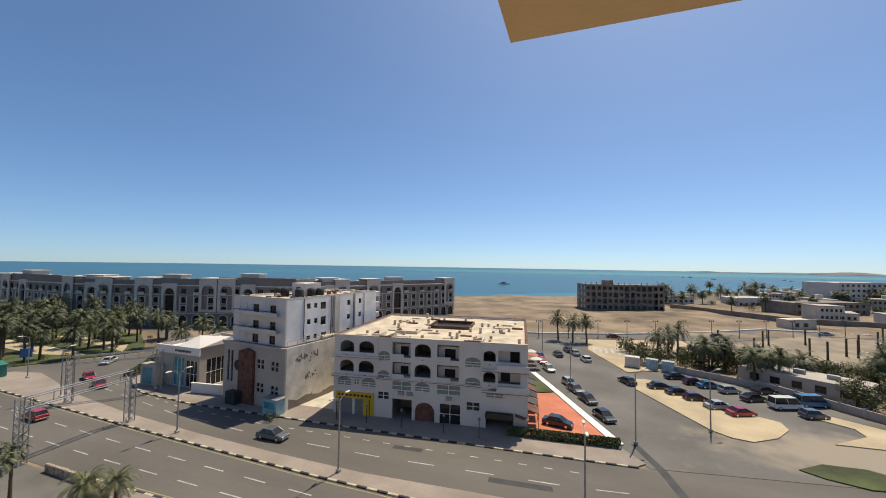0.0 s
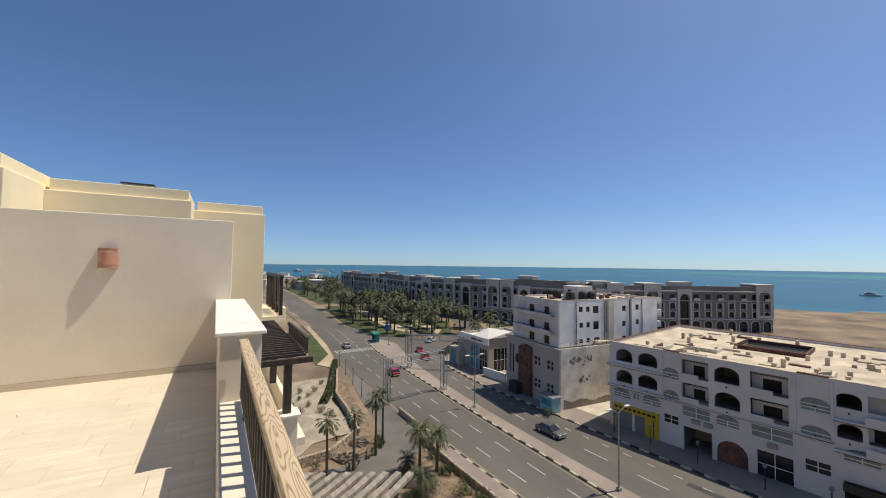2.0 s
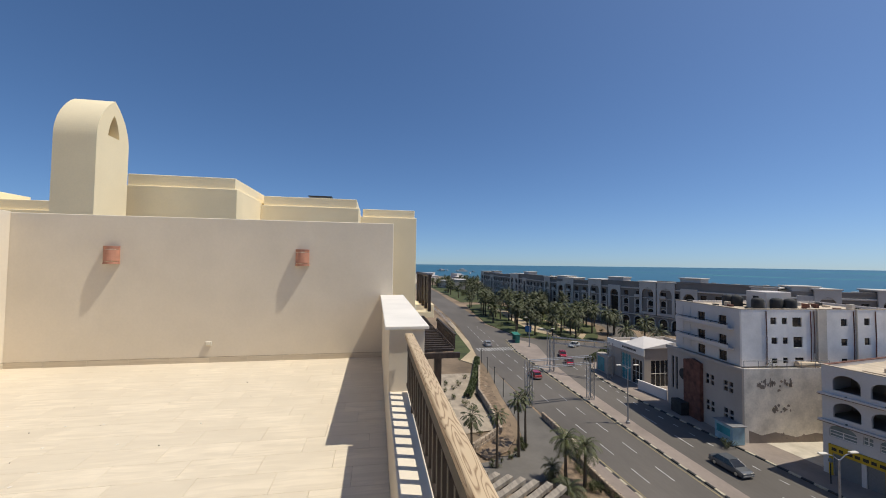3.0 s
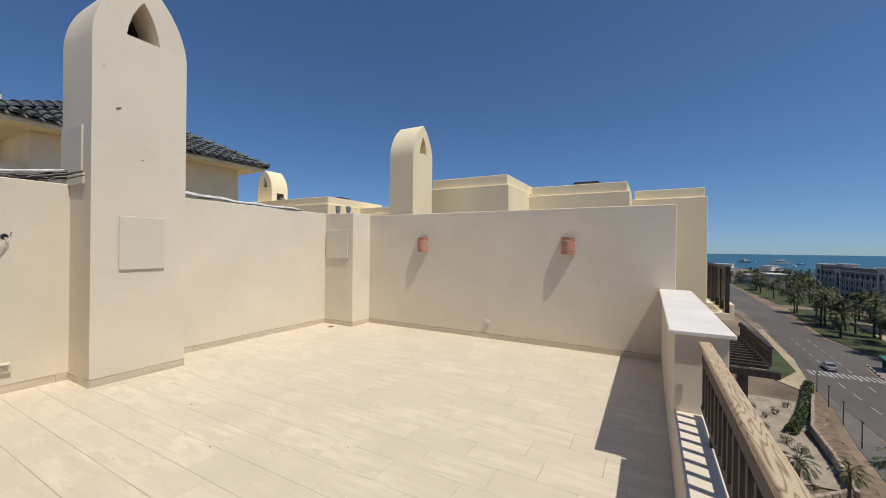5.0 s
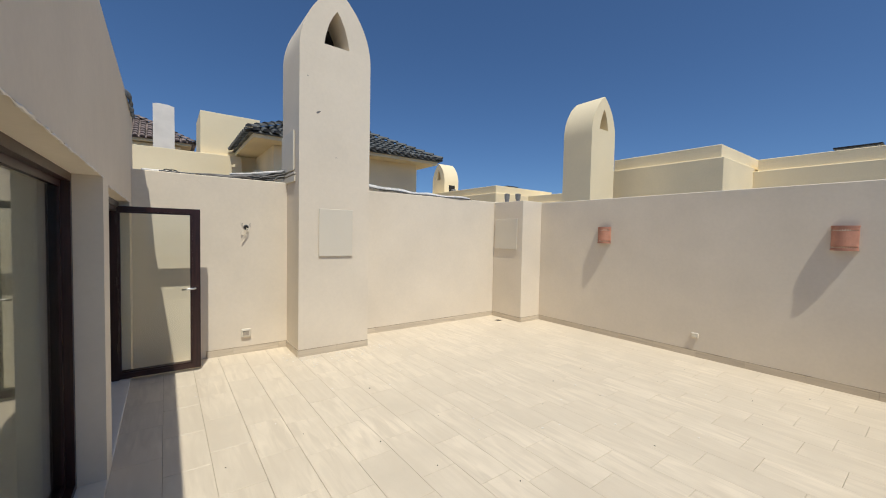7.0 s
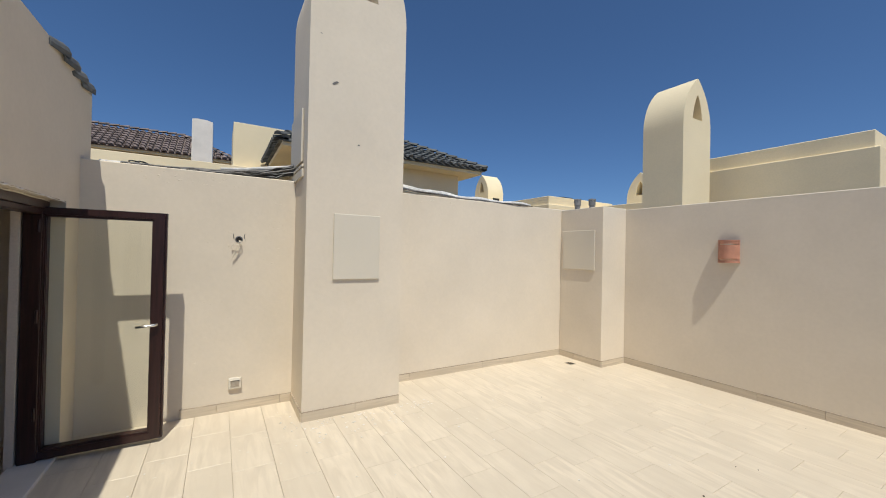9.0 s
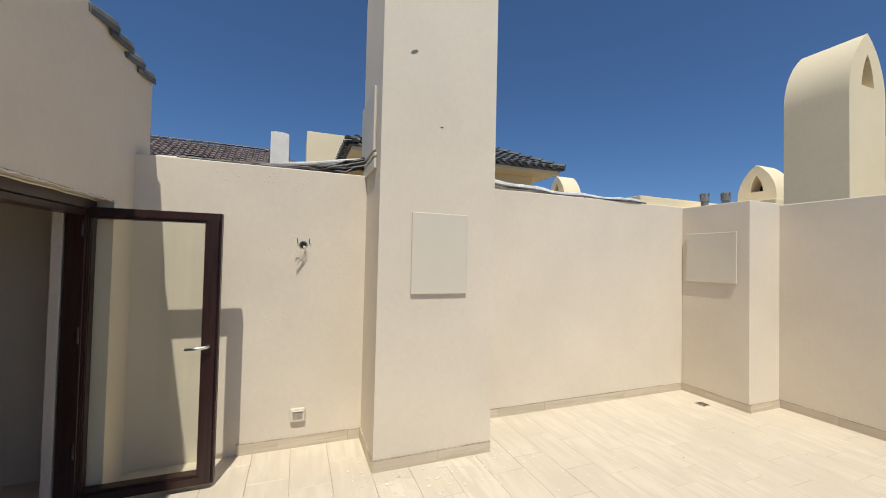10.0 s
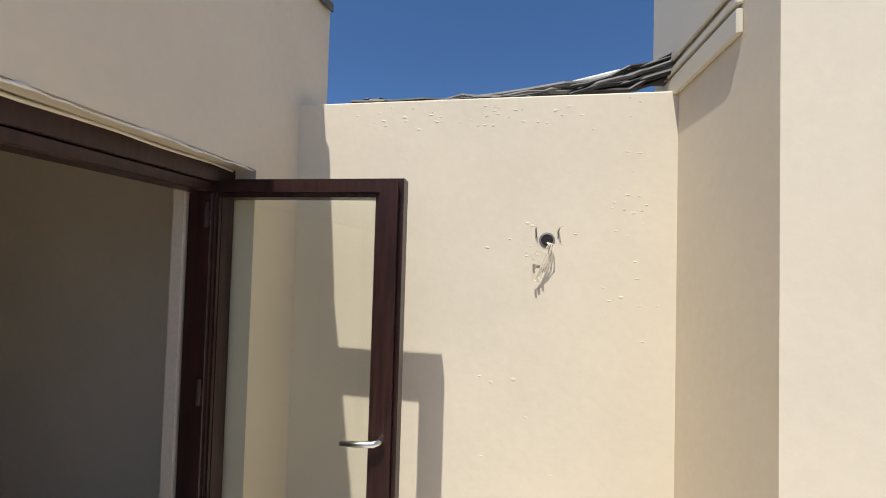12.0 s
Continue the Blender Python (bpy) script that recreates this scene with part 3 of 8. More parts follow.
def plaster_scars():
    """Trowel marks, blisters and small chips left in the paint near edges and fittings."""
    rnd = random.Random(61)
    spots = [(-1.45, 2.38, 0.75, 0.06, 46), (-2.15, 1.9, 0.10, 0.45, 26), (-1.78, 1.78, 0.16, 0.12, 22), (-1.5, 1.2, 0.5, 0.6, 14), (-4.6, 2.40, 1.1, 0.05, 40), (-3.6, 1.6, 0.15, 0.4, 12)]
    t = thing("plaster_blisters", "small blisters and trowel marks in the terrace wall paint", "plaster", kind="stuff")
    bm = bmesh.new()
    for cx, cz, sx, sz, n in spots:
        for k in range(n):
            x, z, q = cx + rnd.gauss(0, 0.5) * sx, min(2.455, cz + rnd.gauss(0, 0.5) * sz), rnd.uniform(0.004, 0.016)
            tall = rnd.uniform(0.25, 0.7)
            ring = [bm.verts.new((x + q * rnd.uniform(0.6, 1.4) * math.cos(u), -6.3302, z + q * tall * rnd.uniform(0.6, 1.3) * math.sin(u))) for u in [j * math.tau / 9 for j in range(9)]]
            peak = bm.verts.new((x, -6.3302 + rnd.uniform(0.0012, 0.0035), z))
            for j in range(9):
                bm.faces.new((ring[j], ring[(j + 1) % 9], peak))
    bmesh.ops.recalc_face_normals(bm, faces=bm.faces[:])
    part("blister_layer", bm, PAINT, t)


def wall_top_cables():
    """Bundles of cables and wrapped pipes lying along the top of the south wall."""
    b = thing("cable_bundle", "tangle of black and grey cables along the wall top", "cables")
    for i in range(44):
        y = -6.45 + 0.08 * random.random()
        z = 2.485 + 0.055 * random.random()
        pts = []
        n = 9
        x0, x1 = -2.33, random.choice((-0.95, -0.9, -1.05, -0.8, -1.3))
        for k in range(n):
            s = k / (n - 1)
            lift = 0.16 * max(0, 1 - s * 2.2) ** 2 * (0.35 + random.random() * 0.65)
            pts.append((x0 + (x1 - x0) * s, min(-6.345, y + random.uniform(-0.035, 0.035)), max(2.487, z * (1 - 0.012 * s) + lift - 0.03 * s + random.uniform(-0.012, 0.018))))
        part("cable", tube(pts, random.choice((0.007, 0.009, 0.012, 0.014)), 6), random.choice((BLACKC, BLACKC, GREYC, GREYC)), b)
    for k in range(2):
        loop = [(-0.95 + 0.06 * k + 0.04 * math.cos(a), -6.40 + 0.02 * math.sin(2 * a), 2.505 + 0.015 * math.sin(a)) for a in [i * 0.6 for i in range(11)]]
        part("loop", tube(loop, 0.007, 6), BLACKC, b)
    w = thing("wrapped_pipe", "white foam-wrapped pipes sagging along the wall top", "pipe")
    pts, rad = [], []
    for k in range(26):
        s = k / 25
        pts.append((-3.38 - 2.6 * s, -6.40 + 0.02 * math.sin(9 * s), 2.505 + 0.07 * (1 - s) ** 3 + 0.008 * math.sin(23 * s)))
        rad.append(0.046 * (1 - 0.45 * s) + random.uniform(-0.006, 0.006))
    part("pipe", tube(pts, rad, 9), FOAM, w)
    part("cable", tube([(x, y + 0.05, max(2.486, z - 0.02)) for x, y, z in pts], 0.009, 6), BLACKC, w)
    part("cable", tube([(x, y + 0.06, max(2.486, z - 0.02 + 0.01 * math.sin(x * 9))) for x, y, z in pts[::2]], 0.007, 6), GREYC, w)
    part("loop", tube([(-3.48 + 0.08 * math.cos(a), -6.345, 2.48 + 0.05 * math.sin(a)) for a in [math.pi + i * 0.35 for i in range(10)]], 0.006, 6), GREYC, w)
    s = thing("wrapped_pipe", "short white foam-wrapped pipe beside the cables", "pipe")
    part("pipe", tube([(-2.33, -6.45, 2.66), (-2.1, -6.46, 2.62), (-1.85, -6.47, 2.575), (-1.6, -6.47, 2.55)], [0.022, 0.024, 0.02, 0.014], 9), FOAM, s)
    t = thing("wrapped_pipe", "short white foam-wrapped pipe beside the cables", "pipe")
    part("pipe", tube([(-0.62, -6.5, 2.50), (-0.9, -6.5, 2.50), (-1.1, -6.5, 2.50)], [0.02, 0.022, 0.016], 9), FOAM, t)


def sealant():
    """A ragged bead of filler left above the door and window frames."""
    rnd = random.Random(31)
    for a, b, z in ((-4.02, -5.98, 2.052), (-1.38, -3.68, 2.082)):
        s = thing("filler_bead", "ragged pale bead of filler above the frame", "filler")
        n = int(abs(b - a) / 0.03)
        pts = [(-0.533, a + (b - a) * k / n, z + rnd.uniform(-0.004, 0.003)) for k in range(n + 1)]
        part("bead", tube(pts, [rnd.choice((0.002, 0.003, 0.004, 0.007)) for _ in pts], 6), COPING, s)


# ---- roofs of the neighbouring houses ----
def parapet_block(x0, x1, y0, y1, z0, z1, label):
    """A flat-topped cream block with a set-back parapet band."""
    h = thing("roof_block", label, "building")
    part("wall", box(x0, x1, y0, y1, z0, z1 - 0.3, 0.01), CREAM, h)
    part("parapet_band", box(x0 + 0.07, x1 - 0.07, y0 + 0.07, y1 - 0.07, z1 - 0.3, z1, 0.01), CREAM, h)
    return h


def tiled_roof(holder, x0, x1, y0, y1, z, pitch, mat, step=0.30):
    """A hipped roof of barrel tile rows, as one part, over the eave rectangle."""
    cx0, cx1, cy = x0 + (y1 - y0) / 2, x1 - (y1 - y0) / 2, (y0 + y1) / 2
    top = z + (y1 - y0) / 2 * pitch
    bm = bmesh.new()
    slab = [(x0, y0, z), (x1, y0, z), (x1, y1, z), (x0, y1, z)]
    va = [bm.verts.new(p) for p in slab]
    vb = [bm.verts.new((x, y, zz - 0.03)) for x, y, zz in slab]
    r0, r1 = bm.verts.new((cx0, cy, top)), bm.verts.new((cx1, cy, top))
    for f in ((va[0], va[1], r1, r0), (va[1], va[2], r1), (va[2], va[3], r0, r1), (va[3], va[0], r0)):
        bm.faces.new(f)
    for i in range(4):
        bm.faces.new((va[i], vb[i], vb[(i + 1) % 4], va[(i + 1) % 4]))
    bm.faces.new(vb)
    part("roof_deck", bm, mat, holder)
    part("soffit", box(x0 + 0.1, x1 - 0.1, y0 + 0.1, y1 - 0.1, z - 0.15, z - 0.03), CREAM, holder)
    bm = bmesh.new()

    def row(p0, p1, course):
        # one barrel row from the eave p0 up to p1, in overlapping tiles
        p0, p1 = Vector(p0), Vector(p1)
        d = p1 - p0
        n = max(1, int(d.length / course))
        u = d.normalized()
        side = u.cross(Vector((0, 0, 1))).normalized()
        up = side.cross(u)
        for k in range(n):
            a, b = p0 + d * (k / n) - u * 0.05, p0 + d * ((k + 1) / n)
            rows = []
            for q, r, lift in ((a, 0.13, 0.05), (b, 0.11, 0.0)):
                rows.append([bm.verts.new(q + side * r * math.cos(math.pi * j / 4) + up * (lift + r * 0.75 * math.sin(math.pi * j / 4))) for j in range(5)])
            for j in range(4):
                bm.faces.new((rows[0][j], rows[1][j], rows[1][j + 1], rows[0][j + 1]))
            bm.faces.new(rows[0])
    half = (y1 - y0) / 2
    nx = int((x1 - x0) / step)
    for i in range(nx):
        x = x0 + (i + 0.5) * (x1 - x0) / nx
        reach = min(half, x - x0, x1 - x)
        for s, ye in ((1, y0), (-1, y1)):
            if reach > 0.15:
                row((x, ye - s * 0.06, z), (x, ye + s * reach, z + reach * pitch), 0.36)
    ny = int((y1 - y0) / step)
    for i in range(ny):
        y = y0 + (i + 0.5) * (y1 - y0) / ny
        reach = min(y - y0, y1 - y)
        for s, xe in ((1, x0), (-1, x1)):
            if reach > 0.15:
                row((xe - s * 0.06, y, z), (xe + s * reach, y, z + reach * pitch), 0.36)
    for a, b in (((x0, y0, z), (cx0, cy, top)), ((x1, y0, z), (cx1, cy, top)), ((x1, y1, z), (cx1, cy, top)), ((x0, y1, z), (cx0, cy, top)), ((cx0, cy, top), (cx1, cy, top))):
        row(Vector(a) + Vector((0, 0, 0.08)), Vector(b) + Vector((0, 0, 0.08)), 0.4)
    tagged(part("tiles", bm, mat, holder, "rows of grey clay barrel tiles"), kind="stuff")


def neighbours():
    chimney(pose(-9.76, -5.68, 0, 0, 0, 180), "cream chimney with a pointed vent on the next roof", CREAM, 0.80, 4.31)
    arched = chimney(pose(-12.18, -16.17, 0.15, 0, 0, 90), "cream arched chimney on a roof behind", CREAM)
    # Flat dark panel on the shaft; its colour stands for a shaded opening.
    part("hole_shade_panel", box(0.45, 0.526, 0.28, 0.66, 3.72, 4.12), DARKIN, arched, "dark square panel for the shade in an access hole")
    part("vent_cowl", box(0.526, 0.70, 0.40, 0.62, 3.74, 3.92, 0.02), GREY, arched)
    chimney(pose(-14.8, -9.97, -0.45, 0, 0, 90), "small cream arched chimney behind the roofs", CREAM)
    parapet_block(-16.0, -10.84, -6.1, -3.44, -22, 3.90, "cream rendered roof parapet of the next house")
    parapet_block(-16.0, -12.9, -3.44, -0.40, -22, 3.80, "cream rendered roof parapet of the next house")
    parapet_block(-20.0, -14.6, -0.40, 1.70, -22, 3.73, "cream rendered end wall of the next house")
    parapet_block(-15.0, -11.36, -17.6, -11.13, -22, 3.75, "low cream parapet between the roofs")
    parapet_block(-22.0, -13.2, -12.0, -8.6, -22, 3.45, "low cream parapet between the roofs")
    pv = thing("roof_pavilion", "cream roof pavilion with a grey tiled hip roof", "building")
    part("wall", box(-9.6, -3.85, -17.7, -14.2, -22, 4.75, 0.01), CREAM, pv)
    part("low_wall", box(-3.85, -3.3, -17.0, -14.4, 0, 3.8, 0.01), CREAM, pv)
    tiled_roof(pv, -10.3, -3.0, -18.5, -13.4, 4.85, 0.50, ROOFT)
    h = thing("roof_block", "tall cream stair block on a roof behind", "building")
    part("wall", box(-4.0, -1.95, -19.5, -17.3, -22, 6.25, 0.01), CREAM, h)
    part("low_wall", box(-3.3, 3.0, -17.3, -17.0, 0, 4.62, 0.01), CREAM, h)
    w = thing("chimney", "plain white chimney above the far roof", "chimney")
    top = [(-1.24, -22), (-0.46, -22), (-0.46, 7.30), (-0.66, 7.34), (-1.0, 7.33), (-1.24, 7.27)]
    part("shaft", prism(top, 1.1, m=Matrix.Translation((0, -22.6, 0))), COPING, w)
    far = thing("far_roof", "long brown tiled roof of a house behind", "building")
    part("wall", box(-1.6, 9.0, -30, -26.4, -22, 6.4), CREAM, far)
    tiled_roof(far, -2.2, 9.6, -31, -26, 6.6, 0.60, ROOFT2)
    for x, y, z, ln in ((-14.0, -1.75, 3.80, 0.35), (-13.2, -12.6, 3.75, 0.6), (-15.5, -9.4, 3.45, 0.7)):
        ac = thing("roof_unit", "flat dark solar or cooling unit on a roof", "roof unit", pose(x, y, z))
        part("case", box(-0.3, 0.3, -ln, ln, 0.05, 0.16, 0.01), GREY, ac)
        part("top_plate", box(-0.34, 0.34, -ln - 0.04, ln + 0.04, 0.16, 0.19), BLACKC, ac)
        for s in (-1, 1):
            part("foot", box(-0.25, 0.25, s * ln * 0.8 - 0.03, s * ln * 0.8 + 0.03, 0, 0.05), GREY, ac)


def floor_tiles():
    """Porcelain tiles in running bond, each its own piece."""
    ground = bpy.data.objects["floor"]
    w, ln = 0.30, 0.60
    me = {}
    random.seed(5)
    col, x = 0, -0.53
    while x > -7.22 + 0.01:
        xa = max(x - w, -7.22)
        y = 0.32 + ln * (0.0, 0.5, 0.22, 0.72)[col % 4]
        while y > -6.33:
            ya, yb = max(y - ln, -6.33), min(y, 0.32)
            if yb - ya > 0.02:
                key = (round(x - xa, 3), round(yb - ya, 3))
                m = pose((x + xa) / 2, (ya + yb) / 2, -0.012, random.uniform(-0.05, 0.05), random.uniform(-0.06, 0.06), 0)
                if key in me:
                    part("floor_tile", me[key], TILE, ground, m=m)
                else:
                    hx, hy = (x - xa) / 2 - 0.0010, (yb - ya) / 2 - 0.0010
                    me[key] = part("floor_tile", box(-hx, hx, -hy, hy, 0.0, 0.0115, 0.0014), TILE, ground, m=m).data
            y -= ln
        x -= w
        col += 1


def paint_flakes():
    """Dried paint flakes and grit left on the floor."""
    rnd = random.Random(23)
    for mat, name, label, n, size in ((COPING, "paint_flakes", "white flakes of dried paint scattered on the floor", 150, 0.012), (BROWN, "grit", "dark crumbs of grit on the floor", 26, 0.008)):
        bm = bmesh.new()
        for k in range(n):
            if name == "paint_flakes" and k < 100:
                x, y = rnd.uniform(-3.7, -2.1), -5.66 + abs(rnd.gauss(0, 0.22))
                if x > -2.3:
                    y -= 0.5 * rnd.random()
            else:
                x, y = rnd.uniform(-6.8, -1.0), rnd.uniform(-5.6, -1.0)
            r = size * rnd.uniform(0.35, 1.2)
            a0 = rnd.uniform(0, 6)
            top = [bm.verts.new((x + r * rnd.uniform(0.6, 1.3) * math.cos(a0 + q * 1.2566), y + r * rnd.uniform(0.5, 1.2) * math.sin(a0 + q * 1.2566), 0.004)) for q in range(5)]
            low = [bm.verts.new((v.co.x, v.co.y, 0.0003)) for v in top]
            bm.faces.new(top)
            for q in range(5):
                bm.faces.new((top[q], low[q], low[(q + 1) % 5], top[(q + 1) % 5]))
        bmesh.ops.recalc_face_normals(bm, faces=bm.faces[:])
        tagged(link(name, bm, mat), label, "debris", kind="stuff")


# ---- the town ----
G = -22.4
ASPHALT = material("asphalt", (0.118, 0.103, 0.089, 1), 0.9, spots=0.14, size=9, grain=0.05, fine=3, bump=0.1, stretch=(0.3, 1, 1))
DUSTY = material("dusty_asphalt", (0.135, 0.122, 0.110, 1), 0.92, spots=0.18, size=12, grain=0.05, fine=2, bump=0.1)
SAND = material("sand", (0.245, 0.175, 0.112, 1), 0.95, spots=0.28, size=14, grain=0.10, fine=0.9, bump=0.3, depth=0.1)
PAVING = material("paving", (0.275, 0.222, 0.185, 1), 0.9, spots=0.12, size=5, grain=0.06, fine=2.5, bump=0.1)
PALEPAVE = material("pale_paving", (0.43, 0.335, 0.215, 1), 0.9, spots=0.12, size=6, grain=0.05, fine=2.5, bump=0.1)
REDPAVE = material("red_paving", (0.50, 0.155, 0.085, 1), 0.85, spots=0.12, size=3, grain=0.06, fine=3, bump=0.1)
GRASS = material("lawn", (0.062, 0.075, 0.022, 1), 0.95, spots=0.25, size=4, grain=0.15, fine=3, bump=0.4, depth=0.05)
LEAF = material("palm_leaf", (0.070, 0.078, 0.023, 1), 0.6, spots=0.25, size=1.5, grain=0.15, fine=4, bump=0, local=True, vary=0.25)
LEAF2 = material("shrub_leaf", (0.084, 0.092, 0.022, 1), 0.65, spots=0.3, size=0.8, grain=0.2, fine=5, bump=0, local=True, vary=0.25)
TRUNK = material("palm_trunk", (0.10, 0.075, 0.052, 1), 0.95, spots=0.25, size=0.6, grain=0.2, fine=6, bump=0.5, depth=0.03, local=True)
SEA = material("sea_water", (0.006, 0.066, 0.098, 1), 0.3, spots=0.2, size=300, grain=0.03, fine=0.15, bump=0.25, depth=0.3, tint=(0.010, 0.085, 0.120), stretch=(0.35, 1.6, 1))
WHITEWALL = material("white_wall", (0.60, 0.555, 0.52, 1), 0.9, spots=0.05, size=4, grain=0.04, fine=5, bump=0.1)
STAINED = material("stained_wall", (0.60, 0.53, 0.44, 1), 0.9, spots=0.12, size=3.5, grain=0.06, fine=4, bump=0.2)
BUFF = material("buff_wall", (0.40, 0.35, 0.305, 1), 0.9, spots=0.06, size=4, grain=0.04, fine=5)
ROOFTOP = material("dusty_roof", (0.56, 0.46, 0.34, 1), 0.95, spots=0.16, size=2.4, grain=0.08, fine=3, bump=0.3, depth=0.05)
RUST = material("rust_trim", (0.16, 0.065, 0.045, 1), 0.9, spots=0.25, size=0.8)
HOTELW = material("hotel_stone", (0.225, 0.20, 0.178, 1), 0.9, spots=0.08, size=5, grain=0.04, fine=2)
HOTELT = material("hotel_trim", (0.56, 0.515, 0.46, 1), 0.9, spots=0.06, size=4, grain=0.04, fine=2)
CONCRETE = material("raw_concrete", (0.25, 0.21, 0.175, 1), 0.95, spots=0.16, size=4, grain=0.08, fine=1.5)
SHUTTER = material("window_shutter", (0.20, 0.23, 0.22, 1), 0.5, spots=0.1, size=0.5, grain=0.05, fine=10, bump=0.2)
DARKGL = material("dark_glass", (0.018, 0.02, 0.024, 1), 0.12, spots=0.2, size=1.0, grain=0.0, bump=0)
TEAL = material("teal_panel", (0.04, 0.26, 0.30, 1), 0.35, spots=0.2, size=1.0, bump=0.02)
YELLOW = material("yellow_sign", (0.58, 0.36, 0.015, 1), 0.5, spots=0.05, size=1.0, bump=0.02)
LINE = material("road_paint", (0.40, 0.39, 0.37, 1), 0.8, spots=0.15, size=1.2, bump=0)
LINEY = material("yellow_road_paint", (0.30, 0.24, 0.12, 1), 0.8, spots=0.15, size=1.2, bump=0)
KERBD = material("dark_kerb", (0.03, 0.03, 0.03, 1), 0.8, spots=0.2, size=0.6, bump=0)
KERBL = material("pale_kerb", (0.48, 0.42, 0.30, 1), 0.8, spots=0.15, size=0.6, bump=0)
GALV = material("galvanised_steel", (0.32, 0.32, 0.33, 1), 0.5, metal=0.6, spots=0.1, size=0.5, bump=0)
TYRE = material("tyre_rubber", (0.02, 0.02, 0.02, 1), 0.8, spots=0.1, size=0.2, bump=0)
REDLIGHT = material("tail_lamp", (0.3, 0.01, 0.01, 1), 0.2, spots=0.05, size=0.2, bump=0)


def sanded():
    """Dusty asphalt over which sand has drifted round the car park."""
    mat = DUSTY.copy()
    mat.name = "sand_blown_asphalt"
    nodes, links = mat.node_tree.nodes, mat.node_tree.links
    shader = [n for n in nodes if n.type == "BSDF_PRINCIPLED"][0]
    base = shader.inputs["Base Color"].links[0].from_socket
    coord = nodes.new("ShaderNodeTexCoord")
    place = nodes.new("ShaderNodeMapping")
    place.vector_type = "TEXTURE"
    place.inputs["Location"].default_value = (37, 66, G)
    place.inputs["Rotation"].default_value = (0, 0, radians(8))
    place.inputs["Scale"].default_value = (27, 10, 100)
    ball = nodes.new("ShaderNodeTexGradient")
    ball.gradient_type = "SPHERICAL"
    noise = nodes.new("ShaderNodeTexNoise")
    noise.inputs["Scale"].default_value = 0.35
    noise.inputs["Detail"].default_value = 7
    add = nodes.new("ShaderNodeMath")
    add.operation = "ADD"
    ramp = nodes.new("ShaderNodeMapRange")
    ramp.inputs["From Min"].default_value, ramp.inputs["From Max"].default_value = 0.62, 1.15
    ramp.inputs["To Max"].default_value = 0.9
    mix = nodes.new("ShaderNodeMix")
    mix.data_type = "RGBA"
    mix.inputs["B"].default_value = (0.27, 0.22, 0.165, 1)
    links.new(coord.outputs["Object"], place.inputs["Vector"])
    links.new(place.outputs[0], ball.inputs[0])
    links.new(coord.outputs["Object"], noise.inputs["Vector"])
    links.new(ball.outputs["Fac"], add.inputs[0])
    links.new(noise.outputs["Fac"], add.inputs[1])
    links.new(add.outputs[0], ramp.inputs["Value"])
    links.new(ramp.outputs[0], mix.inputs["Factor"])
    links.new(base, mix.inputs["A"])
    links.new(mix.outputs["Result"], shader.inputs["Base Color"])
    return mat


SANDED = sanded()
HEDGE = material("hedge_leaf", (0.085, 0.105, 0.032, 1), 0.65, spots=0.25, size=0.8, grain=0.2, fine=5, bump=0)
YARD = material("sunlit_concrete", (0.52, 0.46, 0.37, 1), 0.9, spots=0.14, size=2.5, grain=0.06, fine=2.5, bump=0.1)
SHALLOW = material("shallow_water", (0.02, 0.15, 0.185, 1), 0.3, spots=0.25, size=160, grain=0.03, fine=0.15, bump=0.25, depth=0.3, stretch=(0.3, 1.6, 1))
REEF = material("reef_water", (0.05, 0.20, 0.185, 1), 0.35, spots=0.12, size=220, grain=0.03, fine=0.1, bump=0.2, depth=0.3, stretch=(0.25, 1.2, 1))
for water in (SEA, SHALLOW, REEF):
    water.node_tree.nodes["Principled BSDF"].inputs["Specular IOR Level"].default_value = 0.16
DRIVE = material("sandy_drive", (0.145, 0.130, 0.113, 1), 0.92, spots=0.16, size=6, grain=0.05, fine=2, bump=0.1)


def sheet(name, pts, z, mat, label, category, thick=0.25):
    """A flat piece of ground with a real edge, its top at z."""
    bm = bmesh.new()
    a = [bm.verts.new((x, y, z)) for x, y in pts]
    b = [bm.verts.new((x, y, z - thick)) for x, y in pts]
    f = bm.faces.new(a)
    f.normal_update()
    k = len(pts)
    for i in range(k):
        bm.faces.new((a[(i + 1) % k], a[i], b[i], b[(i + 1) % k]))
    bmesh.ops.triangulate(bm, faces=[f])
    bmesh.ops.recalc_face_normals(bm, faces=bm.faces[:])
    return structure(name, bm, mat, label, category)


def along(pts, step, start=0.0):
    """Points and headings at even steps along a line."""
    out, carry = [], start
    for (ax, ay), (bx, by) in zip(pts, pts[1:]):
        d = Vector((bx - ax, by - ay))
        ln = d.length
        while carry < ln:
            out.append((ax + d.x / ln * carry, ay + d.y / ln * carry, math.atan2(d.y, d.x)))
            carry += step
        carry -= ln
    return out


def kerb(parent, pts, z=G + 0.02):
    dark = light = None
    for i, (x, y, a) in enumerate(along(pts, 1.25)):
        m = Matrix.Translation((x, y, z)) @ Matrix.Rotation(a, 4, "Z")
        if dark is None or light is None:
            ob = part("kerb_stone", box(-0.60, 0.60, -0.15, 0.15, -0.1, 0.17, 0.03), KERBD if i % 2 else KERBL, parent, m=m)
            if i % 2:
                dark = ob.data
            else:
                light = ob.data
        else:
            part("kerb_stone", dark if i % 2 else light, None, parent, m=m)


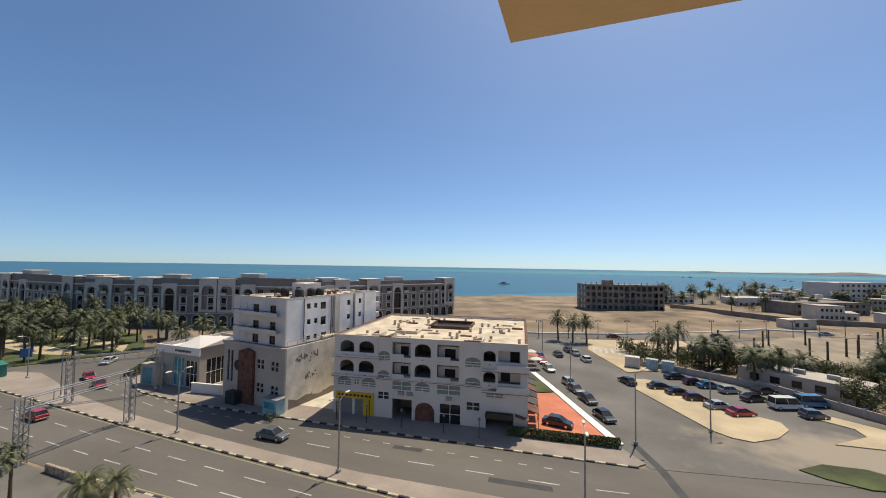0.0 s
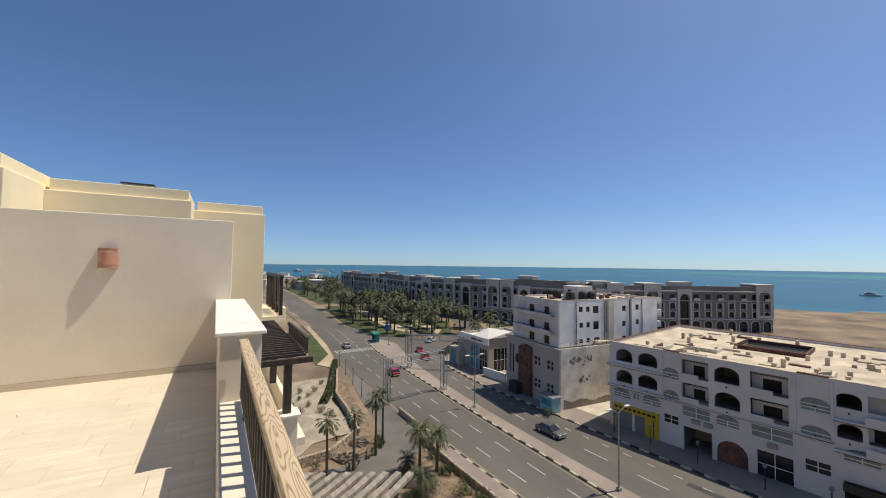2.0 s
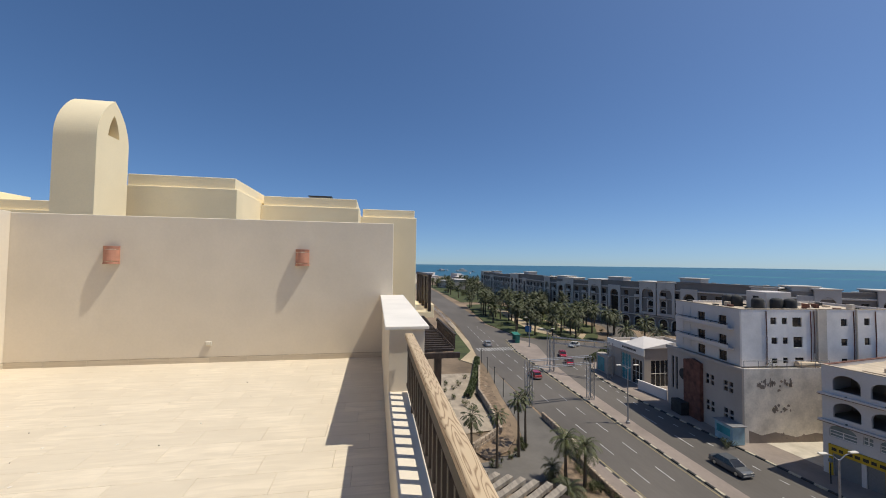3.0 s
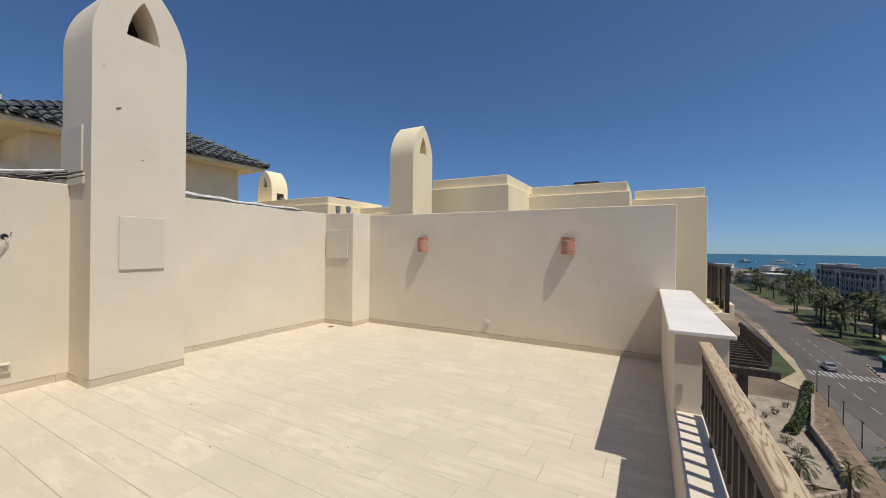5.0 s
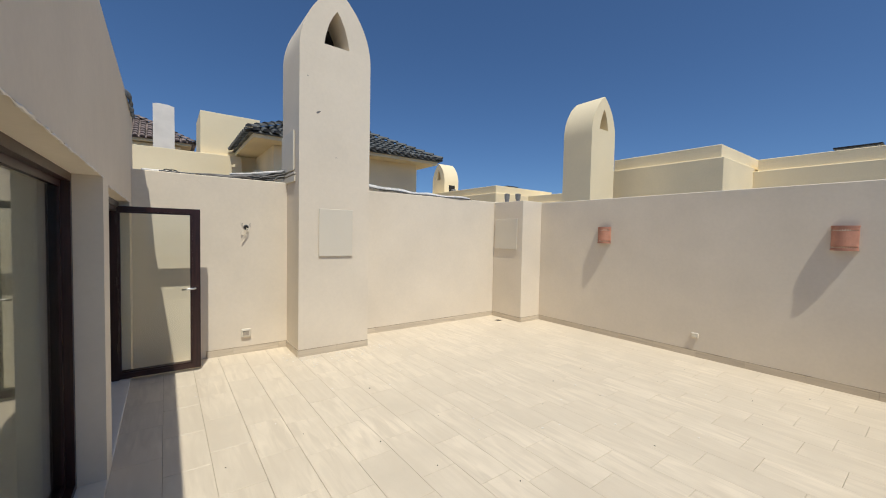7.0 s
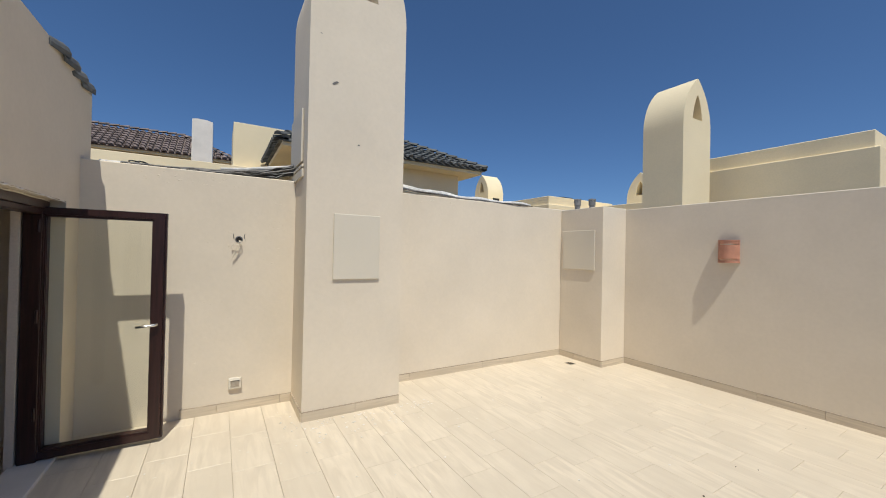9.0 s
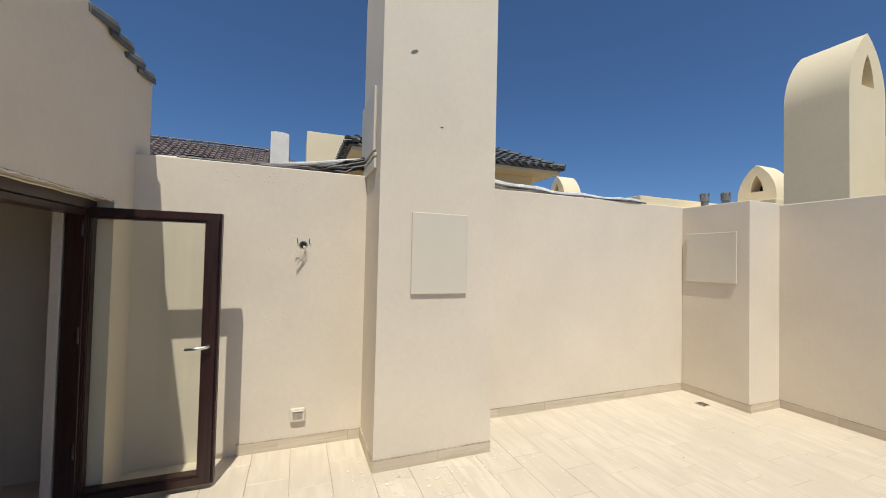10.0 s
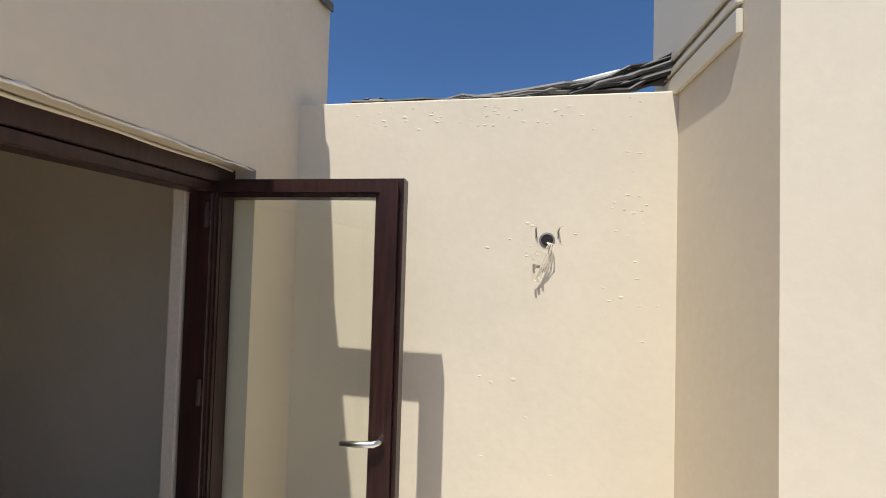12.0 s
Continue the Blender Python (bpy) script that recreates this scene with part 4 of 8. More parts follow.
def town_ground():
    shore = [(-3500, -300), (-1500, 30), (-700, 110), (-420, 150), (-300, 190), (-180, 240), (-90, 287), (-40, 312), (0, 338), (40, 358), (84, 406), (137, 483), (187, 525), (243, 572), (364, 756), (702, 1219), (1150, 1650), (1800, 2200), (3300, 3100)]
    sheet("ground", [(3300, -900), (3300, 3200)] + shore[::-1][1:] + [(-3500, -900)], G, SAND, "sandy ground of the seaside town", "ground", 3.0)
    bm = box(-4900, 4900, -4900, 4900, G - 9, G - 0.5)
    structure("water", bm, SEA, "calm blue and turquoise sea", "sea")
    edge = [(-300, 190), (-180, 240), (-90, 287), (-40, 312), (0, 338), (40, 358), (84, 406), (137, 483), (187, 525), (243, 572), (364, 756)]
    sheet("water_shallows", edge + [(x - 24 + 6 * math.sin(k * 2.1), y + 30 + 9 * math.sin(k * 1.7)) for k, (x, y) in enumerate(edge)][::-1], G - 0.44, SHALLOW, "shallow turquoise water along the beach", "sea", 0.3)
    ring = [k * math.tau / 40 for k in range(40)]
    sheet("water_reef", [(700 + 1900 * math.cos(a), 1950 + (430 + 90 * math.sin(5 * a)) * math.sin(a)) for a in ring], G - 0.46, REEF, "pale turquoise reef far out in the sea", "sea", 0.3)
    for k, (x0, x1, y, w) in enumerate(((-1700, 900, 1080, 80), (-900, 1500, 1500, 150), (-2600, 400, 2300, 260), (-300, 2200, 3100, 420))):
        edge_ = [(x0 + (x1 - x0) * q / 24, y + 0.18 * (x0 + (x1 - x0) * q / 24) + 40 * math.sin(q * 1.3 + k)) for q in range(25)]
        sheet("water_band_" + "abcd"[k], [(x, yy - w * math.sin(math.pi * q / 24) * 0.5 - 2) for q, (x, yy) in enumerate(edge_)] + [(x, yy + w * math.sin(math.pi * q / 24) * 0.5 + 2) for q, (x, yy) in list(enumerate(edge_))[::-1]], G - 0.43, REEF, "pale turquoise band of shallow reef water", "sea", 0.05)
    far = [(900, 3900), (1500, 3500), (2300, 3100), (3300, 2900), (3600, 3200), (2600, 3700), (1500, 4100)]
    sheet("ground_far_shore", far, G + 1, SAND, "low desert shore across the bay", "ground", 5)
    rnd = random.Random(52)
    hills = bmesh.new()
    crest = [(700, 4300), (1300, 3900), (1900, 3600), (2500, 3300), (3100, 2950), (3600, 2600), (4100, 2200)]
    rows = []
    for k, (x, y, a) in enumerate(along(crest, 60)):
        up = (9 + 7 * math.sin(k * 0.37) + 5 * math.sin(k * 0.83 + 1) + rnd.uniform(-2, 2)) * min(1, k / 12)
        rows.append([hills.verts.new((x + d * 0.45, y + d, G - 1 + max(0, up) * f)) for d, f in ((-160, 0.0), (-60, 0.7), (0, 1.0), (160, 0.6), (300, 0.0))])
    for p, q in zip(rows, rows[1:]):
        for j in range(4):
            hills.faces.new((p[j], q[j], q[j + 1], p[j + 1]))
    # Distance haze is mixed into the hills' grey colour.
    structure("ground_far_hills", hills, material("hazed_hills", (0.17, 0.15, 0.135, 1), 0.95, spots=0.2, size=160, grain=0.05, fine=0.05, bump=0), "low desert hills across the bay", "ground", smooth=True)
    scrub = material("scrubland", (0.165, 0.135, 0.10, 1), 0.95, spots=0.3, size=22, grain=0.12, fine=0.6, bump=0.3, depth=0.1)
    sheet("ground_scrub", [(76, 306), (100, 412), (142, 478), (192, 520), (248, 566), (369, 750), (706, 1212), (1155, 1640), (1805, 2190), (3200, 3010), (3200, 600), (320, 262), (180, 258), (118, 276)], G + 0.03, scrub, "grey-brown built-up flats along the bay", "ground", 0.2)
    sheet("wall_beach", [(-20, 139.6), (-13, 140.4), (14, 150.4), (45, 168.4), (70, 187.4), (104, 188.4), (104, 188.9), (69.8, 187.9), (44.8, 168.9), (13.8, 150.9), (-13.1, 140.9), (-20, 140.1)], G + 0.55, COPING, "low white wall between road and beach", "wall", 0.7)
    sheet("lawn_far_west", [(-226, 52), (-400, 54), (-430, 128), (-270, 150), (-226, 104)], G + 0.03, GRASS, "dark planted ground among far palms", "lawn", 0.1)
    # streets
    road = sheet("road_main", [(-420, 36), (-300, 38), (-231, 35), (-190, 33), (-145, 32), (-120, 29.5), (-97, 26.8), (-54, 26.9), (-30, 27.9), (0, 30), (40, 36), (130, 58), (130, 76), (60, 62), (20, 54.5), (7.4, 52), (-8, 50.6),
                               (-38.8, 48.3), (-61, 46.8), (-75, 47.5), (-84, 51), (-91, 57), (-97, 66), (-107, 67), (-112, 58), (-117, 48), (-145, 43), (-190, 46), (-231, 47), (-300, 50), (-420, 50)],
                 G + 0.03, ASPHALT, "grey asphalt dual carriageway", "road", 0.1)
    side = sheet("road_side", [(8.6, 52.4), (5.6, 57.5), (-3.0, 76.4), (-8.4, 88.6), (-12, 106), (-16, 134), (3, 137), (2.9, 119), (10.8, 97), (21, 102), (37, 92.5), (46, 79.5), (75, 68), (60, 62), (20, 54.6)],
                 G + 0.04, SANDED, "dusty asphalt side street and car park", "road", 0.1)
    sheet("road_beach", [(-60, 128), (-13, 134), (14, 141), (52, 155), (77, 178), (110, 180), (250, 232), (250, 240), (105, 188), (70, 187), (45, 168), (14, 150), (-13, 140), (-60, 134)],
          G + 0.06, ASPHALT, "asphalt road along the beach", "road", 0.1)
    sheet("road_park", [(-104, 64), (-97, 66), (-108, 84), (-130, 96), (-190, 100), (-260, 94), (-262, 88), (-190, 92), (-134, 88), (-114, 78)], G + 0.05, ASPHALT, "asphalt road behind the palm park", "road", 0.1)
    drive = sheet("road_drive", [(-97, 26.9), (-77, 26.6), (-57, 26.4), (-50, 26.2), (-46, 25.2), (-41, 21), (-38, 13), (-38, 2), (-44, 2), (-45, 14), (-46.5, 18.0), (-50, 20.5), (-56, 22), (-66, 23), (-80, 25.2)],
                  G + 0.05, DRIVE, "dusty asphalt drive beside the block", "road", 0.1)
    # paved parts
    med = sheet("pavement_median", [(-115, 41.3), (-99, 38.8), (-60, 37.4), (-42, 36.9), (-27, 36.6), (-16, 36.7), (5, 38.2), (40, 43.5), (120, 64), (120, 66.5), (40, 46), (5, 41.2), (-6, 40.2), (-23, 38.9), (-35, 38.9), (-50, 39.3), (-67, 40.4), (-84, 42.5), (-97, 45.5), (-106, 47.5), (-112, 46)],
                G + 0.17, PAVING, "paved central reservation with painted kerbs", "pavement")
    kerb(med, [(-115, 41.2), (-99, 38.7), (-60, 37.3), (-42, 36.8), (-27, 36.5), (-16, 36.6), (5, 38.1), (40, 43.4)])
    north = sheet("pavement_north", [(-61.5, 46.9), (-38.8, 48.4), (-8, 50.7), (7.2, 52.1), (8.3, 53.2), (5.4, 57.4), (-6.4, 56.0), (-8.5, 60), (-34, 62), (-44.5, 76), (-46, 52), (-58, 53), (-62, 70), (-95, 68), (-90, 58), (-83.5, 51.2), (-75, 47.6)],
                  G + 0.17, PAVING, "grey paved footway in front of the buildings", "pavement")
    kerb(north, [(-83.5, 51.1), (-75, 47.5), (-61.5, 46.8), (-38.8, 48.3), (-8, 50.6), (7.2, 52.0)])
    sheet("pavement_yard", [(-43.8, 53.0), (-37.6, 53.5), (-38.6, 66), (-44.2, 66)], G + 0.19, YARD, "sunlit concrete yard between two buildings", "pavement")
    south = sheet("pavement_south", [(-56, 26.9), (-46, 27.2), (-30, 27.8), (0, 29.8), (40, 35.8), (40, 33.5), (0, 27.2), (-30, 25.4), (-46, 25.6), (-54, 26.2)], G + 0.17, PAVING, "paved footway along the main road", "pavement")
    kerb(south, [(-56, 27.0), (-46, 27.3), (-30, 27.9), (0, 29.9), (20, 32.8)])
    plaza = sheet("pavement_plaza", [(-10.3, 73.0), (-3.8, 76.0), (5.0, 57.3), (-6.6, 55.9), (-8.4, 60)], G + 0.20, REDPAVE, "red paved forecourt beside the building", "pavement")
    sheet("pavement_walk", [(-3.6, 76.2), (-9.6, 88.7), (-8.6, 89.2), (-2.5, 76.7), (6.4, 57.8), (5.2, 57.3)], G + 0.21, COPING, "white paved footpath beside the side street", "pavement")
    sheet("lawn_side", [(-10.5, 73.4), (-4.1, 76.6), (-9.0, 86.4), (-11.5, 84)], G + 0.19, GRASS, "strip of dry lawn", "lawn")
    isl = sheet("pavement_island", [(11.2, 84.8), (19.2, 67.8), (21.2, 65.9), (23.6, 65.4), (27.5, 68.2), (30.4, 72.2), (30.6, 75.2), (28.4, 76.6), (24.5, 75.6), (20.6, 83), (16.8, 91), (14.8, 92.8), (12.4, 92.4)], G + 0.18, PALEPAVE, "pale paved island in the car park", "pavement")
    sheet("pavement_island_b", [(36.5, 79.5), (39.6, 81.4), (44.3, 77.7), (60, 72), (60, 66), (44, 71), (39.5, 69.3), (34.1, 68.8), (36.2, 70.5), (40, 73.5), (40.2, 76.5)], G + 0.18, PALEPAVE, "pale paved island at the street corner", "pavement")
    sheet("lawn_corner", [(25.6, 58.6), (27.5, 57.2), (31, 56.2), (36, 57.4), (37, 59.6), (33.5, 61.6), (29, 61.2)], G + 0.18, GRASS, "green oval lawn at the street corner", "lawn")
    sheet("pavement_corner", [(3.4, 119), (11.2, 97.5), (20, 103), (36, 113), (33, 146), (14, 139.5), (3.4, 136)], G + 0.17, PALEPAVE, "pale paved square with crossings", "pavement")
    sheet("pavement_park_east", [(36, 114), (47, 98), (90, 100), (150, 150), (150, 190), (112, 178), (78, 176), (54, 153), (34, 146)], G + 0.15, material("park_paving", (0.255, 0.20, 0.14, 1), 0.9, spots=0.2, size=9, grain=0.08, fine=1.2, bump=0.1), "pale paved seaside park", "pavement")
    sheet("lawn_park", [(-118, 47.5), (-145, 44), (-185, 48), (-212, 52), (-214, 66), (-190, 82), (-134, 84), (-116, 74), (-108, 68), (-113, 58)], G + 0.16, GRASS, "park lawn under the palms", "lawn")
    sheet("pavement_park", [(-114, 60), (-126, 62), (-150, 62), (-180, 66), (-200, 64), (-198, 60), (-178, 61), (-150, 57), (-128, 56)], G + 0.19, PALEPAVE, "winding pale path through the park", "pavement")
    sheet("pavement_park_b", [(-112, 66), (-120, 72), (-150, 74), (-152, 71), (-124, 68)], G + 0.19, PALEPAVE, "winding pale path through the park", "pavement")
    sheet("lawn_west", [(-131, 28), (-112, 27.4), (-101, 26.2), (-92, 21), (-102, 21.5), (-128, 25)], G + 0.1, GRASS, "green lawn beside the road", "lawn")
    sheet("pavement_west", [(-150, 31), (-131, 29.8), (-112, 28.6), (-98, 26.6), (-86, 24.6), (-92, 21.3), (-101, 26.2), (-131, 28.2), (-150, 29)], G + 0.16, PALEPAVE, "pale footway beside the lawn", "pavement")
    bed = sheet("planting_bed", [(-83, 24.6), (-67, 21.9), (-56, 20.8), (-50, 19.4), (-46.8, 17.2), (-45.4, 14), (-47.5, 13), (-52, 18.2), (-60, 19), (-68, 19.4), (-83, 23.6)], G + 0.25, material("dry_soil", (0.22, 0.155, 0.10, 1), 0.95, spots=0.25, size=1.0, grain=0.15, fine=4, bump=0.5, depth=0.05), "dry planting bed behind the retaining wall", "soil")
    sheet("soil_south", [(-45, 25.3), (-30, 25.2), (-14, 26.2), (-14, 12), (-36, 12), (-40, 21)], G + 0.12, bpy.data.materials["dry_soil"], "dry planted strip below the block", "soil")
    court = material("trodden_sand", (0.36, 0.295, 0.22, 1), 0.95, spots=0.14, size=2.2, grain=0.12, fine=1.6, bump=0.6, depth=0.12)
    lumps = bmesh.new()
    cell = {}
    for i in range(58):
        for j in range(44):
            x, y = -81 + i * 0.62, 0.8 + j * 0.5
            edge = 22.6 if x < -68 else (18.6 if x < -53 else 12.8 - (x + 53) * 0.9)
            cell[i, j] = lumps.verts.new((x, min(y, max(edge, 2.0) - 0.3 + (0.22 * (-68 - x) if x < -68 else 0)), G + 0.09 + 0.22 * max(0, rnd.gauss(0, 0.5)) ** 1.5))
    for i in range(57):
        for j in range(43):
            if len({cell[i, j].co.y, cell[i, j + 1].co.y}) == 2:
                lumps.faces.new((cell[i, j], cell[i + 1, j], cell[i + 1, j + 1], cell[i, j + 1]))
    structure("ground_court", lumps, court, "pale trodden sand of the open court", "ground", smooth=True)
    # patches and seams of newer tar and drifted sand
    tar = material("fresh_tar", (0.045, 0.044, 0.045, 1), 0.85, spots=0.15, size=1.5, bump=0.1)
    for k, pts in enumerate(([(7.2, 58.6), (8.2, 58.8), (10.4, 52.6), (11.6, 47), (11.8, 42.5), (10.8, 42.4), (10.6, 47), (9.4, 52.4)], [(-22.5, 45.6), (-18.5, 46.0), (-18.6, 46.9), (-22.6, 46.5)], [(-9, 42.6), (-2, 43.3), (-2.2, 44.2), (-9.1, 43.6)])):
        sheet("road_patch_" + "abc"[k], pts, G + 0.046, tar, "strip of darker repaired asphalt", "road", 0.01)
    # wind-blown mounds over the beach
    rnd = random.Random(41)
    bumps = [(rnd.uniform(-60, 125), rnd.uniform(150, 322), rnd.uniform(3, 11), rnd.uniform(0.25, 1.1)) for _ in range(110)]
    bm = bmesh.new()
    grid = {}
    for i in range(75):
        for j in range(72):
            x, y = -64 + i * 2.6, 146 + j * 2.5
            z = -0.25
            if y < 300 + 0.8 * min(x, 0) + 0.5 * max(x, 0) and y > 158 + 0.42 * max(0, x - 40):
                z += sum(hh * math.exp(-((x - bx) ** 2 + (y - by) ** 2 * 1.6) / w ** 2) for bx, by, w, hh in bumps) + rnd.uniform(-0.05, 0.09)
            grid[i, j] = bm.verts.new((x, y, G + max(-0.3, z)))
    for i in range(74):
        for j in range(71):
            bm.faces.new((grid[i, j], grid[i + 1, j], grid[i + 1, j + 1], grid[i, j + 1]))
    structure("ground_beach", bm, SAND, "trampled mounds of sand along the beach", "ground", smooth=True)
    # road markings
    white = {}

    def dashes(parent, pts, step, ln, w, mat, z):
        for i, (x, y, a) in enumerate(along(pts, step)):
            m = Matrix.Translation((x, y, z)) @ Matrix.Rotation(a, 4, "Z")
            key = (ln, w, mat.name)
            if key in white:
                part("lane_mark", white[key], None, parent, m=m)
            else:
                white[key] = part("lane_mark", box(0, ln, -w / 2, w / 2, 0, 0.006), mat, parent, m=m).data
    dashes(road, [(-140, 38.5), (-112, 36.5), (-97, 34.9), (-54, 33.7), (-27, 33.5), (0, 34.6), (40, 40.5)], 6.2, 3.0, 0.16, LINE, G + 0.034)
    dashes(road, [(-140, 35), (-112, 33), (-97, 31.0), (-54, 30.3), (-27, 30.6), (0, 32), (40, 38)], 6.2, 3.0, 0.16, LINE, G + 0.034)
    dashes(road, [(-97, 52), (-84, 46.6), (-61, 43.2), (-43, 42.2), (-23, 43.0), (0, 45.0), (40, 51.5)], 7.2, 3.4, 0.16, LINE, G + 0.034)
    dashes(road, [(-84, 48.8), (-61, 45.2), (-43, 45.2), (-23, 46.6), (0, 48.2)], 3.0, 1.0, 0.16, LINE, G + 0.034)
    dashes(road, [(-114, 40.6), (-99, 38.2), (-60, 36.85), (-42, 36.3), (-27, 36.0), (-16, 36.1), (5, 37.6), (30, 41.4)], 2.0, 2.0, 0.14, LINEY, G + 0.034)
    dashes(road, [(-56, 27.5), (-46, 27.8), (-30, 28.4), (0, 30.4)], 2.0, 2.0, 0.14, LINEY, G + 0.034)
    for i in range(13):
        part("crossing_stripe", box(-104.5, -101.0, 28.6 + i * 0.85, 29.0 + i * 0.85, G + 0.031, G + 0.037), LINE, road)
    for i in range(10):
        part("crossing_stripe", box(4.6 + i * 1.6, 5.4 + i * 1.6, 116, 124, G + 0.171, G + 0.177), LINE, bpy.data.objects["pavement_corner"])


def facade(holder, width, height, holes, wall, thick=0.3, m=None, name="wall"):
    return part(name, wall_with(0, width, 0, height, holes, thick), wall, holder, m=m)


def window(holder, a, b, c, d, rise=0.0, deep=0.18, glassy=DARKGL, bars=1, frame=None, m=None, rail=True):
    """A window part with pane, frame and bars, set back in its opening."""
    m = m if m is not None else Matrix.Identity(4)
    out = arch(a, b, c, d, rise) if rise else rect(a, b, c, d)
    w = part("window", prism(out, 0.04), glassy, holder, m=m @ Matrix.Translation((0, deep, 0)))
    if frame:
        bm = bmesh.new()
        for k in range(bars + 2):
            x = a + (b - a) * k / (bars + 1)
            box(x - 0.04, x + 0.04, -0.05, -0.002, c, d, bm=bm)
        for z in (c + 0.04, d - 0.02) + (((c + d) / 2,) if rail else ()):
            box(a, b, -0.055, -0.003, z - 0.04, z + 0.04, bm=bm)
        part("frame", bm, frame, w)
    return w


def building_a():
    """White four-storey block with arched loggias."""
    W, D, H = 30.7, 28.0, 12.6
    h = thing("apartment_building", "white four-storey building with arched loggias and dusty roof", "building", pose(-36.8, 52.6, G, 0, 0, 7.85))
    wins, holes = [], []

    def hole(a, b, c, d, rise=0.0, fit=None):
        holes.append(arch(a, b, c, d, rise) if rise else rect(a, b, c, d))
        if fit:
            wins.append((a, b, c, d, rise, fit))
    for z in (9.95, 6.85):
        hole(1.0, 3.4, z, z + 1.0, 0.85)
        hole(4.2, 6.8, z, z + 1.0, 0.85)
        hole(13.5, 16.1, z - 0.1, z + 1.0, 0.9)
        hole(24.2, 26.0, z - 0.05, z + 0.9, 0.6)
        hole(9.9, 12.9, z - 0.35, z + 2.0)
        hole(17.1, 20.5, z - 0.35, z + 2.0)
        hole(26.4, 29.6, z - 0.05, z + 1.6)
    for z in (8.9, 5.9):
        hole(7.5, 9.5, z, z + 0.8, 0.75, SHUTTER)
        hole(21.4, 23.8, z - 0.1, z + 0.7, 0.75, SHUTTER)
    for a, b in ((0.6, 3.0), (4.8, 7.2), (13.6, 16.0), (24.6, 27.2)):
        hole(a, b, 4.55, 5.3, 0.7, SHUTTER)
    hole(3.5, 4.3, 4.8, 5.7, 0, SHUTTER)
    hole(9.9, 13.0, 4.5, 5.9, 0, SHUTTER)
    hole(17.1, 20.8, 4.4, 5.9, 0, SHUTTER)
    hole(7.6, 9.4, 2.9, 4.1, 0, DARKGL)
    hole(21.7, 23.7, 2.4, 3.7, 0, DARKGL)
    hole(0.9, 3.3, 0.05, 2.7, 0, GREY)
    hole(3.7, 6.4, 0.05, 2.7, 0, GREY)
    hole(10.0, 13.2, 0.05, 3.2)
    hole(13.7, 16.8, 0.05, 1.6, 1.4, RUST)
    hole(17.6, 20.8, 0.05, 3.1, 0, DARKGL)
    hole(24.6, 28.6, 0.05, 2.6)
    facade(h, W, H, holes, WHITEWALL, 0.32)
    for a, b, c, d, rise, kind in wins:
        window(h, a, b, c, d, rise, 0.16, kind, 1 if kind is not GREY else 5, COPING if kind in (SHUTTER, DARKGL) else None)
    part("core", box(0.3, W - 0.3, 5.0, D - 0.3, 0, 12.0), CONCRETE, h)
    for x in (7.3, 9.7, 13.2, 16.6, 21.0, 24.0):
        part("partition", box(x - 0.08, x + 0.08, 0.33, 5.0, 0, 12.0), CONCRETE, h)
    for z in (3.85, 6.75, 9.6, 12.0):
        part("floor_slab", box(0.32, W - 0.32, 0.33, 5.0, z - 0.25, z - 0.004), CONCRETE, h)
    part("side_wall", box(0, 0.3, 0.325, D, 0, H), WHITEWALL, h)
    sw = [rect(3 + 4 * i, 4.2 + 4 * i, z, z + 1.3) for i in range(6) for z in (4.6, 7.3, 10.2)]
    part("side_wall", wall_with(0.325, D, 0, H, sw, 0.3), WHITEWALL, h, m=Matrix.Translation((W, 0, 0)) @ Matrix.Rotation(radians(90), 4, "Z"))
    for i in range(6):
        for z in (4.6, 7.3, 10.2):
            window(h, 3 + 4 * i, 4.2 + 4 * i, z, z + 1.3, 0, 0.15, DARKGL, 1, None, Matrix.Translation((W, 0, 0)) @ Matrix.Rotation(radians(90), 4, "Z"))
    part("back_wall", box(0.3, W - 0.3, D - 0.3, D, 0, H), WHITEWALL, h)
    # bands, wings and balconies
    for z in (9.35, 6.25):
        part("ledge", box(-0.25, 7.4, -0.45, 0, z - 0.12, z + 0.12, 0.03), WHITEWALL, h)
        part("trim", box(-0.27, 7.42, -0.47, -0.0, z - 0.17, z - 0.12), RUST, h)
        part("ledge", box(24.0, 30.9, -0.6, 0, z - 0.75, z - 0.55, 0.03), WHITEWALL, h)
        part("balcony_front", box(26.2, 30.9, -0.6, -0.48, z - 0.55, z + 0.25, 0.03), WHITEWALL, h)
        part("trim", box(24.0, 30.92, -0.63, 0, z - 0.8, z - 0.75), RUST, h)
        for a, b in ((9.9, 12.9), (17.1, 20.5)):
            part("balcony_front", box(a + 0.0, (a + b) / 2 + 0.4, -0.1, -0.0, z + 0.1, z + 0.75, 0.02), WHITEWALL, h)
            part("niche_wall", wall_with(a - 0.1, b + 0.1, z - 0.35, z + 2.1, [rect(a + 0.95, b - 0.75, z - 0.3, z + 1.75)], 0.12), WHITEWALL, h, m=Matrix.Translation((0, 1.3, 0)))
            # Near-black sheet behind the doorway stands for the shade indoors.
            part("door_opening", box(a + 0.9, b - 0.7, 1.6, 1.66, z + 0.0, z + 2.0), DARKIN, h, "dark sheet for the shade in an open doorway")
    for z, a in ((9.35, 28.1), (6.25, 26.7)):
        part("niche_wall", wall_with(26.1, 30.3, z + 0.2, z + 2.6, [rect(a, a + 1.4, z + 0.25, z + 2.25)], 0.12), WHITEWALL, h, m=Matrix.Translation((0, 1.25, 0)))
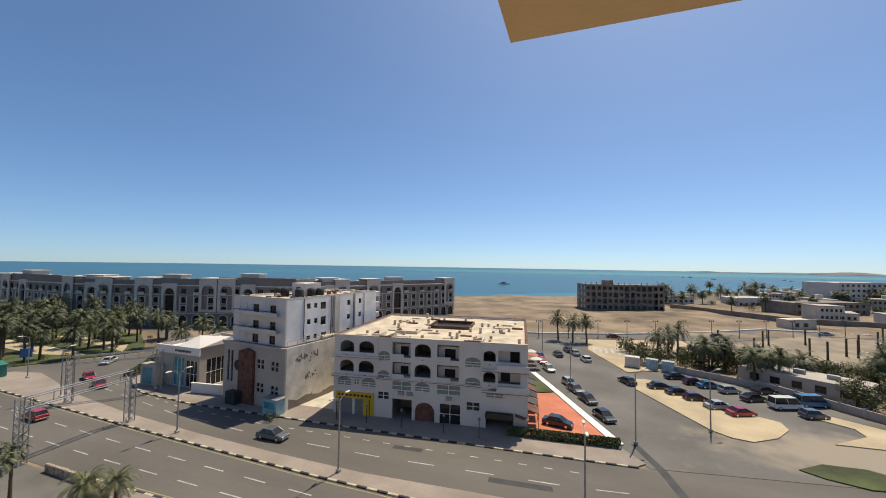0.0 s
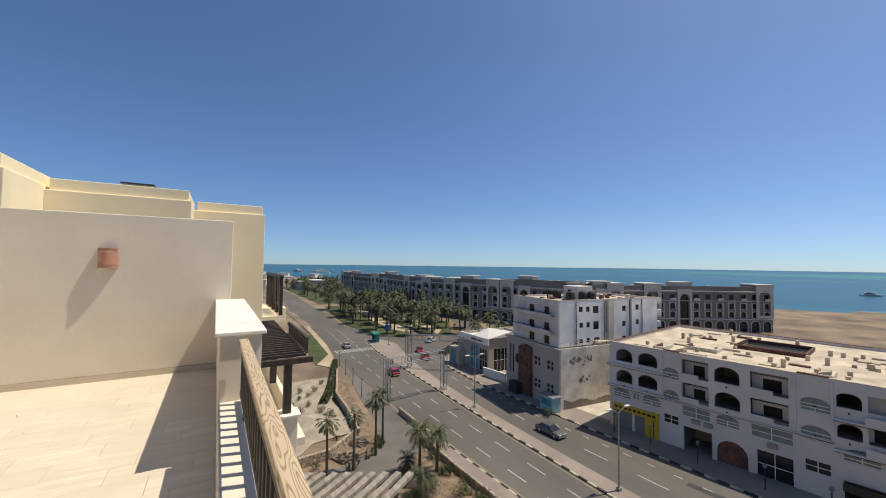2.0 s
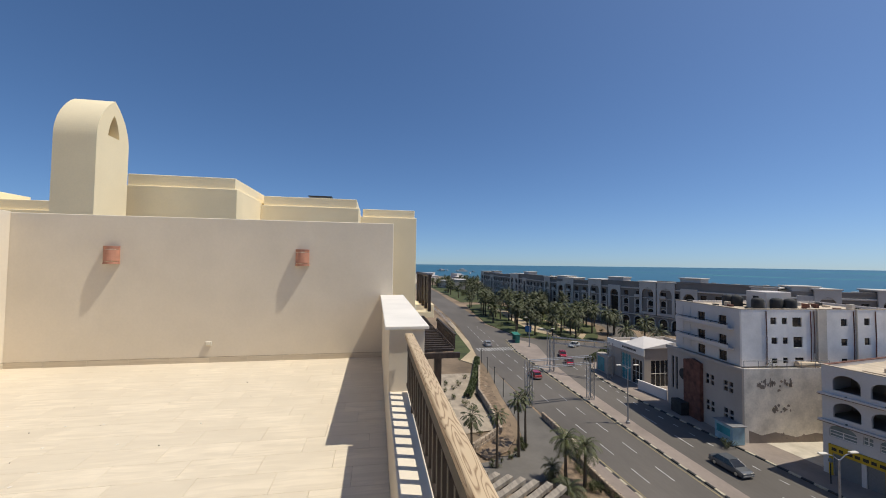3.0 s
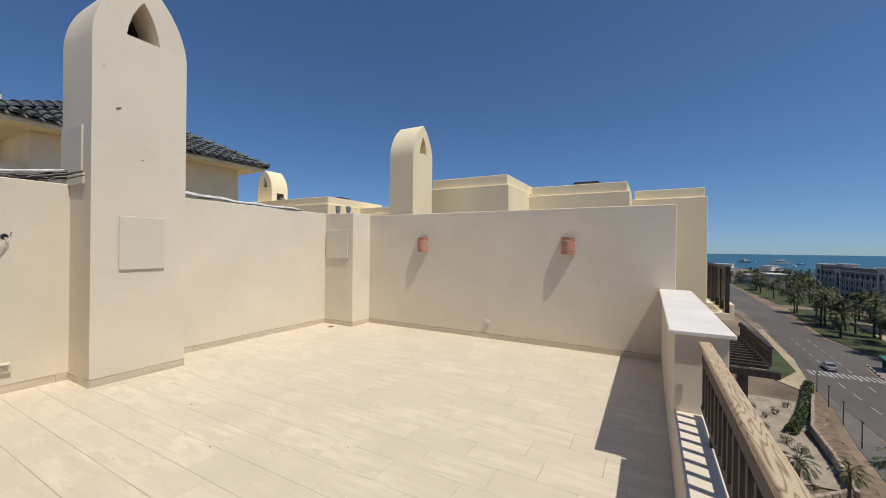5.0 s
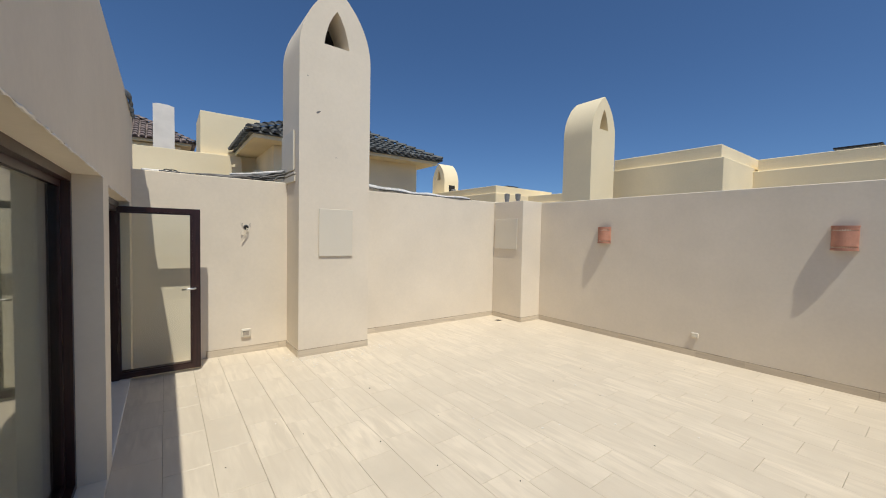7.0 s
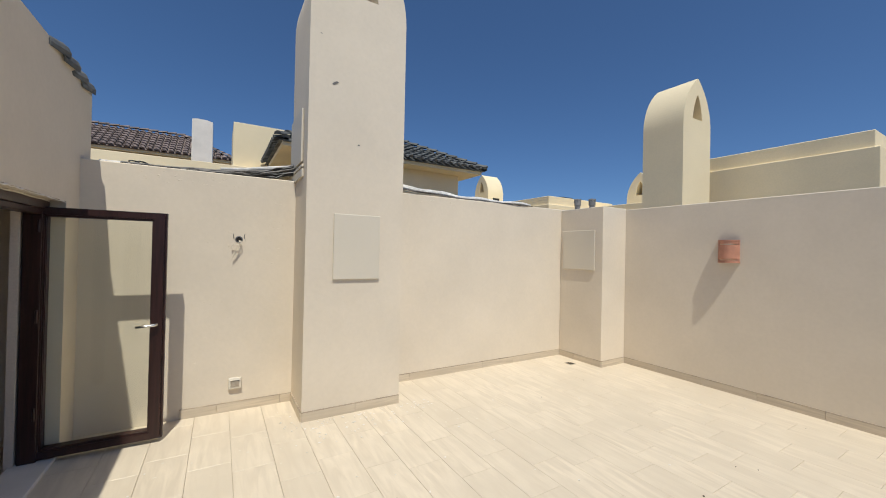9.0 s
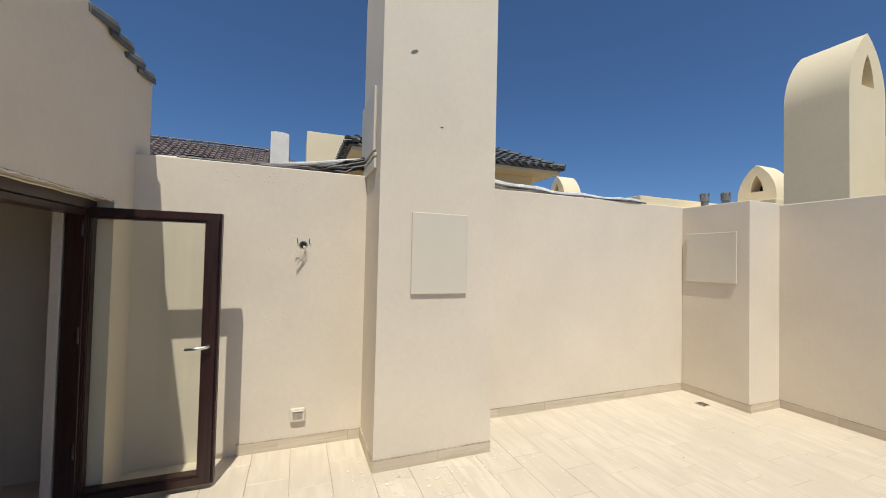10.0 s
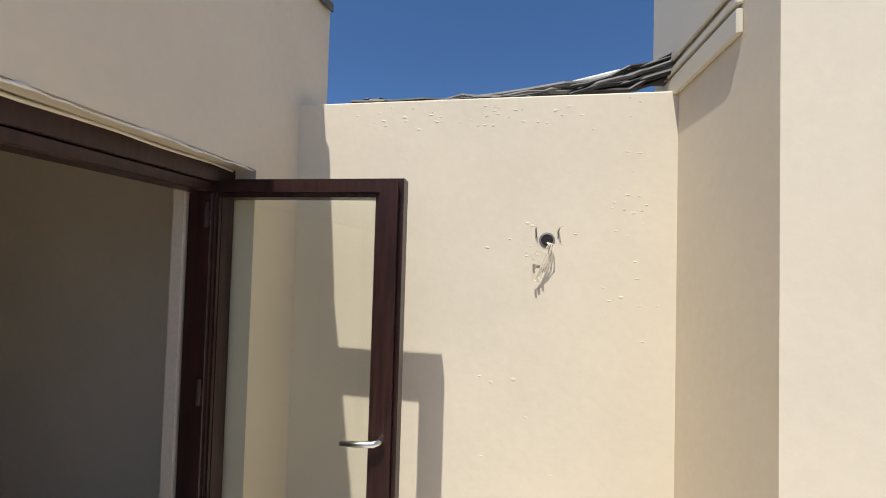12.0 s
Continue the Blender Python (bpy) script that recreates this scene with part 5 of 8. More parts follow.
        # Same dark sheet for the shade behind this doorway.
        part("door_opening", box(a - 0.1, a + 1.5, 1.6, 1.66, z + 0.2, z + 2.35), DARKIN, h, "dark sheet for the shade in an open doorway")
    part("ledge", box(7.4, 24.0, -0.18, 0, 6.1, 6.25, 0.02), WHITEWALL, h)
    part("trim", box(7.4, 24.0, -0.2, 0, 6.05, 6.1), RUST, h)
    s = part("shop_sign", box(0.6, 7.0, -0.25, 0, 2.75, 3.7, 0.03), YELLOW, h, "yellow shop sign with dark lettering bars")
    for k in range(9):
        part("lettering", box(0.9 + k * 0.66, 1.3 + k * 0.66 + random.uniform(-0.05, 0.12), -0.262, -0.25, 3.05, 3.4), BROWN, s)
    for a, b in ((0.55, 0.9), (5.2, 6.2), (6.4, 7.0)):
        part("sign_panel", box(a, b, -0.12, 0, 0.1, 2.75), YELLOW, h)
    part("kiosk_sign", box(24.6, 28.7, -1.1, -0.9, 1.9, 2.7, 0.03), BROWN, h)
    part("shop_awning", prism([(28.9, 2.5), (30.9, 2.0), (30.9, 2.1), (28.9, 2.6)], 1.6, m=Matrix.Translation((0, -0.9, 0))), RUST, h)
    for k in range(6):
        y = 1.2 + k * 3.4
        part("side_awning", prism([(0, 2.9), (1.7, 2.35), (1.7, 2.45), (0, 3.0)], 2.8, m=Matrix.Translation((W + 0.002, y, 0))), (RUST, BROWN, KERBD)[k % 3], h)
        part("shop_front", box(W + 0.003, W + 0.06, y + 0.2, y + 2.6, 0.1, 2.4), DARKGL, h)
        part("awning_post", tube([(W + 1.6, y + 0.1, 0), (W + 1.6, y + 0.1, 2.4)], 0.05, 6), BROWN, h)
    for a in (7.45, 9.75, 21.0, 23.9):
        part("pier", box(a - 0.12, a + 0.12, -0.12, 0, 6.3, H - 0.3, 0.02), WHITEWALL, h)
    for a, b in ((7.6, 9.6), (21.2, 23.7)):
        part("roof_break", box(a, b, -0.05, 0.40, H + 0.081, H + 0.2), RUST, h, "broken brick edge of the roof")
        part("stair_slab", prism([(a, 12.2), (b, 12.2), (b, 13.1)], 1.2, m=Matrix.Translation((0, 1.6, 0))), ROOFTOP, h)
    for x in (2.2, 5.4, 8.5, 14.8, 22.6, 25.1):
        for z in (9.45, 6.4):
            part("wall_spout", box(x - 0.07, x + 0.07, -0.2, 0, z - 0.07, z + 0.07), KERBD, h)
    for x, z in ((11.0, 3.9), (18.6, 3.7), (12.4, 3.9)):
        part("cooling_unit", box(x, x + 0.9, -0.4, 0, z, z + 0.55, 0.03), GALV, h)
    # roof with light well
    for k, (a, b, c, d) in enumerate(((0.3, 12.7, 0.32, D - 0.3), (20.2, W - 0.3, 0.32, D - 0.3), (12.7, 20.2, 0.32, 13.0), (12.7, 20.2, 20.0, D - 0.3))):
        part("roof", box(a, b, c, d, 12.004, 12.2), ROOFTOP, h)
    for a, b, c, d in ((12.5, 20.4, 12.8, 13.0), (12.5, 20.4, 20.0, 20.2), (12.5, 12.7, 13.0, 20.0), (20.2, 20.4, 13.0, 20.0)):
        part("well_kerb", box(a, b, c, d, 12.2, 12.75), RUST, h)
    # Dark sheet just under the roof stands for the well's deep shade.
    part("well_shade", box(12.7, 20.2, 13.0, 20.0, 12.003, 12.01), DARKIN, h)
    for a, b, c, d in ((-0.04, W + 0.04, -0.04, 0.34), (-0.04, 0.34, 0.34, D), (W - 0.34, W + 0.04, 0.34, D), (0.34, W - 0.34, D - 0.3, D)):
        part("rim", box(a, b, c, d, H, H + 0.08), RUST if c > 0.3 else ROOFTOP, h)
    random.seed(11)
    for k in range(72):
        x, y = random.uniform(1, W - 1), random.uniform(2, D - 2)
        if 12 < x < 21 and 12 < y < 21:
            continue
        if k % 3:
            part("roof_stub", box(x - 0.22, x + 0.22, y - 0.22, y + 0.22, 12.2, 12.2 + random.uniform(0.3, 1.0), 0.02), ROOFTOP, h)
        else:
            part("rubble", box(x - 1.0, x + 1.0, y - 0.3, y + 0.3, 12.2, 12.2 + random.uniform(0.1, 0.3), 0.05), random.choice((RUST, ROOFTOP)), h)
    for a, b, c, d, z in ((8.2, 12.2, 6, 9, 0.5), (5.5, 7.0, 2.0, 5.0, 0.5), (22.5, 24.0, 0.6, 4.0, 0.6), (9.5, 12.0, 1.5, 2.2, 0.4)):
        part("low_wall", box(a, b, c, c + 0.2, 12.2, 12.2 + z), STAINED, h)
        part("low_wall", box(a, a + 0.2, c + 0.2, d, 12.2, 12.2 + z), RUST, h)
        part("low_wall", box(b - 0.2, b, c + 0.2, d, 12.2, 12.2 + z), STAINED, h)


def building_b():
    """White six-storey building on a buff base."""
    h = thing("apartment_building", "weathered white building with small balconies and stained side", "building", pose(-57.9, 51.8, G, 0, 0, -6.2))
    holes = [rect(5.1, 6.6, z, z + 1.45) for z in (15.45, 12.65, 10.35)] + [rect(9.3, 10.7, z, z + 1.45) for z in (15.45, 12.65, 10.35)]
    part("upper_wall", wall_with(0, 13, 10.2, 18.1, holes, 0.25), WHITEWALL, h)
    for o in holes:
        window(h, o[0][0], o[1][0], o[0][1], o[2][1], 0, 0.2, DARKGL, 1, BROWN)
    side = [(4.6, 5.5, 16.05, 17.0), (6.3, 7.1, 16.05, 16.95), (7.9, 9.3, 15.7, 17.0), (4.7, 5.6, 13.3, 14.2), (6.4, 7.2, 13.3, 14.2), (8.0, 9.4, 12.8, 14.3), (4.7, 5.6, 10.6, 11.3), (6.4, 7.2, 10.6, 11.4), (8.2, 9.6, 10.3, 11.4),
            (15.3, 16.3, 15.8, 16.8), (18.9, 19.8, 15.9, 16.9), (15.3, 16.3, 13.0, 14.0), (18.9, 19.8, 13.1, 14.1), (15.3, 16.3, 10.3, 11.2), (12.0, 12.8, 13.2, 14.2), (12.0, 12.8, 16.0, 17.0)]
    turn = Matrix.Translation((13, 0, 0)) @ Matrix.Rotation(radians(90), 4, "Z")
    # Flank colour is paler than the front, standing for sunlight on it.
    part("upper_wall", wall_with(0.255, 25, 10.2, 18.1, [rect(*o) for o in side], 0.25), material("sunlit_flank_white", (0.84, 0.80, 0.755, 1), 0.9, spots=0.08, size=2.5, grain=0.04, fine=5, bump=0.1), h, "white flank wall coloured paler for sunlight", m=turn)
    for o in side:
        window(h, *o, 0, 0.15, DARKGL, 1, None, turn)
    part("core", box(0.26, 12.7, 0.4, 24.7, 10.2, 17.6), BUFF, h)
    part("upper_wall", box(0, 0.25, 0.255, 25, 10.2, 18.1), WHITEWALL, h)
    part("rear_wall", box(0.25, 12.75, 24.7, 25, 0, 18.1), WHITEWALL, h)
    part("rear_base", box(0.0, 13.0, 14.5, 24.7, 0, 10.2), WHITEWALL, h)
    part("roof", box(0.25, 12.75, 0.26, 24.7, 17.6, 17.75), ROOFTOP, h)
    for z in (15.3, 12.5):
        b = part("balcony", box(1.2, 12.0, -1.0, 0, z - 0.2, z, 0.03), WHITEWALL, h)
        part("balcony_front", box(1.2, 12.0, -1.0, -0.88, z, z + 0.45, 0.03), WHITEWALL, b)
        part("balcony_rail", box(1.2, 12.0, -0.97, -0.92, z + 0.62, z + 0.7), KERBD, b)
        for k in range(8):
            part("rail_post", box(1.25 + k * 1.52, 1.31 + k * 1.52, -0.97, -0.92, z + 0.45, z + 0.62), KERBD, b)
    for x in (1.6, 3.4):
        part("roof_drop", box(x, x + 0.2, -0.06, 0, 11, 17.5), WHITEWALL, h)
    # pipes and stains on the side
    for y in (11.6, 17.6):
        part("drain_pipe", tube([(13.1, y, 10.3), (13.1, y, 18.2)], 0.12, 8), STAINED, h)
    for k in range(4):
        part("rear_balcony", box(9.0, 13.0, 25.002, 26.3, 10.0 + k * 2.3, 11.1 + k * 2.3, 0.04), WHITEWALL, h)
    for y, z0 in ((10.6, 10.3), (11.1, 12.0), (17.2, 10.3), (3.9, 10.4), (20.6, 11.0)):
        part("rusty_pipe", tube([(13.06, y, z0), (13.06, y + 0.08, 14.0), (13.06, y, 17.9)], 0.06, 6), RUST, h)
    for y in (4.2, 10.8, 17.0):
        part("dry_plant", shrub_mesh(int(y * 10), 90), None, h, m=Matrix.Translation((13.5, y, 10.2)) @ Matrix.Diagonal((0.7, 1.0, 1.1, 1)))
    clutter = random.Random(5)
    for k in range(26):
        x, y = clutter.uniform(0.8, 12), clutter.uniform(0.8, 23)
        part("roof_rubble", box(x - 0.4, x + 0.4, y - 0.3, y + 0.3, 17.75, 17.75 + clutter.uniform(0.15, 0.8), 0.04), clutter.choice((RUST, KERBD, STAINED, ROOFTOP)), h)
    for a, b, c, d in ((0.0, 13.0, -0.03, 0.26), (12.74, 13.03, 0.26, 25)):
        part("roof_edge", box(a, b, c, d, 18.1, 18.22), ROOFTOP, h)
    part("dirt_strip", box(13.002, 13.03, 10.9, 13.1, 10.2, 18.05), STAINED, h, "dirty strip beside the drain pipe")
    part("roof_room", box(6.0, 9.5, 7.5, 11.5, 17.75, 20.3, 0.03), WHITEWALL, h)
    part("roof_door", box(7.2, 8.2, 7.46, 7.498, 17.8, 19.6), DARKIN, h)
    for x, y in ((4.2, 6.0), (5.2, 6.6), (10.0, 5.6), (11.2, 9.5), (10.4, 8.2)):
        part("water_tank", lathe([(0.75, 0), (0.8, 0.1), (0.8, 1.4), (0.6, 1.65), (0.25, 1.75)], 14, m=Matrix.Translation((x, y, 17.75))), KERBD, h, "black plastic roof water tank", smooth=True)
    # base storeys
    lo = [rect(7.5 + dx + i * 0.95, 8.2 + dx + i * 0.95, z + j * 0.85, z + 0.65 + j * 0.85) for dx in (0, 3.4) for z in (2.4, 6.3) for i in (0, 1) for j in (0, 1)]
    lo += [rect(-0.2, 0.35, 3.2, 8.6), rect(0.75, 1.3, 3.2, 8.6)]
    part("base_wall", wall_with(-1.3, 14.0, 0, 10.2, lo, 0.3), BUFF, h, m=Matrix.Translation((0, -0.7, 0)))
    for o in lo:
        window(h, o[0][0], o[1][0], o[0][1], o[2][1], 0, 0.2, DARKGL, 0, None, Matrix.Translation((0, -0.7, 0)))
    part("base_core", box(-1.3, 13.68, -0.396, 14.5, 0, 9.95), BUFF, h)
    # Flaking side wall; its raised colour also holds the sunlight on this side.
    part("base_side", box(13.7, 14.0, -0.395, 14.5, 0, 10.2), material("sunlit_flaking_paint", (0.78, 0.705, 0.60, 1), 0.9, spots=0.14, size=2.0, grain=0.06, fine=4, bump=0.2), h, "stained and flaking blank side wall, coloured paler for sunlight")
    part("base_roof", box(-1.3, 13.7, -0.39, 0, 9.95, 10.1), ROOFTOP, h)
    part("cornice", box(-1.5, 14.2, -0.9, -0.7, 9.7, 10.25, 0.04), BUFF, h)
    chip = random.Random(19)
    on_side = Matrix.Translation((14.014, 0, 0)) @ Matrix.Rotation(radians(90), 4, "Z")
    for k in range(64):
        if k < 30:
            cx, cz = chip.uniform(1.6, 6.6), 8.6 - abs(chip.gauss(0, 0.6))
        elif k < 44:
            cx, cz = chip.uniform(3.2, 6.4), 4.6 + chip.gauss(0, 0.25)
        else:
            cx, cz = chip.uniform(0.2, 14), chip.uniform(0.3, 1.3)
        sx, sz = chip.uniform(0.1, 0.34), chip.uniform(0.12, 0.42)
        pts = [(cx + sx * math.cos(a) * chip.uniform(0.4, 1.2), cz + sz * math.sin(a) * chip.uniform(0.4, 1.3)) for a in [q * math.tau / 9 for q in range(9)]]
        part("flaking_patch", prism(pts, 0.012), (PAVING, CONCRETE)[k % 2], h, m=on_side)
    part("damp_base", prism([(0.2, 0), (14, 0), (14, 0.8), (10, 1.4), (7, 0.9), (4, 1.6), (2, 1.2), (0.2, 1.9)], 0.01), PAVING, h, m=Matrix.Translation((14.002 + 0.010, 0, 0)) @ Matrix.Rotation(radians(90), 4, "Z"))
    part("portal", prism([(3.4, 0), (7.0, 0), (7.0, 9.0), (5.2, 9.4), (3.4, 8.9)], 0.55, m=Matrix.Translation((0, -1.25, 0))), RUST, h, "dark red stone portal")
    part("portal_base", box(2.2, 4.6, -2.6, -1.26, 0, 2.2, 0.05), KERBD, h)
    part("emblem", lathe([(0.9, 0), (0.9, 0.12), (0.5, 0.16)], 18, m=pose(2.7, -0.7, 6.2, 90, 0, 0)), KERBD, h)
    for k in range(7):
        part("terrace_rail", tube([(13.9, -0.3 + k * 2.1, 10.2), (13.9, -0.3 + k * 2.1, 11.2)], 0.04, 6), GALV, h)
    part("terrace_rail", tube([(13.9, -0.3, 11.2), (13.9, 12.3, 11.2)], 0.04, 6), GALV, h)
    part("rolled_mat", tube([(13.4, 8, 10.6), (13.5, 11, 10.5)], 0.4, 8), ROOFTOP, h)


def building_c():
    """Low bank pavilion with a folded white roof."""
    h = thing("bank_pavilion", "low grey pavilion with teal panels and a folded white roof", "building", pose(-77.7, 52.3, G, 0, 0, 0))
    W, D, H = 11.2, 14.0, 7.7
    holes = [rect(4.2, 7.2, 0.2, 5.6), rect(7.6, 10.6, 0.2, 5.2)]
    part("wall", wall_with(0, W, 0, H, holes, 0.35), BUFF, h)
    window(h, 4.2, 7.2, 0.2, 5.6, 0, 0.2, TEAL, 2, COPING)
    window(h, 7.6, 10.6, 0.2, 5.2, 0, 0.2, DARKGL, 2, COPING)
    turn = Matrix.Translation((W, 0, 0)) @ Matrix.Rotation(radians(90), 4, "Z")
    part("side_wall", wall_with(0.355, D, 0, H, [rect(1.5, 5.8, 0.2, 5.4), rect(7.0, 12.4, 0.2, 5.4)], 0.35), BUFF, h, m=turn)
    for a, b in ((1.5, 5.8), (7.0, 12.4)):
        window(h, a, b, 0.2, 5.4, 0, 0.2, DARKGL, 3, COPING, turn)
    part("side_wall", box(0, 0.35, 0.355, D, 0, H), BUFF, h)
    part("rear_wall", box(0.35, W - 0.355, D - 0.35, D, 0, H), BUFF, h)
    part("roof", box(0.35, W - 0.355, 0.36, D - 0.36, 6.9, 7.1), COPING, h)
    part("fascia", box(-0.25, W + 0.25, -0.3, -0.01, 6.3, H + 0.1, 0.03), COPING, h)
    for k in range(12):
        part("lettering", box(5.0 + k * 0.36, 5.26 + k * 0.36, -0.33, -0.3, 6.75, 7.15), KERBD, h)
    bm = bmesh.new()
    v = [bm.verts.new(p) for p in ((5.5, -0.4, 7.8), (W + 0.3, -0.4, 7.8), (W + 0.3, 9, 7.8), (5.5, 9, 7.8), (6.6, 3.5, 9.3), (W + 0.2, 6.5, 8.9))]
    for f in ((0, 1, 4), (1, 5, 4), (1, 2, 5), (2, 3, 5), (3, 4, 5), (3, 0, 4), (0, 3, 2, 1)):
        bm.faces.new([v[i] for i in f])
    bmesh.ops.recalc_face_normals(bm, faces=bm.faces[:])
    part("folded_roof", bm, WHITEWALL, h, "white folded sheet roof")
    part("cash_booth", box(-2.2, 1.9, -1.8, -0.01, 0, 4.1, 0.04), BUFF, h)
    part("booth_panel", box(-1.6, 0.9, -1.86, -1.8, 0.5, 3.5), TEAL, h)
    part("roof_machine", box(3.0, 4.6, 3.0, 4.4, 7.1, 8.3, 0.05), GALV, h)
    w = thing("garden_wall", "low white boundary wall beside the pavilion", "wall", pose(-66.2, 50.6, G + 0.17, 0, 0, 8))
    part("panel", box(0, 6.4, 0, 0.25, 0, 1.7, 0.03), WHITEWALL, w)
    part("cap", box(-0.05, 6.45, -0.06, 0.31, 1.7, 1.8), COPING, w)
    kb = thing("street_kiosk", "small pale blue metal kiosk on the footway", "kiosk", pose(-45.2, 47.7, G + 0.17, 0, 0, -5))
    part("body", box(-1.5, 1.5, 0, 1.8, 0, 2.4, 0.05), material("pale_blue_paint", (0.30, 0.46, 0.52, 1), 0.6, spots=0.12, size=0.8), kb)
    part("roof", box(-1.65, 1.65, -0.2, 1.95, 2.4, 2.55, 0.03), GALV, kb)
    part("hatch", box(-1.1, 1.1, -0.03, 0, 1.0, 2.0), TEAL, kb)


def hotel():
    """Long stone-faced hotel with arcades and tall arched portals."""
    line = [(-57.8, 179.6), (-82.7, 137.6), (-92, 117), (-125.6, 104.5), (-153.7, 93.5), (-176, 86.5), (-226, 87), (-292, 84)]
    pane = {}
    for k, ((bx, by), (ax, ay)) in enumerate(zip(line, line[1:])):
        L = math.hypot(bx - ax, by - ay)
        rise = (0.0, 0.0, 1.2, 0.6, 0.0, 1.0, 0.0)[k]
        H = 16.4 + rise
        h = thing("hotel_wing", "grey stone hotel wing with arcades and pale trim", "building", Matrix.Translation((ax, ay, G)) @ Matrix.Rotation(math.atan2(by - ay, bx - ax), 4, "Z"), "hotel wings")
        n = max(3, int(L / 4.4))
        bay = L / n
        portals = {max(1, n // 3)} if n > 4 else set()
        holes, trims = [], []
        for i in range(n):
            c = (i + 0.5) * bay
            if i in portals:
                holes.append(arch(c - 1.7, c + 1.7, 0.3, 11.8, 2.2, 6))
                trims.append((c, 2.6))
                continue
            holes.append(arch(c - 1.45, c + 1.45, 0.3, 3.0, 1.2, 6))
            for z in (5.6, 8.8):
                holes.append(arch(c - 0.95, c + 0.95, z, z + 1.5, 0.55, 4))
            holes.append(rect(c - 0.95, c + 0.95, 12.2, 14.0))
        part("wall", wall_with(0, L, 0, H, holes, 0.6), HOTELW, h)
        for i, o in enumerate(holes):
            xs, zs = [p[0] for p in o], [p[1] for p in o]
            x0, x1, z0, z1 = min(xs), max(xs), min(zs), max(zs)
            key = (round(x1 - x0, 2), round(z1 - z0, 2))
            m = Matrix.Translation(((x0 + x1) / 2, 0.42, z0))
            if key in pane:
                part("window", pane[key], None, h, m=m)
            else:
                bm = box(-(x1 - x0) / 2, (x1 - x0) / 2, 0, 0.05, 0, z1 - z0)
                box(-0.06, 0.06, -0.06, -0.001, 0, z1 - z0, bm=bm)
                pane[key] = part("window", bm, DARKGL, h, m=m).data
        part("core", box(0.3, L - 0.3, 0.62, 16, 0, H - 0.6), HOTELW, h)
        part("cornice", box(-0.2, L + 0.2, -0.5, 0.0, 14.9, 15.4, 0.05), HOTELT, h)
        part("string_course", box(-0.1, L + 0.1, -0.35, 0.0, 4.7, 5.1, 0.05), HOTELT, h)
        part("string_course", box(-0.1, L + 0.1, -0.22, 0.0, 11.5, 11.75, 0.05), HOTELT, h)
        for i in range(n):
            c = (i + 0.5) * bay
            if i not in portals:
                for z in (5.4, 8.6, 12.0):
                    part("window_sill", box(c - 1.2, c + 1.2, -0.3, 0, z - 0.12, z, 0.02), HOTELT, h)
                for s in (-1, 1):
                    part("pilaster", box(c + s * 1.25 - 0.14, c + s * 1.25 + 0.14, -0.16, 0, 5.42, 11.3), HOTELT, h)
        ring = {}
        for i in range(n):
            if i in portals:
                continue
            c = (i + 0.5) * bay
            for nm, half, z0, z1, up, rim in (("arcade_ring", 1.45, 0.3, 3.0, 1.2, 0.34), ("window_surround", 0.95, 5.6, 7.1, 0.55, 0.26), ("window_surround", 0.95, 8.8, 10.3, 0.55, 0.26)):
                m = Matrix.Translation((c, -0.14, z0))
                if (nm, half) in ring:
                    part(nm, ring[nm, half], None, h, m=m)
                    continue
                outer, inner = arch(-half - rim, half + rim, -0.1, z1 - z0, up + rim, 6), arch(-half, half, 0.0, z1 - z0, up, 6)
                bm = bmesh.new()
                for y in (0.0, 0.14):
                    a, b = ([bm.verts.new((px, y, pz)) for px, pz in line_] for line_ in (outer, inner))
                    for q in range(1, len(a)):
                        bm.faces.new((a[q], a[(q + 1) % len(a)], b[(q + 1) % len(a)], b[q]))
                    if y == 0.0:
                        fa, fb = a, b
                for q in range(len(a)):
                    bm.faces.new((fa[q], fa[(q + 1) % len(a)], a[(q + 1) % len(a)], a[q]))
                    bm.faces.new((fb[q], fb[(q + 1) % len(a)], b[(q + 1) % len(a)], b[q]))
                bmesh.ops.recalc_face_normals(bm, faces=bm.faces[:])
                ring[nm, half] = part(nm, bm, HOTELT, h, m=m).data
            if i % 2 == 0:
                part("balcony_front", box(c - 1.15, c + 1.15, -0.75, -0.62, 11.8, 12.7, 0.03), HOTELT, h)
                part("balcony_slab", box(c - 1.15, c + 1.15, -0.75, 0, 11.62, 11.8, 0.03), HOTELT, h)
        part("parapet", box(0, L, -0.12, 0.5, H, H + 0.75, 0.04), HOTELW, h)
        for c, w in trims:
            part("portal_frame", wall_with(c - 2.7, c + 2.7, 0.0, 15.9, [arch(c - 1.9, c + 1.9, 0.0, 12.0, 2.3, 8)], 0.55), HOTELT, h, m=Matrix.Translation((0, -0.55, 0)))
            part("attic", box(c - 3.4, c + 3.4, 0.62, 6, H, H + 1.9, 0.05), HOTELT, h)
            part("attic_roof", box(c - 3.8, c + 3.8, 0.3, 6.4, H + 1.9, H + 2.2, 0.03), HOTELT, h)
        # end pavilions with double arches
        for c in (3.4, L - 3.4) if L > 25 else ((L / 2),):
            part("pavilion_frame", wall_with(c - 3.2, c + 3.2, 5.4, 17.6, [arch(c - 2.2, c + 2.2, 6.4, 13.2, 2.4, 8)], 0.4), HOTELT, h, m=Matrix.Translation((0, -0.75, 0)))
            part("pavilion_block", box(c - 3.2, c + 3.2, 0.6, 7, H, 17.6, 0.04), HOTELW, h)
            part("pavilion_cap", box(c - 3.6, c + 3.6, -0.9, 7.4, 17.6, 18.0, 0.05), HOTELT, h)
        random.seed(31 + k)
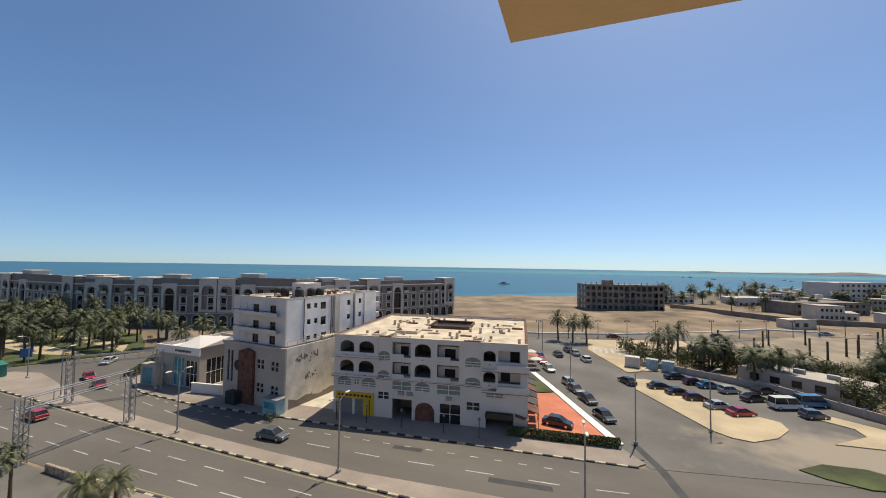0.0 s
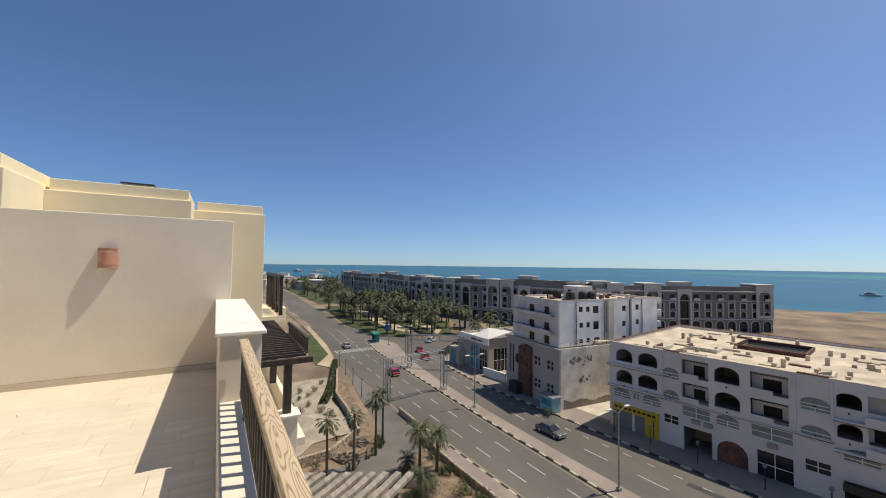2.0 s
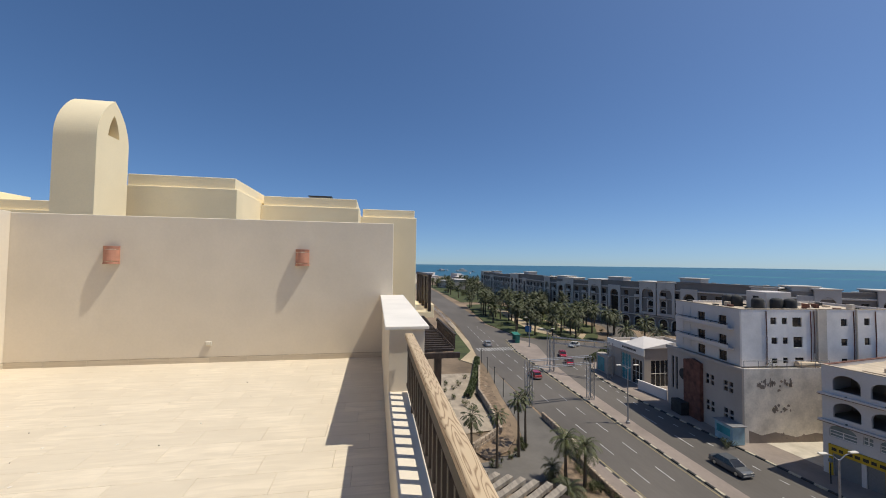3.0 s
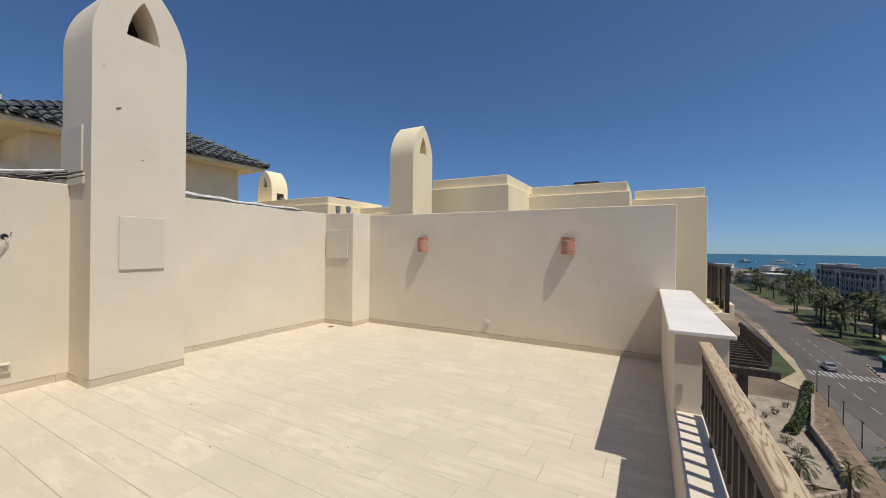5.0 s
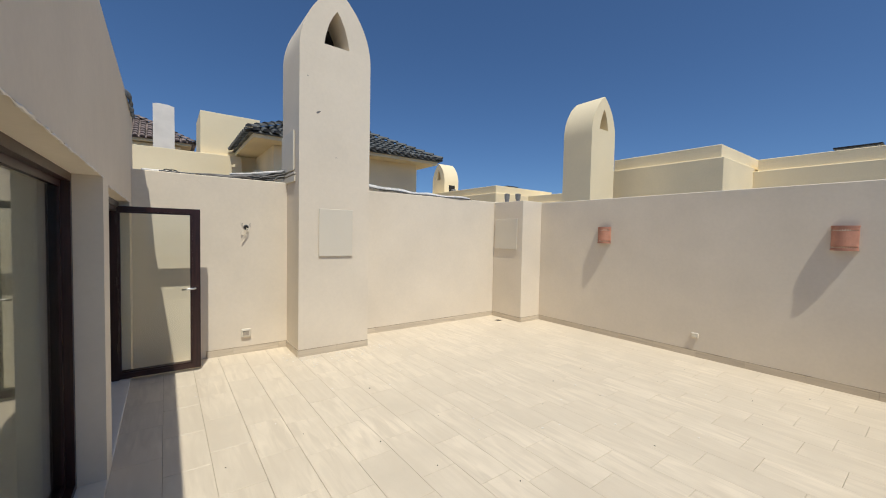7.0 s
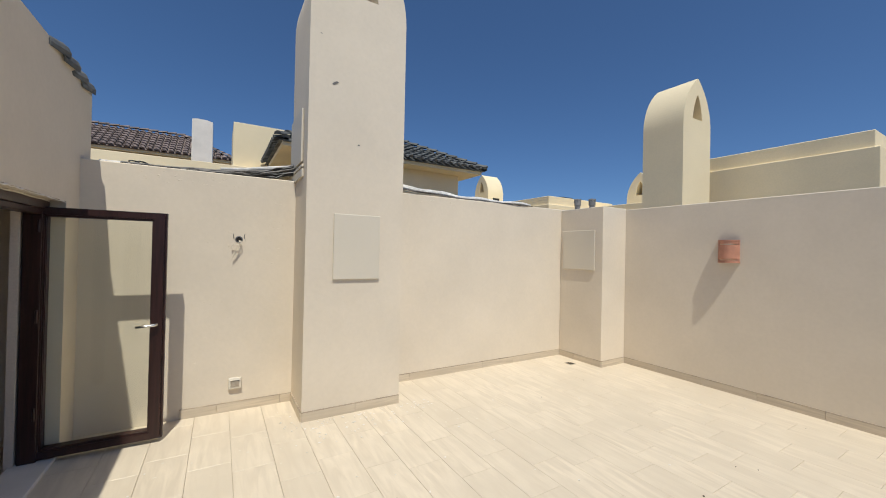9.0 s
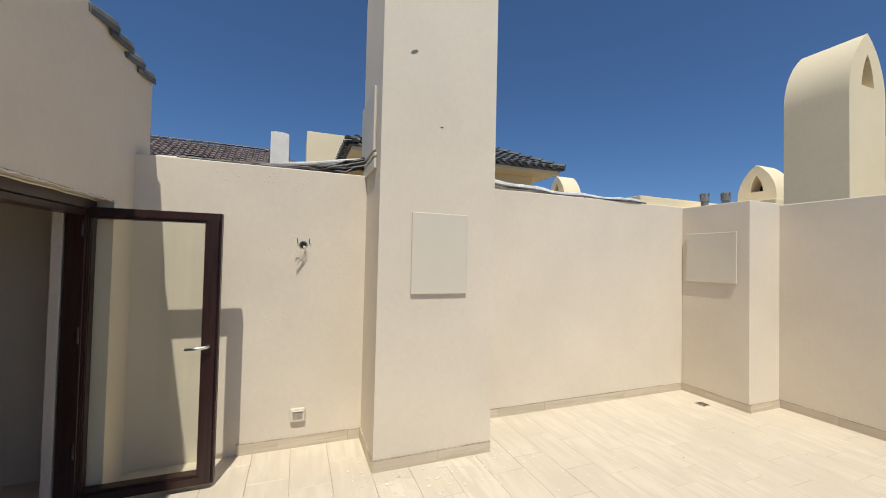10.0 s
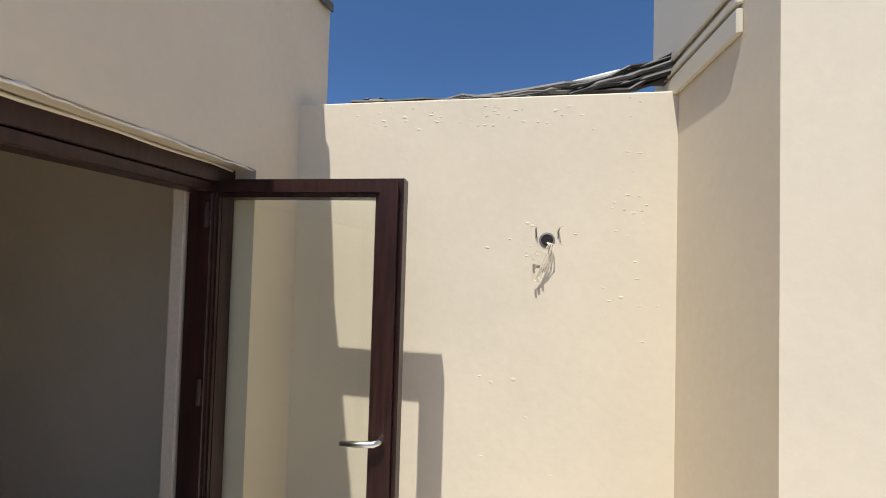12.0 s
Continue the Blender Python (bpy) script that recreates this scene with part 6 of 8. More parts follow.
        for i in range(int(L / 3)):
            x = random.uniform(1, L - 1)
            part("roof_unit", box(x - 0.6, x + 0.6, 3, 4.2, H - 0.6, H + random.uniform(0.2, 0.9), 0.05), random.choice((GALV, HOTELT, HOTELW)), h)
        part("porch", box(L / 2 - 4, L / 2 + 4, -6, -0.55, 3.9, 4.5, 0.05), HOTELT, h) if k == 5 else None
        if k == 5:
            for s in (-3.6, 3.6):
                part("porch_column", lathe([(0.4, 0), (0.32, 0.4), (0.3, 3.5), (0.42, 3.9)], 10, m=Matrix.Translation((L / 2 + s, -5.6, 0))), HOTELT, h)
            part("porch_gable", prism([(L / 2 - 4.2, 4.5), (L / 2 + 4.2, 4.5), (L / 2, 6.6)], 5.6, m=Matrix.Translation((0, -6.1, 0))), WHITEWALL, h)


def unfinished_block():
    h = thing("unfinished_building", "unfinished concrete block with empty window openings", "building", pose(4.5, 231, G, 0, 0, 14))
    W, D, st, n = 43.0, 18.0, 3.6, 4
    rnd = random.Random(3)
    holes = []
    for f in range(n):
        for i in range(14):
            c = 1.6 + i * 3.06
            holes.append(rect(c - 0.9, c + 0.9, f * st + 0.9, f * st + 2.8) if rnd.random() < 0.75 else rect(c - 1.2, c + 1.2, f * st + 0.3, f * st + 3.0))
    part("wall", wall_with(0, W, 0, n * st + 0.3, holes, 0.4), CONCRETE, h)
    sh = [rect(1.2 + i * 3.3, 3.2 + i * 3.3, f * st + 0.8, f * st + 2.9) for f in range(n) for i in range(5)]
    part("end_wall", wall_with(0.405, D, 0, n * st + 0.3, sh, 0.4), CONCRETE, h, m=Matrix(((0, 1, 0, 0), (1, 0, 0, 0), (0, 0, 1, 0), (0, 0, 0, 1))))
    part("end_wall", box(W - 0.4, W, 0.405, D, 0, n * st), CONCRETE, h)
    part("core", box(5, W - 3, 4, D - 0.4, 0, n * st - 0.5), CONCRETE, h)
    for f in range(1, n + 1):
        part("floor_slab", box(0.41, W - 0.41, 0.41, D, f * st - 0.25, f * st), CONCRETE, h)
    for i in range(15):
        part("column_stub", box(i * 3.05 + 0.05, i * 3.05 + 0.4, 0.0, 0.4, n * st + 0.3, n * st + rnd.uniform(0.7, 1.6)), CONCRETE, h)
    part("roof_room", box(12, 17, 5, 10, n * st, n * st + 2.6), CONCRETE, h)


# ---- plants ----
def palm_parts(seed, fronds=34, reach=2.6, fan=False):
    """Meshes of a trunk of unit height 1 m steps and a crown of arching, feathered fronds round the origin."""
    rnd = random.Random(seed)
    bm = bmesh.new()
    for f in range(fronds):
        a = f * 2.399 + rnd.uniform(-0.2, 0.2)
        tilt = 1.25 - 2.0 * (f / fronds) + rnd.uniform(-0.12, 0.12)
        ln = reach * rnd.uniform(0.85, 1.1)
        n = 9
        pos, d = Vector((0, 0, 0)), Vector((math.cos(tilt), 0, math.sin(tilt)))
        pts = []
        for k in range(n + 1):
            pts.append(pos.copy())
            pos = pos + d * (ln / n)
            d = (d + Vector((0, 0, -0.13 - 0.03 * k * (0.4 if fan else 1)))).normalized()
        rot = Matrix.Rotation(a, 3, "Z")
        for k in range(1, n):
            p, q = pts[k], pts[k + 1]
            along_d = (q - p).normalized()
            for s in (-1, 1):
                for j in range(2):
                    o = p.lerp(q, j * 0.5)
                    w = (0.62 * math.sin(math.pi * (0.12 + 0.83 * (k + j * 0.5) / n)) + 0.1) * reach / 2.6
                    if fan:
                        w *= 1.1 if k > n // 2 else 0.15
                    tip = o + along_d * w * 0.75 + Vector((0, s * w * 0.75, -0.28 * w + rnd.uniform(-0.08, 0.05)))
                    e = along_d * 0.055
                    vs = [bm.verts.new(rot @ v) for v in (o - e, o + e, tip)]
                    bm.faces.new(vs)
        vs = [[bm.verts.new(rot @ (p + Vector((0, s * 0.02, 0)))) for s in (-1, 1)] for p in pts]
        for u, v in zip(vs, vs[1:]):
            bm.faces.new((u[0], u[1], v[1], v[0]))
    me = bpy.data.meshes.new("crown")
    bm.to_mesh(me)
    bm.free()
    me.materials.append(LEAF)
    tk = bmesh.new()
    rings = []
    z = 0.0
    while z < 1.0:
        r = 0.30 - 0.10 * min(1, z * 1.6)
        rings += [(r * 1.08, z), (r * 0.95, z + 0.03)]
        z += 0.05
    rings.append((0.26, 1.0))
    tk = lathe(rings, 9)
    tm = bpy.data.meshes.new("trunk")
    tk.to_mesh(tm)
    tk.free()
    tm.materials.append(TRUNK)
    return me, tm


def palm(kit, x, y, h, spread, rnd, z=G + 0.1, thin=1.0, label="date palm with a ringed trunk and feathery crown"):
    t = thing("palm_tree", label, "palm", pose(x, y, z, 0, 0, rnd.uniform(0, 360)), "palms")
    lean = (rnd.uniform(-3, 3), rnd.uniform(-3, 3))
    m = pose(0, 0, 0, *lean, 0)
    part("trunk", kit[1], None, t, m=m @ Matrix.Diagonal((thin, thin, h, 1)))
    part("crown", kit[0], None, t, m=m @ Matrix.Translation((0, 0, h - 0.05)) @ Matrix.Diagonal((spread, spread, spread, 1)))


def shrub_mesh(seed, n=420):
    """Clumps of small leaves about an uneven rounded form of about 1 m radius."""
    rnd = random.Random(seed)
    bm = bmesh.new()
    lobes = [(Vector((rnd.uniform(-0.55, 0.55), rnd.uniform(-0.55, 0.55), rnd.uniform(0.3, 0.9))), rnd.uniform(0.3, 0.55)) for _ in range(7)]
    for i in range(n):
        c, r = lobes[i % 7]
        d = Vector((rnd.gauss(0, 1), rnd.gauss(0, 1), rnd.gauss(0, 1))).normalized()
        p = c + d * r * rnd.uniform(0.75, 1.05)
        u = d.orthogonal().normalized() * 0.09
        w = (d.cross(u).normalized() + d * rnd.uniform(-0.5, 0.6)) * 0.11
        u.rotate(Matrix.Rotation(rnd.uniform(0, 6), 3, d))
        bm.faces.new([bm.verts.new(q) for q in (p - u, p + w * 0.3, p + u + w, p - u * 0.3 + w)])
    me = bpy.data.meshes.new("foliage")
    bm.to_mesh(me)
    bm.free()
    me.materials.append(LEAF2)
    return me


def shore_spot(rnd):
    """A spot on the flats inland of the bay's shore."""
    y = rnd.uniform(255, 470)
    return rnd.uniform(50 if y < 345 else y * 0.72 - 190, 330), y


def plants():
    rnd = random.Random(8)
    kits = [palm_parts(1), palm_parts(2, 30, 2.8), palm_parts(3, 38, 2.4)]
    fan = palm_parts(4, 30, 1.5, True)
    # park
    n = 0
    while n < 74:
        x, y = rnd.uniform(-215, -108), rnd.uniform(46, 84)
        if abs(y - 61) < 2.5 or (x > -116 and y < 55) or (x < -185 and y > 74):
            continue
        palm(kits[n % 3], x, y, rnd.uniform(5.5, 9.5), rnd.uniform(1.2, 1.6), rnd)
        n += 1
    for k in range(84):
        palm(kits[k % 3], rnd.uniform(-420, -222), rnd.uniform(53, 140), rnd.uniform(5, 9), rnd.uniform(1.3, 1.7), rnd)
    for x, y, h in ((-82, 67.5, 5.0), (-96, 70, 6), (-90, 75, 6), (-84, 80, 5), (-99, 78, 7)):
        palm(kits[1], x, y, h, 1.3, rnd)
    # below the block
    for x, y, h, s in ((-43.1, 11.5, 6.4, 0.72), (-43.6, 14.7, 6.2, 0.62), (-45.6, 18.2, 7.0, 0.70), (-48.3, 20.2, 6.6, 0.70)):
        palm(fan, x, y, h, s * 1.5, rnd, thin=0.62, label="slender fan palm beside the drive")
    for x, y, h, s in ((-39.2, 21.1, 4.9, 0.86), (-38.4, 22.9, 4.3, 0.82), (-40.4, 20.2, 1.3, 0.62), (-35.2, 19.2, 2.0, 0.8)):
        palm(kits[0], x, y, h, s, rnd, thin=0.7, label="young palm below the block")
    # seaside
    for x, y, h in ((-5.6, 131, 7.6), (-1.1, 128.5, 7.0), (3.2, 130.5, 7.2), (21, 118, 5.5), (24.2, 121, 6.0), (27.5, 126, 6.6), (28.5, 106, 6.0), (31, 109, 5.2), (35.6, 98, 6.0), (40, 99, 6.2), (38, 102, 5.4), (70.7, 121, 6.5), (74, 126, 6.0), (46, 104, 4.5), (62, 96, 5.5)):
        palm(kits[int(h * 10) % 3], x, y, h, 1.45, rnd)
    for k in range(84):
        palm(kits[k % 3], *shore_spot(rnd), rnd.uniform(6, 11), rnd.uniform(1.6, 2.3), rnd)
    # shrubs
    sm = [shrub_mesh(5), shrub_mesh(6)]

    def shrub(x, y, w, hgt, label="dense green shrub beside the boundary wall"):
        t = thing("shrub", label, "shrub", pose(x, y, G + 0.1, 0, 0, rnd.uniform(0, 360)), "shrubs")
        part("foliage", sm[rnd.randrange(2)], None, t, m=Matrix.Diagonal((w, w, hgt, 1)))
        part("stem", lathe([(0.08, 0), (0.05, hgt * 0.7)], 6), TRUNK, t)
    for x, y, w, hh in ((14.5, 107, 2.6, 3.2), (17.5, 108, 2.4, 3.0), (20, 111, 2.6, 3.4), (24, 110, 2.4, 3.0), (29, 111, 3.0, 4.6), (33, 112, 3.2, 4.8), (36, 109, 2.4, 3.2), (44, 110, 2.8, 3.2), (49, 107, 2.6, 3.0), (53, 108, 2.4, 2.8), (46.5, 88, 3.2, 3.4), (49, 85, 3.0, 3.2), (52, 83, 2.6, 2.6), (57, 90, 2.4, 2.2), (62, 120, 2.0, 2.0), (41, 112, 2.2, 2.6)):
        shrub(x, y, w, hh)
    for x, y, hh, w in ((31, 111, 5.6, 2.6), (34.5, 112.5, 5.2, 2.5), (47.5, 89.5, 4.6, 2.8), (51.5, 86.5, 4.4, 2.6), (27, 113.5, 5.0, 2.4), (58, 104, 4.6, 2.6), (66, 98, 4.4, 2.6), (56, 94, 5.4, 2.8), (61, 92, 5.0, 2.6), (70, 94, 5.2, 2.8), (76, 92, 5.6, 3.0), (39, 113, 5.0, 2.4), (44, 108, 5.2, 2.6), (50, 104, 5.4, 2.6), (54, 100, 5.0, 2.6), (72, 102, 5.4, 2.8), (82, 97, 5.6, 3.0)):
        t = thing("tree", "bushy green tree behind the boundary wall", "tree", pose(x, y, G + 0.1, 0, 0, rnd.uniform(0, 360)), "trees")
        part("trunk", lathe([(0.22, 0), (0.16, hh * 0.4), (0.1, hh * 0.6)], 8), TRUNK, t)
        for j in range(5):
            a = j * 1.257 + rnd.uniform(-0.3, 0.3)
            tip = Vector((math.cos(a) * w * 0.55, math.sin(a) * w * 0.55, hh * rnd.uniform(0.62, 0.85)))
            part("limb", tube([(0, 0, hh * 0.4), tip * 0.6 + Vector((0, 0, hh * 0.22)), tip], [0.09, 0.06, 0.03], 5), TRUNK, t)
            part("foliage", sm[j % 2], None, t, m=Matrix.Translation(tip - Vector((0, 0, w * 0.35))) @ Matrix.Rotation(a, 4, "Z") @ Matrix.Diagonal((w * 0.62, w * 0.62, w * 0.62, 1)))
    for k in range(74):
        t = rnd.random()
        shrub(14 + 76 * t + rnd.uniform(-3, 3), 111 - 20 * t + rnd.uniform(-1, 13), rnd.uniform(1.6, 3.2), rnd.uniform(1.6, 4.0))
    for k in range(9):
        t = rnd.random()
        palm(kits[k % 3], 18 + 70 * t, 111 - 17 * t + rnd.uniform(0, 12), rnd.uniform(4.5, 7.5), rnd.uniform(1.2, 1.6), rnd)
    verts, faces = [], []
    for k in range(230):
        if k < 170:
            y = rnd.uniform(270, 560)
            x = rnd.uniform(max(85, y * 1.0 - 315), 430)
        else:
            x, y = rnd.uniform(-420, -225), rnd.uniform(54, 140)
        w, hh = rnd.uniform(2, 5), rnd.uniform(2, 4.5)
        m = Matrix.Translation((x, y, G + 0.1)) @ Matrix.Rotation(rnd.uniform(0, 6), 4, "Z") @ Matrix.Diagonal((w, w, hh, 1))
        src, n0 = sm[k % 2], len(verts)
        verts += [m @ v.co for v in src.vertices]
        faces += [[n0 + q for q in f.vertices] for f in src.polygons]
    far = bpy.data.meshes.new("far_scrub")
    far.from_pydata(verts, [], faces)
    far.materials.append(LEAF2)
    tagged(new("far_scrub", far), "dusty far-off shrubs among the houses", "shrubs", kind="stuff")
    for k in range(34):
        shrub(rnd.uniform(-200, -112), rnd.uniform(47, 80), rnd.uniform(0.8, 1.6), rnd.uniform(0.6, 1.3), "low green shrub in the park")
    for x, y, w in ((-73, 16.5, 0.9), (-71, 15.2, 0.7), (-77, 19, 0.8), (-66, 14, 0.8), (-64, 12.5, 0.8), (-52, 15, 0.6), (-46, 11, 0.7), (-43.5, 46.6, 1.1), (-36, 21, 1.2), (-33.5, 23, 1.1), (-34.5, 18, 1.2), (-31, 24, 0.9), (-29.5, 21, 1.2), (-27, 23.5, 1.0), (-32, 16, 1.3), (-86, 52.5, 0.9), (-88, 55, 1.2), (-90, 61, 1.4), (-93, 64, 1.4)):
        shrub(x, y, w, w * 0.95, "small green shrub in dry soil")
    for k in range(30):
        u = rnd.random()
        shrub(-50 + 6.5 * u + rnd.uniform(-0.5, 0.5), 20.2 - 6.5 * u * u + rnd.uniform(-0.6, 0.6), rnd.uniform(0.25, 0.5), rnd.uniform(0.25, 0.5), "low dry shrub in the planting bed")
    for k in range(16):
        shrub(rnd.uniform(-42, -30), rnd.uniform(23.2, 25.0), rnd.uniform(0.5, 0.9), rnd.uniform(0.5, 0.9), "green shrub beside the drive")
    for x, y, w in ((-73.5, 14.0, 0.8), (-69.8, 13.2, 0.7), (-67.5, 12.0, 0.6), (-63.0, 15.5, 0.9), (-60.5, 16.3, 0.9)):
        shrub(x, y, w, w, "round clipped shrub in the sandy court")
    # clipped hedges, leaf by leaf
    for pts, w, hgt, label in (([(-91, 25.2), (-84, 23.2), (-76, 20.6), (-70, 18.4), (-66, 16.6)], 0.6, 1.1, "clipped green hedge beside the drive"), ([(-9.0, 55.2), (-2, 55.9), (5.8, 56.8)], 0.6, 1.1, "clipped green hedge round the forecourt"),
                               ([(-87, 53.5), (-93, 61), (-98, 66)], 1.6, 0.8, "low clipped hedge beside the road")):
        t = thing("hedge", label, "hedge")
        bm = bmesh.new()
        for x, y, a in along(pts, 0.018):
            for j in range(5):
                ang = rnd.uniform(-0.3, math.pi + 0.3)
                off = math.cos(ang) * w * rnd.uniform(0.85, 1.08)
                zz = max(0.05, math.sin(ang) ** 0.5 * hgt * rnd.uniform(0.9, 1.06)) if math.sin(ang) > 0 else rnd.uniform(0.05, hgt * 0.8)
                p = Vector((x - math.sin(a) * off, y + math.cos(a) * off, G + 0.1 + zz))
                u, v = (Vector((rnd.gauss(0, 1), rnd.gauss(0, 1), rnd.gauss(0, 1))).normalized() * 0.16 for _ in range(2))
                bm.faces.new([bm.verts.new(q) for q in (p - u, p + v, p + u, p - v)])
        tagged(part("leaves", bm, HEDGE, t), kind="stuff")
        for x, y, a in along(pts, 2.5):
            part("stem", box(x - 0.12, x + 0.12, y - 0.12, y + 0.12, G, G + hgt * 0.85), TRUNK, t)


# ---- vehicles ----
CAR = {}


def car_meshes(kind):
    if kind in CAR:
        return CAR[kind]
    L, W, H = {"saloon": (4.4, 1.72, 1.42), "hatch": (3.9, 1.68, 1.46), "van": (5.0, 1.85, 2.1)}[kind]
    hl = L / 2
    low = [(-hl, 0.35), (-hl + 0.05, 0.2), (hl - 0.1, 0.2), (hl, 0.38), (hl - 0.02, 0.62), (hl - 0.35, 0.76), (hl - 1.15, 0.88), (-hl + 0.75 if kind == "saloon" else -hl + 0.12, 0.93), (-hl + 0.06, 0.86)]
    if kind == "van":
        low = [(-hl, 0.4), (-hl + 0.05, 0.25), (hl - 0.1, 0.25), (hl, 0.45), (hl - 0.04, 0.85), (hl - 0.5, 1.05), (-hl + 0.03, 1.08)]
    body = prism(low, W, m=Matrix.Translation((0, -W / 2, 0)))
    bmesh.ops.bevel(body, geom=[e for e in body.edges if abs(e.verts[0].co.y - e.verts[1].co.y) < 0.01], offset=0.09, segments=2, affect="EDGES")
    a0, a1, r0, r1 = {"saloon": (hl - 1.05, -hl + 0.55, hl - 1.85, -hl + 1.15), "hatch": (hl - 0.95, -hl + 0.12, hl - 1.7, -hl + 0.5), "van": (hl - 0.45, -hl + 0.06, hl - 1.2, -hl + 0.15)}[kind]
    zb = 0.90 if kind != "van" else 1.06
    gl = bmesh.new()
    lo = [gl.verts.new(p) for p in ((a0, -W / 2 + 0.07, zb - 0.03), (a0, W / 2 - 0.07, zb - 0.03), (a1, W / 2 - 0.07, zb - 0.03), (a1, -W / 2 + 0.07, zb - 0.03))]
    up = [gl.verts.new(p) for p in ((r0, -W / 2 + 0.22, H - 0.06), (r0, W / 2 - 0.22, H - 0.06), (r1, W / 2 - 0.22, H - 0.06), (r1, -W / 2 + 0.22, H - 0.06))]
    for i in range(4):
        gl.faces.new((lo[i], lo[(i + 1) % 4], up[(i + 1) % 4], up[i]))
    gl.faces.new(up)
    gl.faces.new(lo[::-1])
    roof = box(r1 - 0.03, r0 + 0.03, -W / 2 + 0.19, W / 2 - 0.19, H - 0.07, H, 0.03, segs=2)
    pillars = []
    for s in (-1, 1):
        for (xa, xb) in ((a0, r0), ((a0 + a1) / 2 + 0.1, (r0 + r1) / 2 + 0.1), (a1, r1)):
            pillars.append(((xa, s * (W / 2 - 0.075), zb - 0.03), (xb, s * (W / 2 - 0.215), H - 0.05)))
    wheel = lathe([(0.2, 0), (0.29, 0.0), (0.31, 0.03), (0.31, 0.16), (0.29, 0.19), (0.2, 0.19)], 16)
    rim = lathe([(0.05, 0.165), (0.19, 0.17), (0.2, 0.196), (0.04, 0.2)], 12)
    out = {}
    for nm, bm, mat in (("body", body, WHITEWALL), ("cabin_glass", gl, DARKGL), ("roof", roof, WHITEWALL), ("wheel", wheel, TYRE), ("rim", rim, STEEL), ("lamp", box(-0.05, 0.03, -0.2, 0.2, -0.07, 0.07, 0.02), WHITEP), ("tail", box(-0.03, 0.05, -0.16, 0.16, -0.08, 0.08, 0.02), REDLIGHT), ("bumper", box(-0.06, 0.04, -W / 2 + 0.05, W / 2 - 0.05, -0.09, 0.09, 0.03), GREY)):
        bm.normal_update()
        me = bpy.data.meshes.new(nm)
        bm.to_mesh(me)
        bm.free()
        me.materials.append(mat)
        out[nm] = me
    for k, ends in enumerate(pillars):
        bm = tube(ends, 0.035, 5)
        me = bpy.data.meshes.new("pillar")
        bm.to_mesh(me)
        bm.free()
        me.materials.append(GREY)
        out["pillar", k] = me
    CAR[kind] = (out, L, W)
    return CAR[kind]


PAINTS = {}


def car(x, y, yaw, colour, rgb, kind="saloon", z=G + 0.04, where="parked beside the street"):
    out, L, W = car_meshes(kind)
    if colour not in PAINTS:
        PAINTS[colour] = material(colour + "_car_paint", (*rgb, 1), 0.25, spots=0.05, size=2, grain=0.0, bump=0)
        PAINTS[colour].node_tree.nodes["Principled BSDF"].inputs["Coat Weight"].default_value = 0.6
    c = thing({"van": "minibus"}.get(kind, "car"), f"{colour} {'minibus' if kind == 'van' else kind + ' car'} {where}", "minibus" if kind == "van" else "car", pose(x, y, z, 0, 0, yaw), "vehicles")
    for nm in ["body", "roof"] + [("pillar", k) for k in range(6)]:
        ob = part(nm if isinstance(nm, str) else "pillar", out[nm], None, c)
        ob.material_slots[0].link = "OBJECT"
        ob.material_slots[0].material = PAINTS[colour]
    part("cabin_glass", out["cabin_glass"], None, c)
    wb = L / 2 - 0.85
    for sx in (-1, 1):
        for sy in (-1, 1):
            w = part("wheel", out["wheel"], None, c, m=pose(sx * wb, sy * (W / 2 - 0.18), 0.31, -90 * sy, 0, 0))
            part("rim", out["rim"], None, w)
        part("headlight", out["lamp"], None, c, m=Matrix.Translation((L / 2 - 0.05, sx * (W / 2 - 0.32), 0.62)))
        part("tail_light", out["tail"], None, c, m=Matrix.Translation((-L / 2 + 0.02, sx * (W / 2 - 0.25), 0.72)))
        part("bumper", out["bumper"], None, c, m=Matrix.Translation((sx * (L / 2 - 0.02), 0, 0.36)))


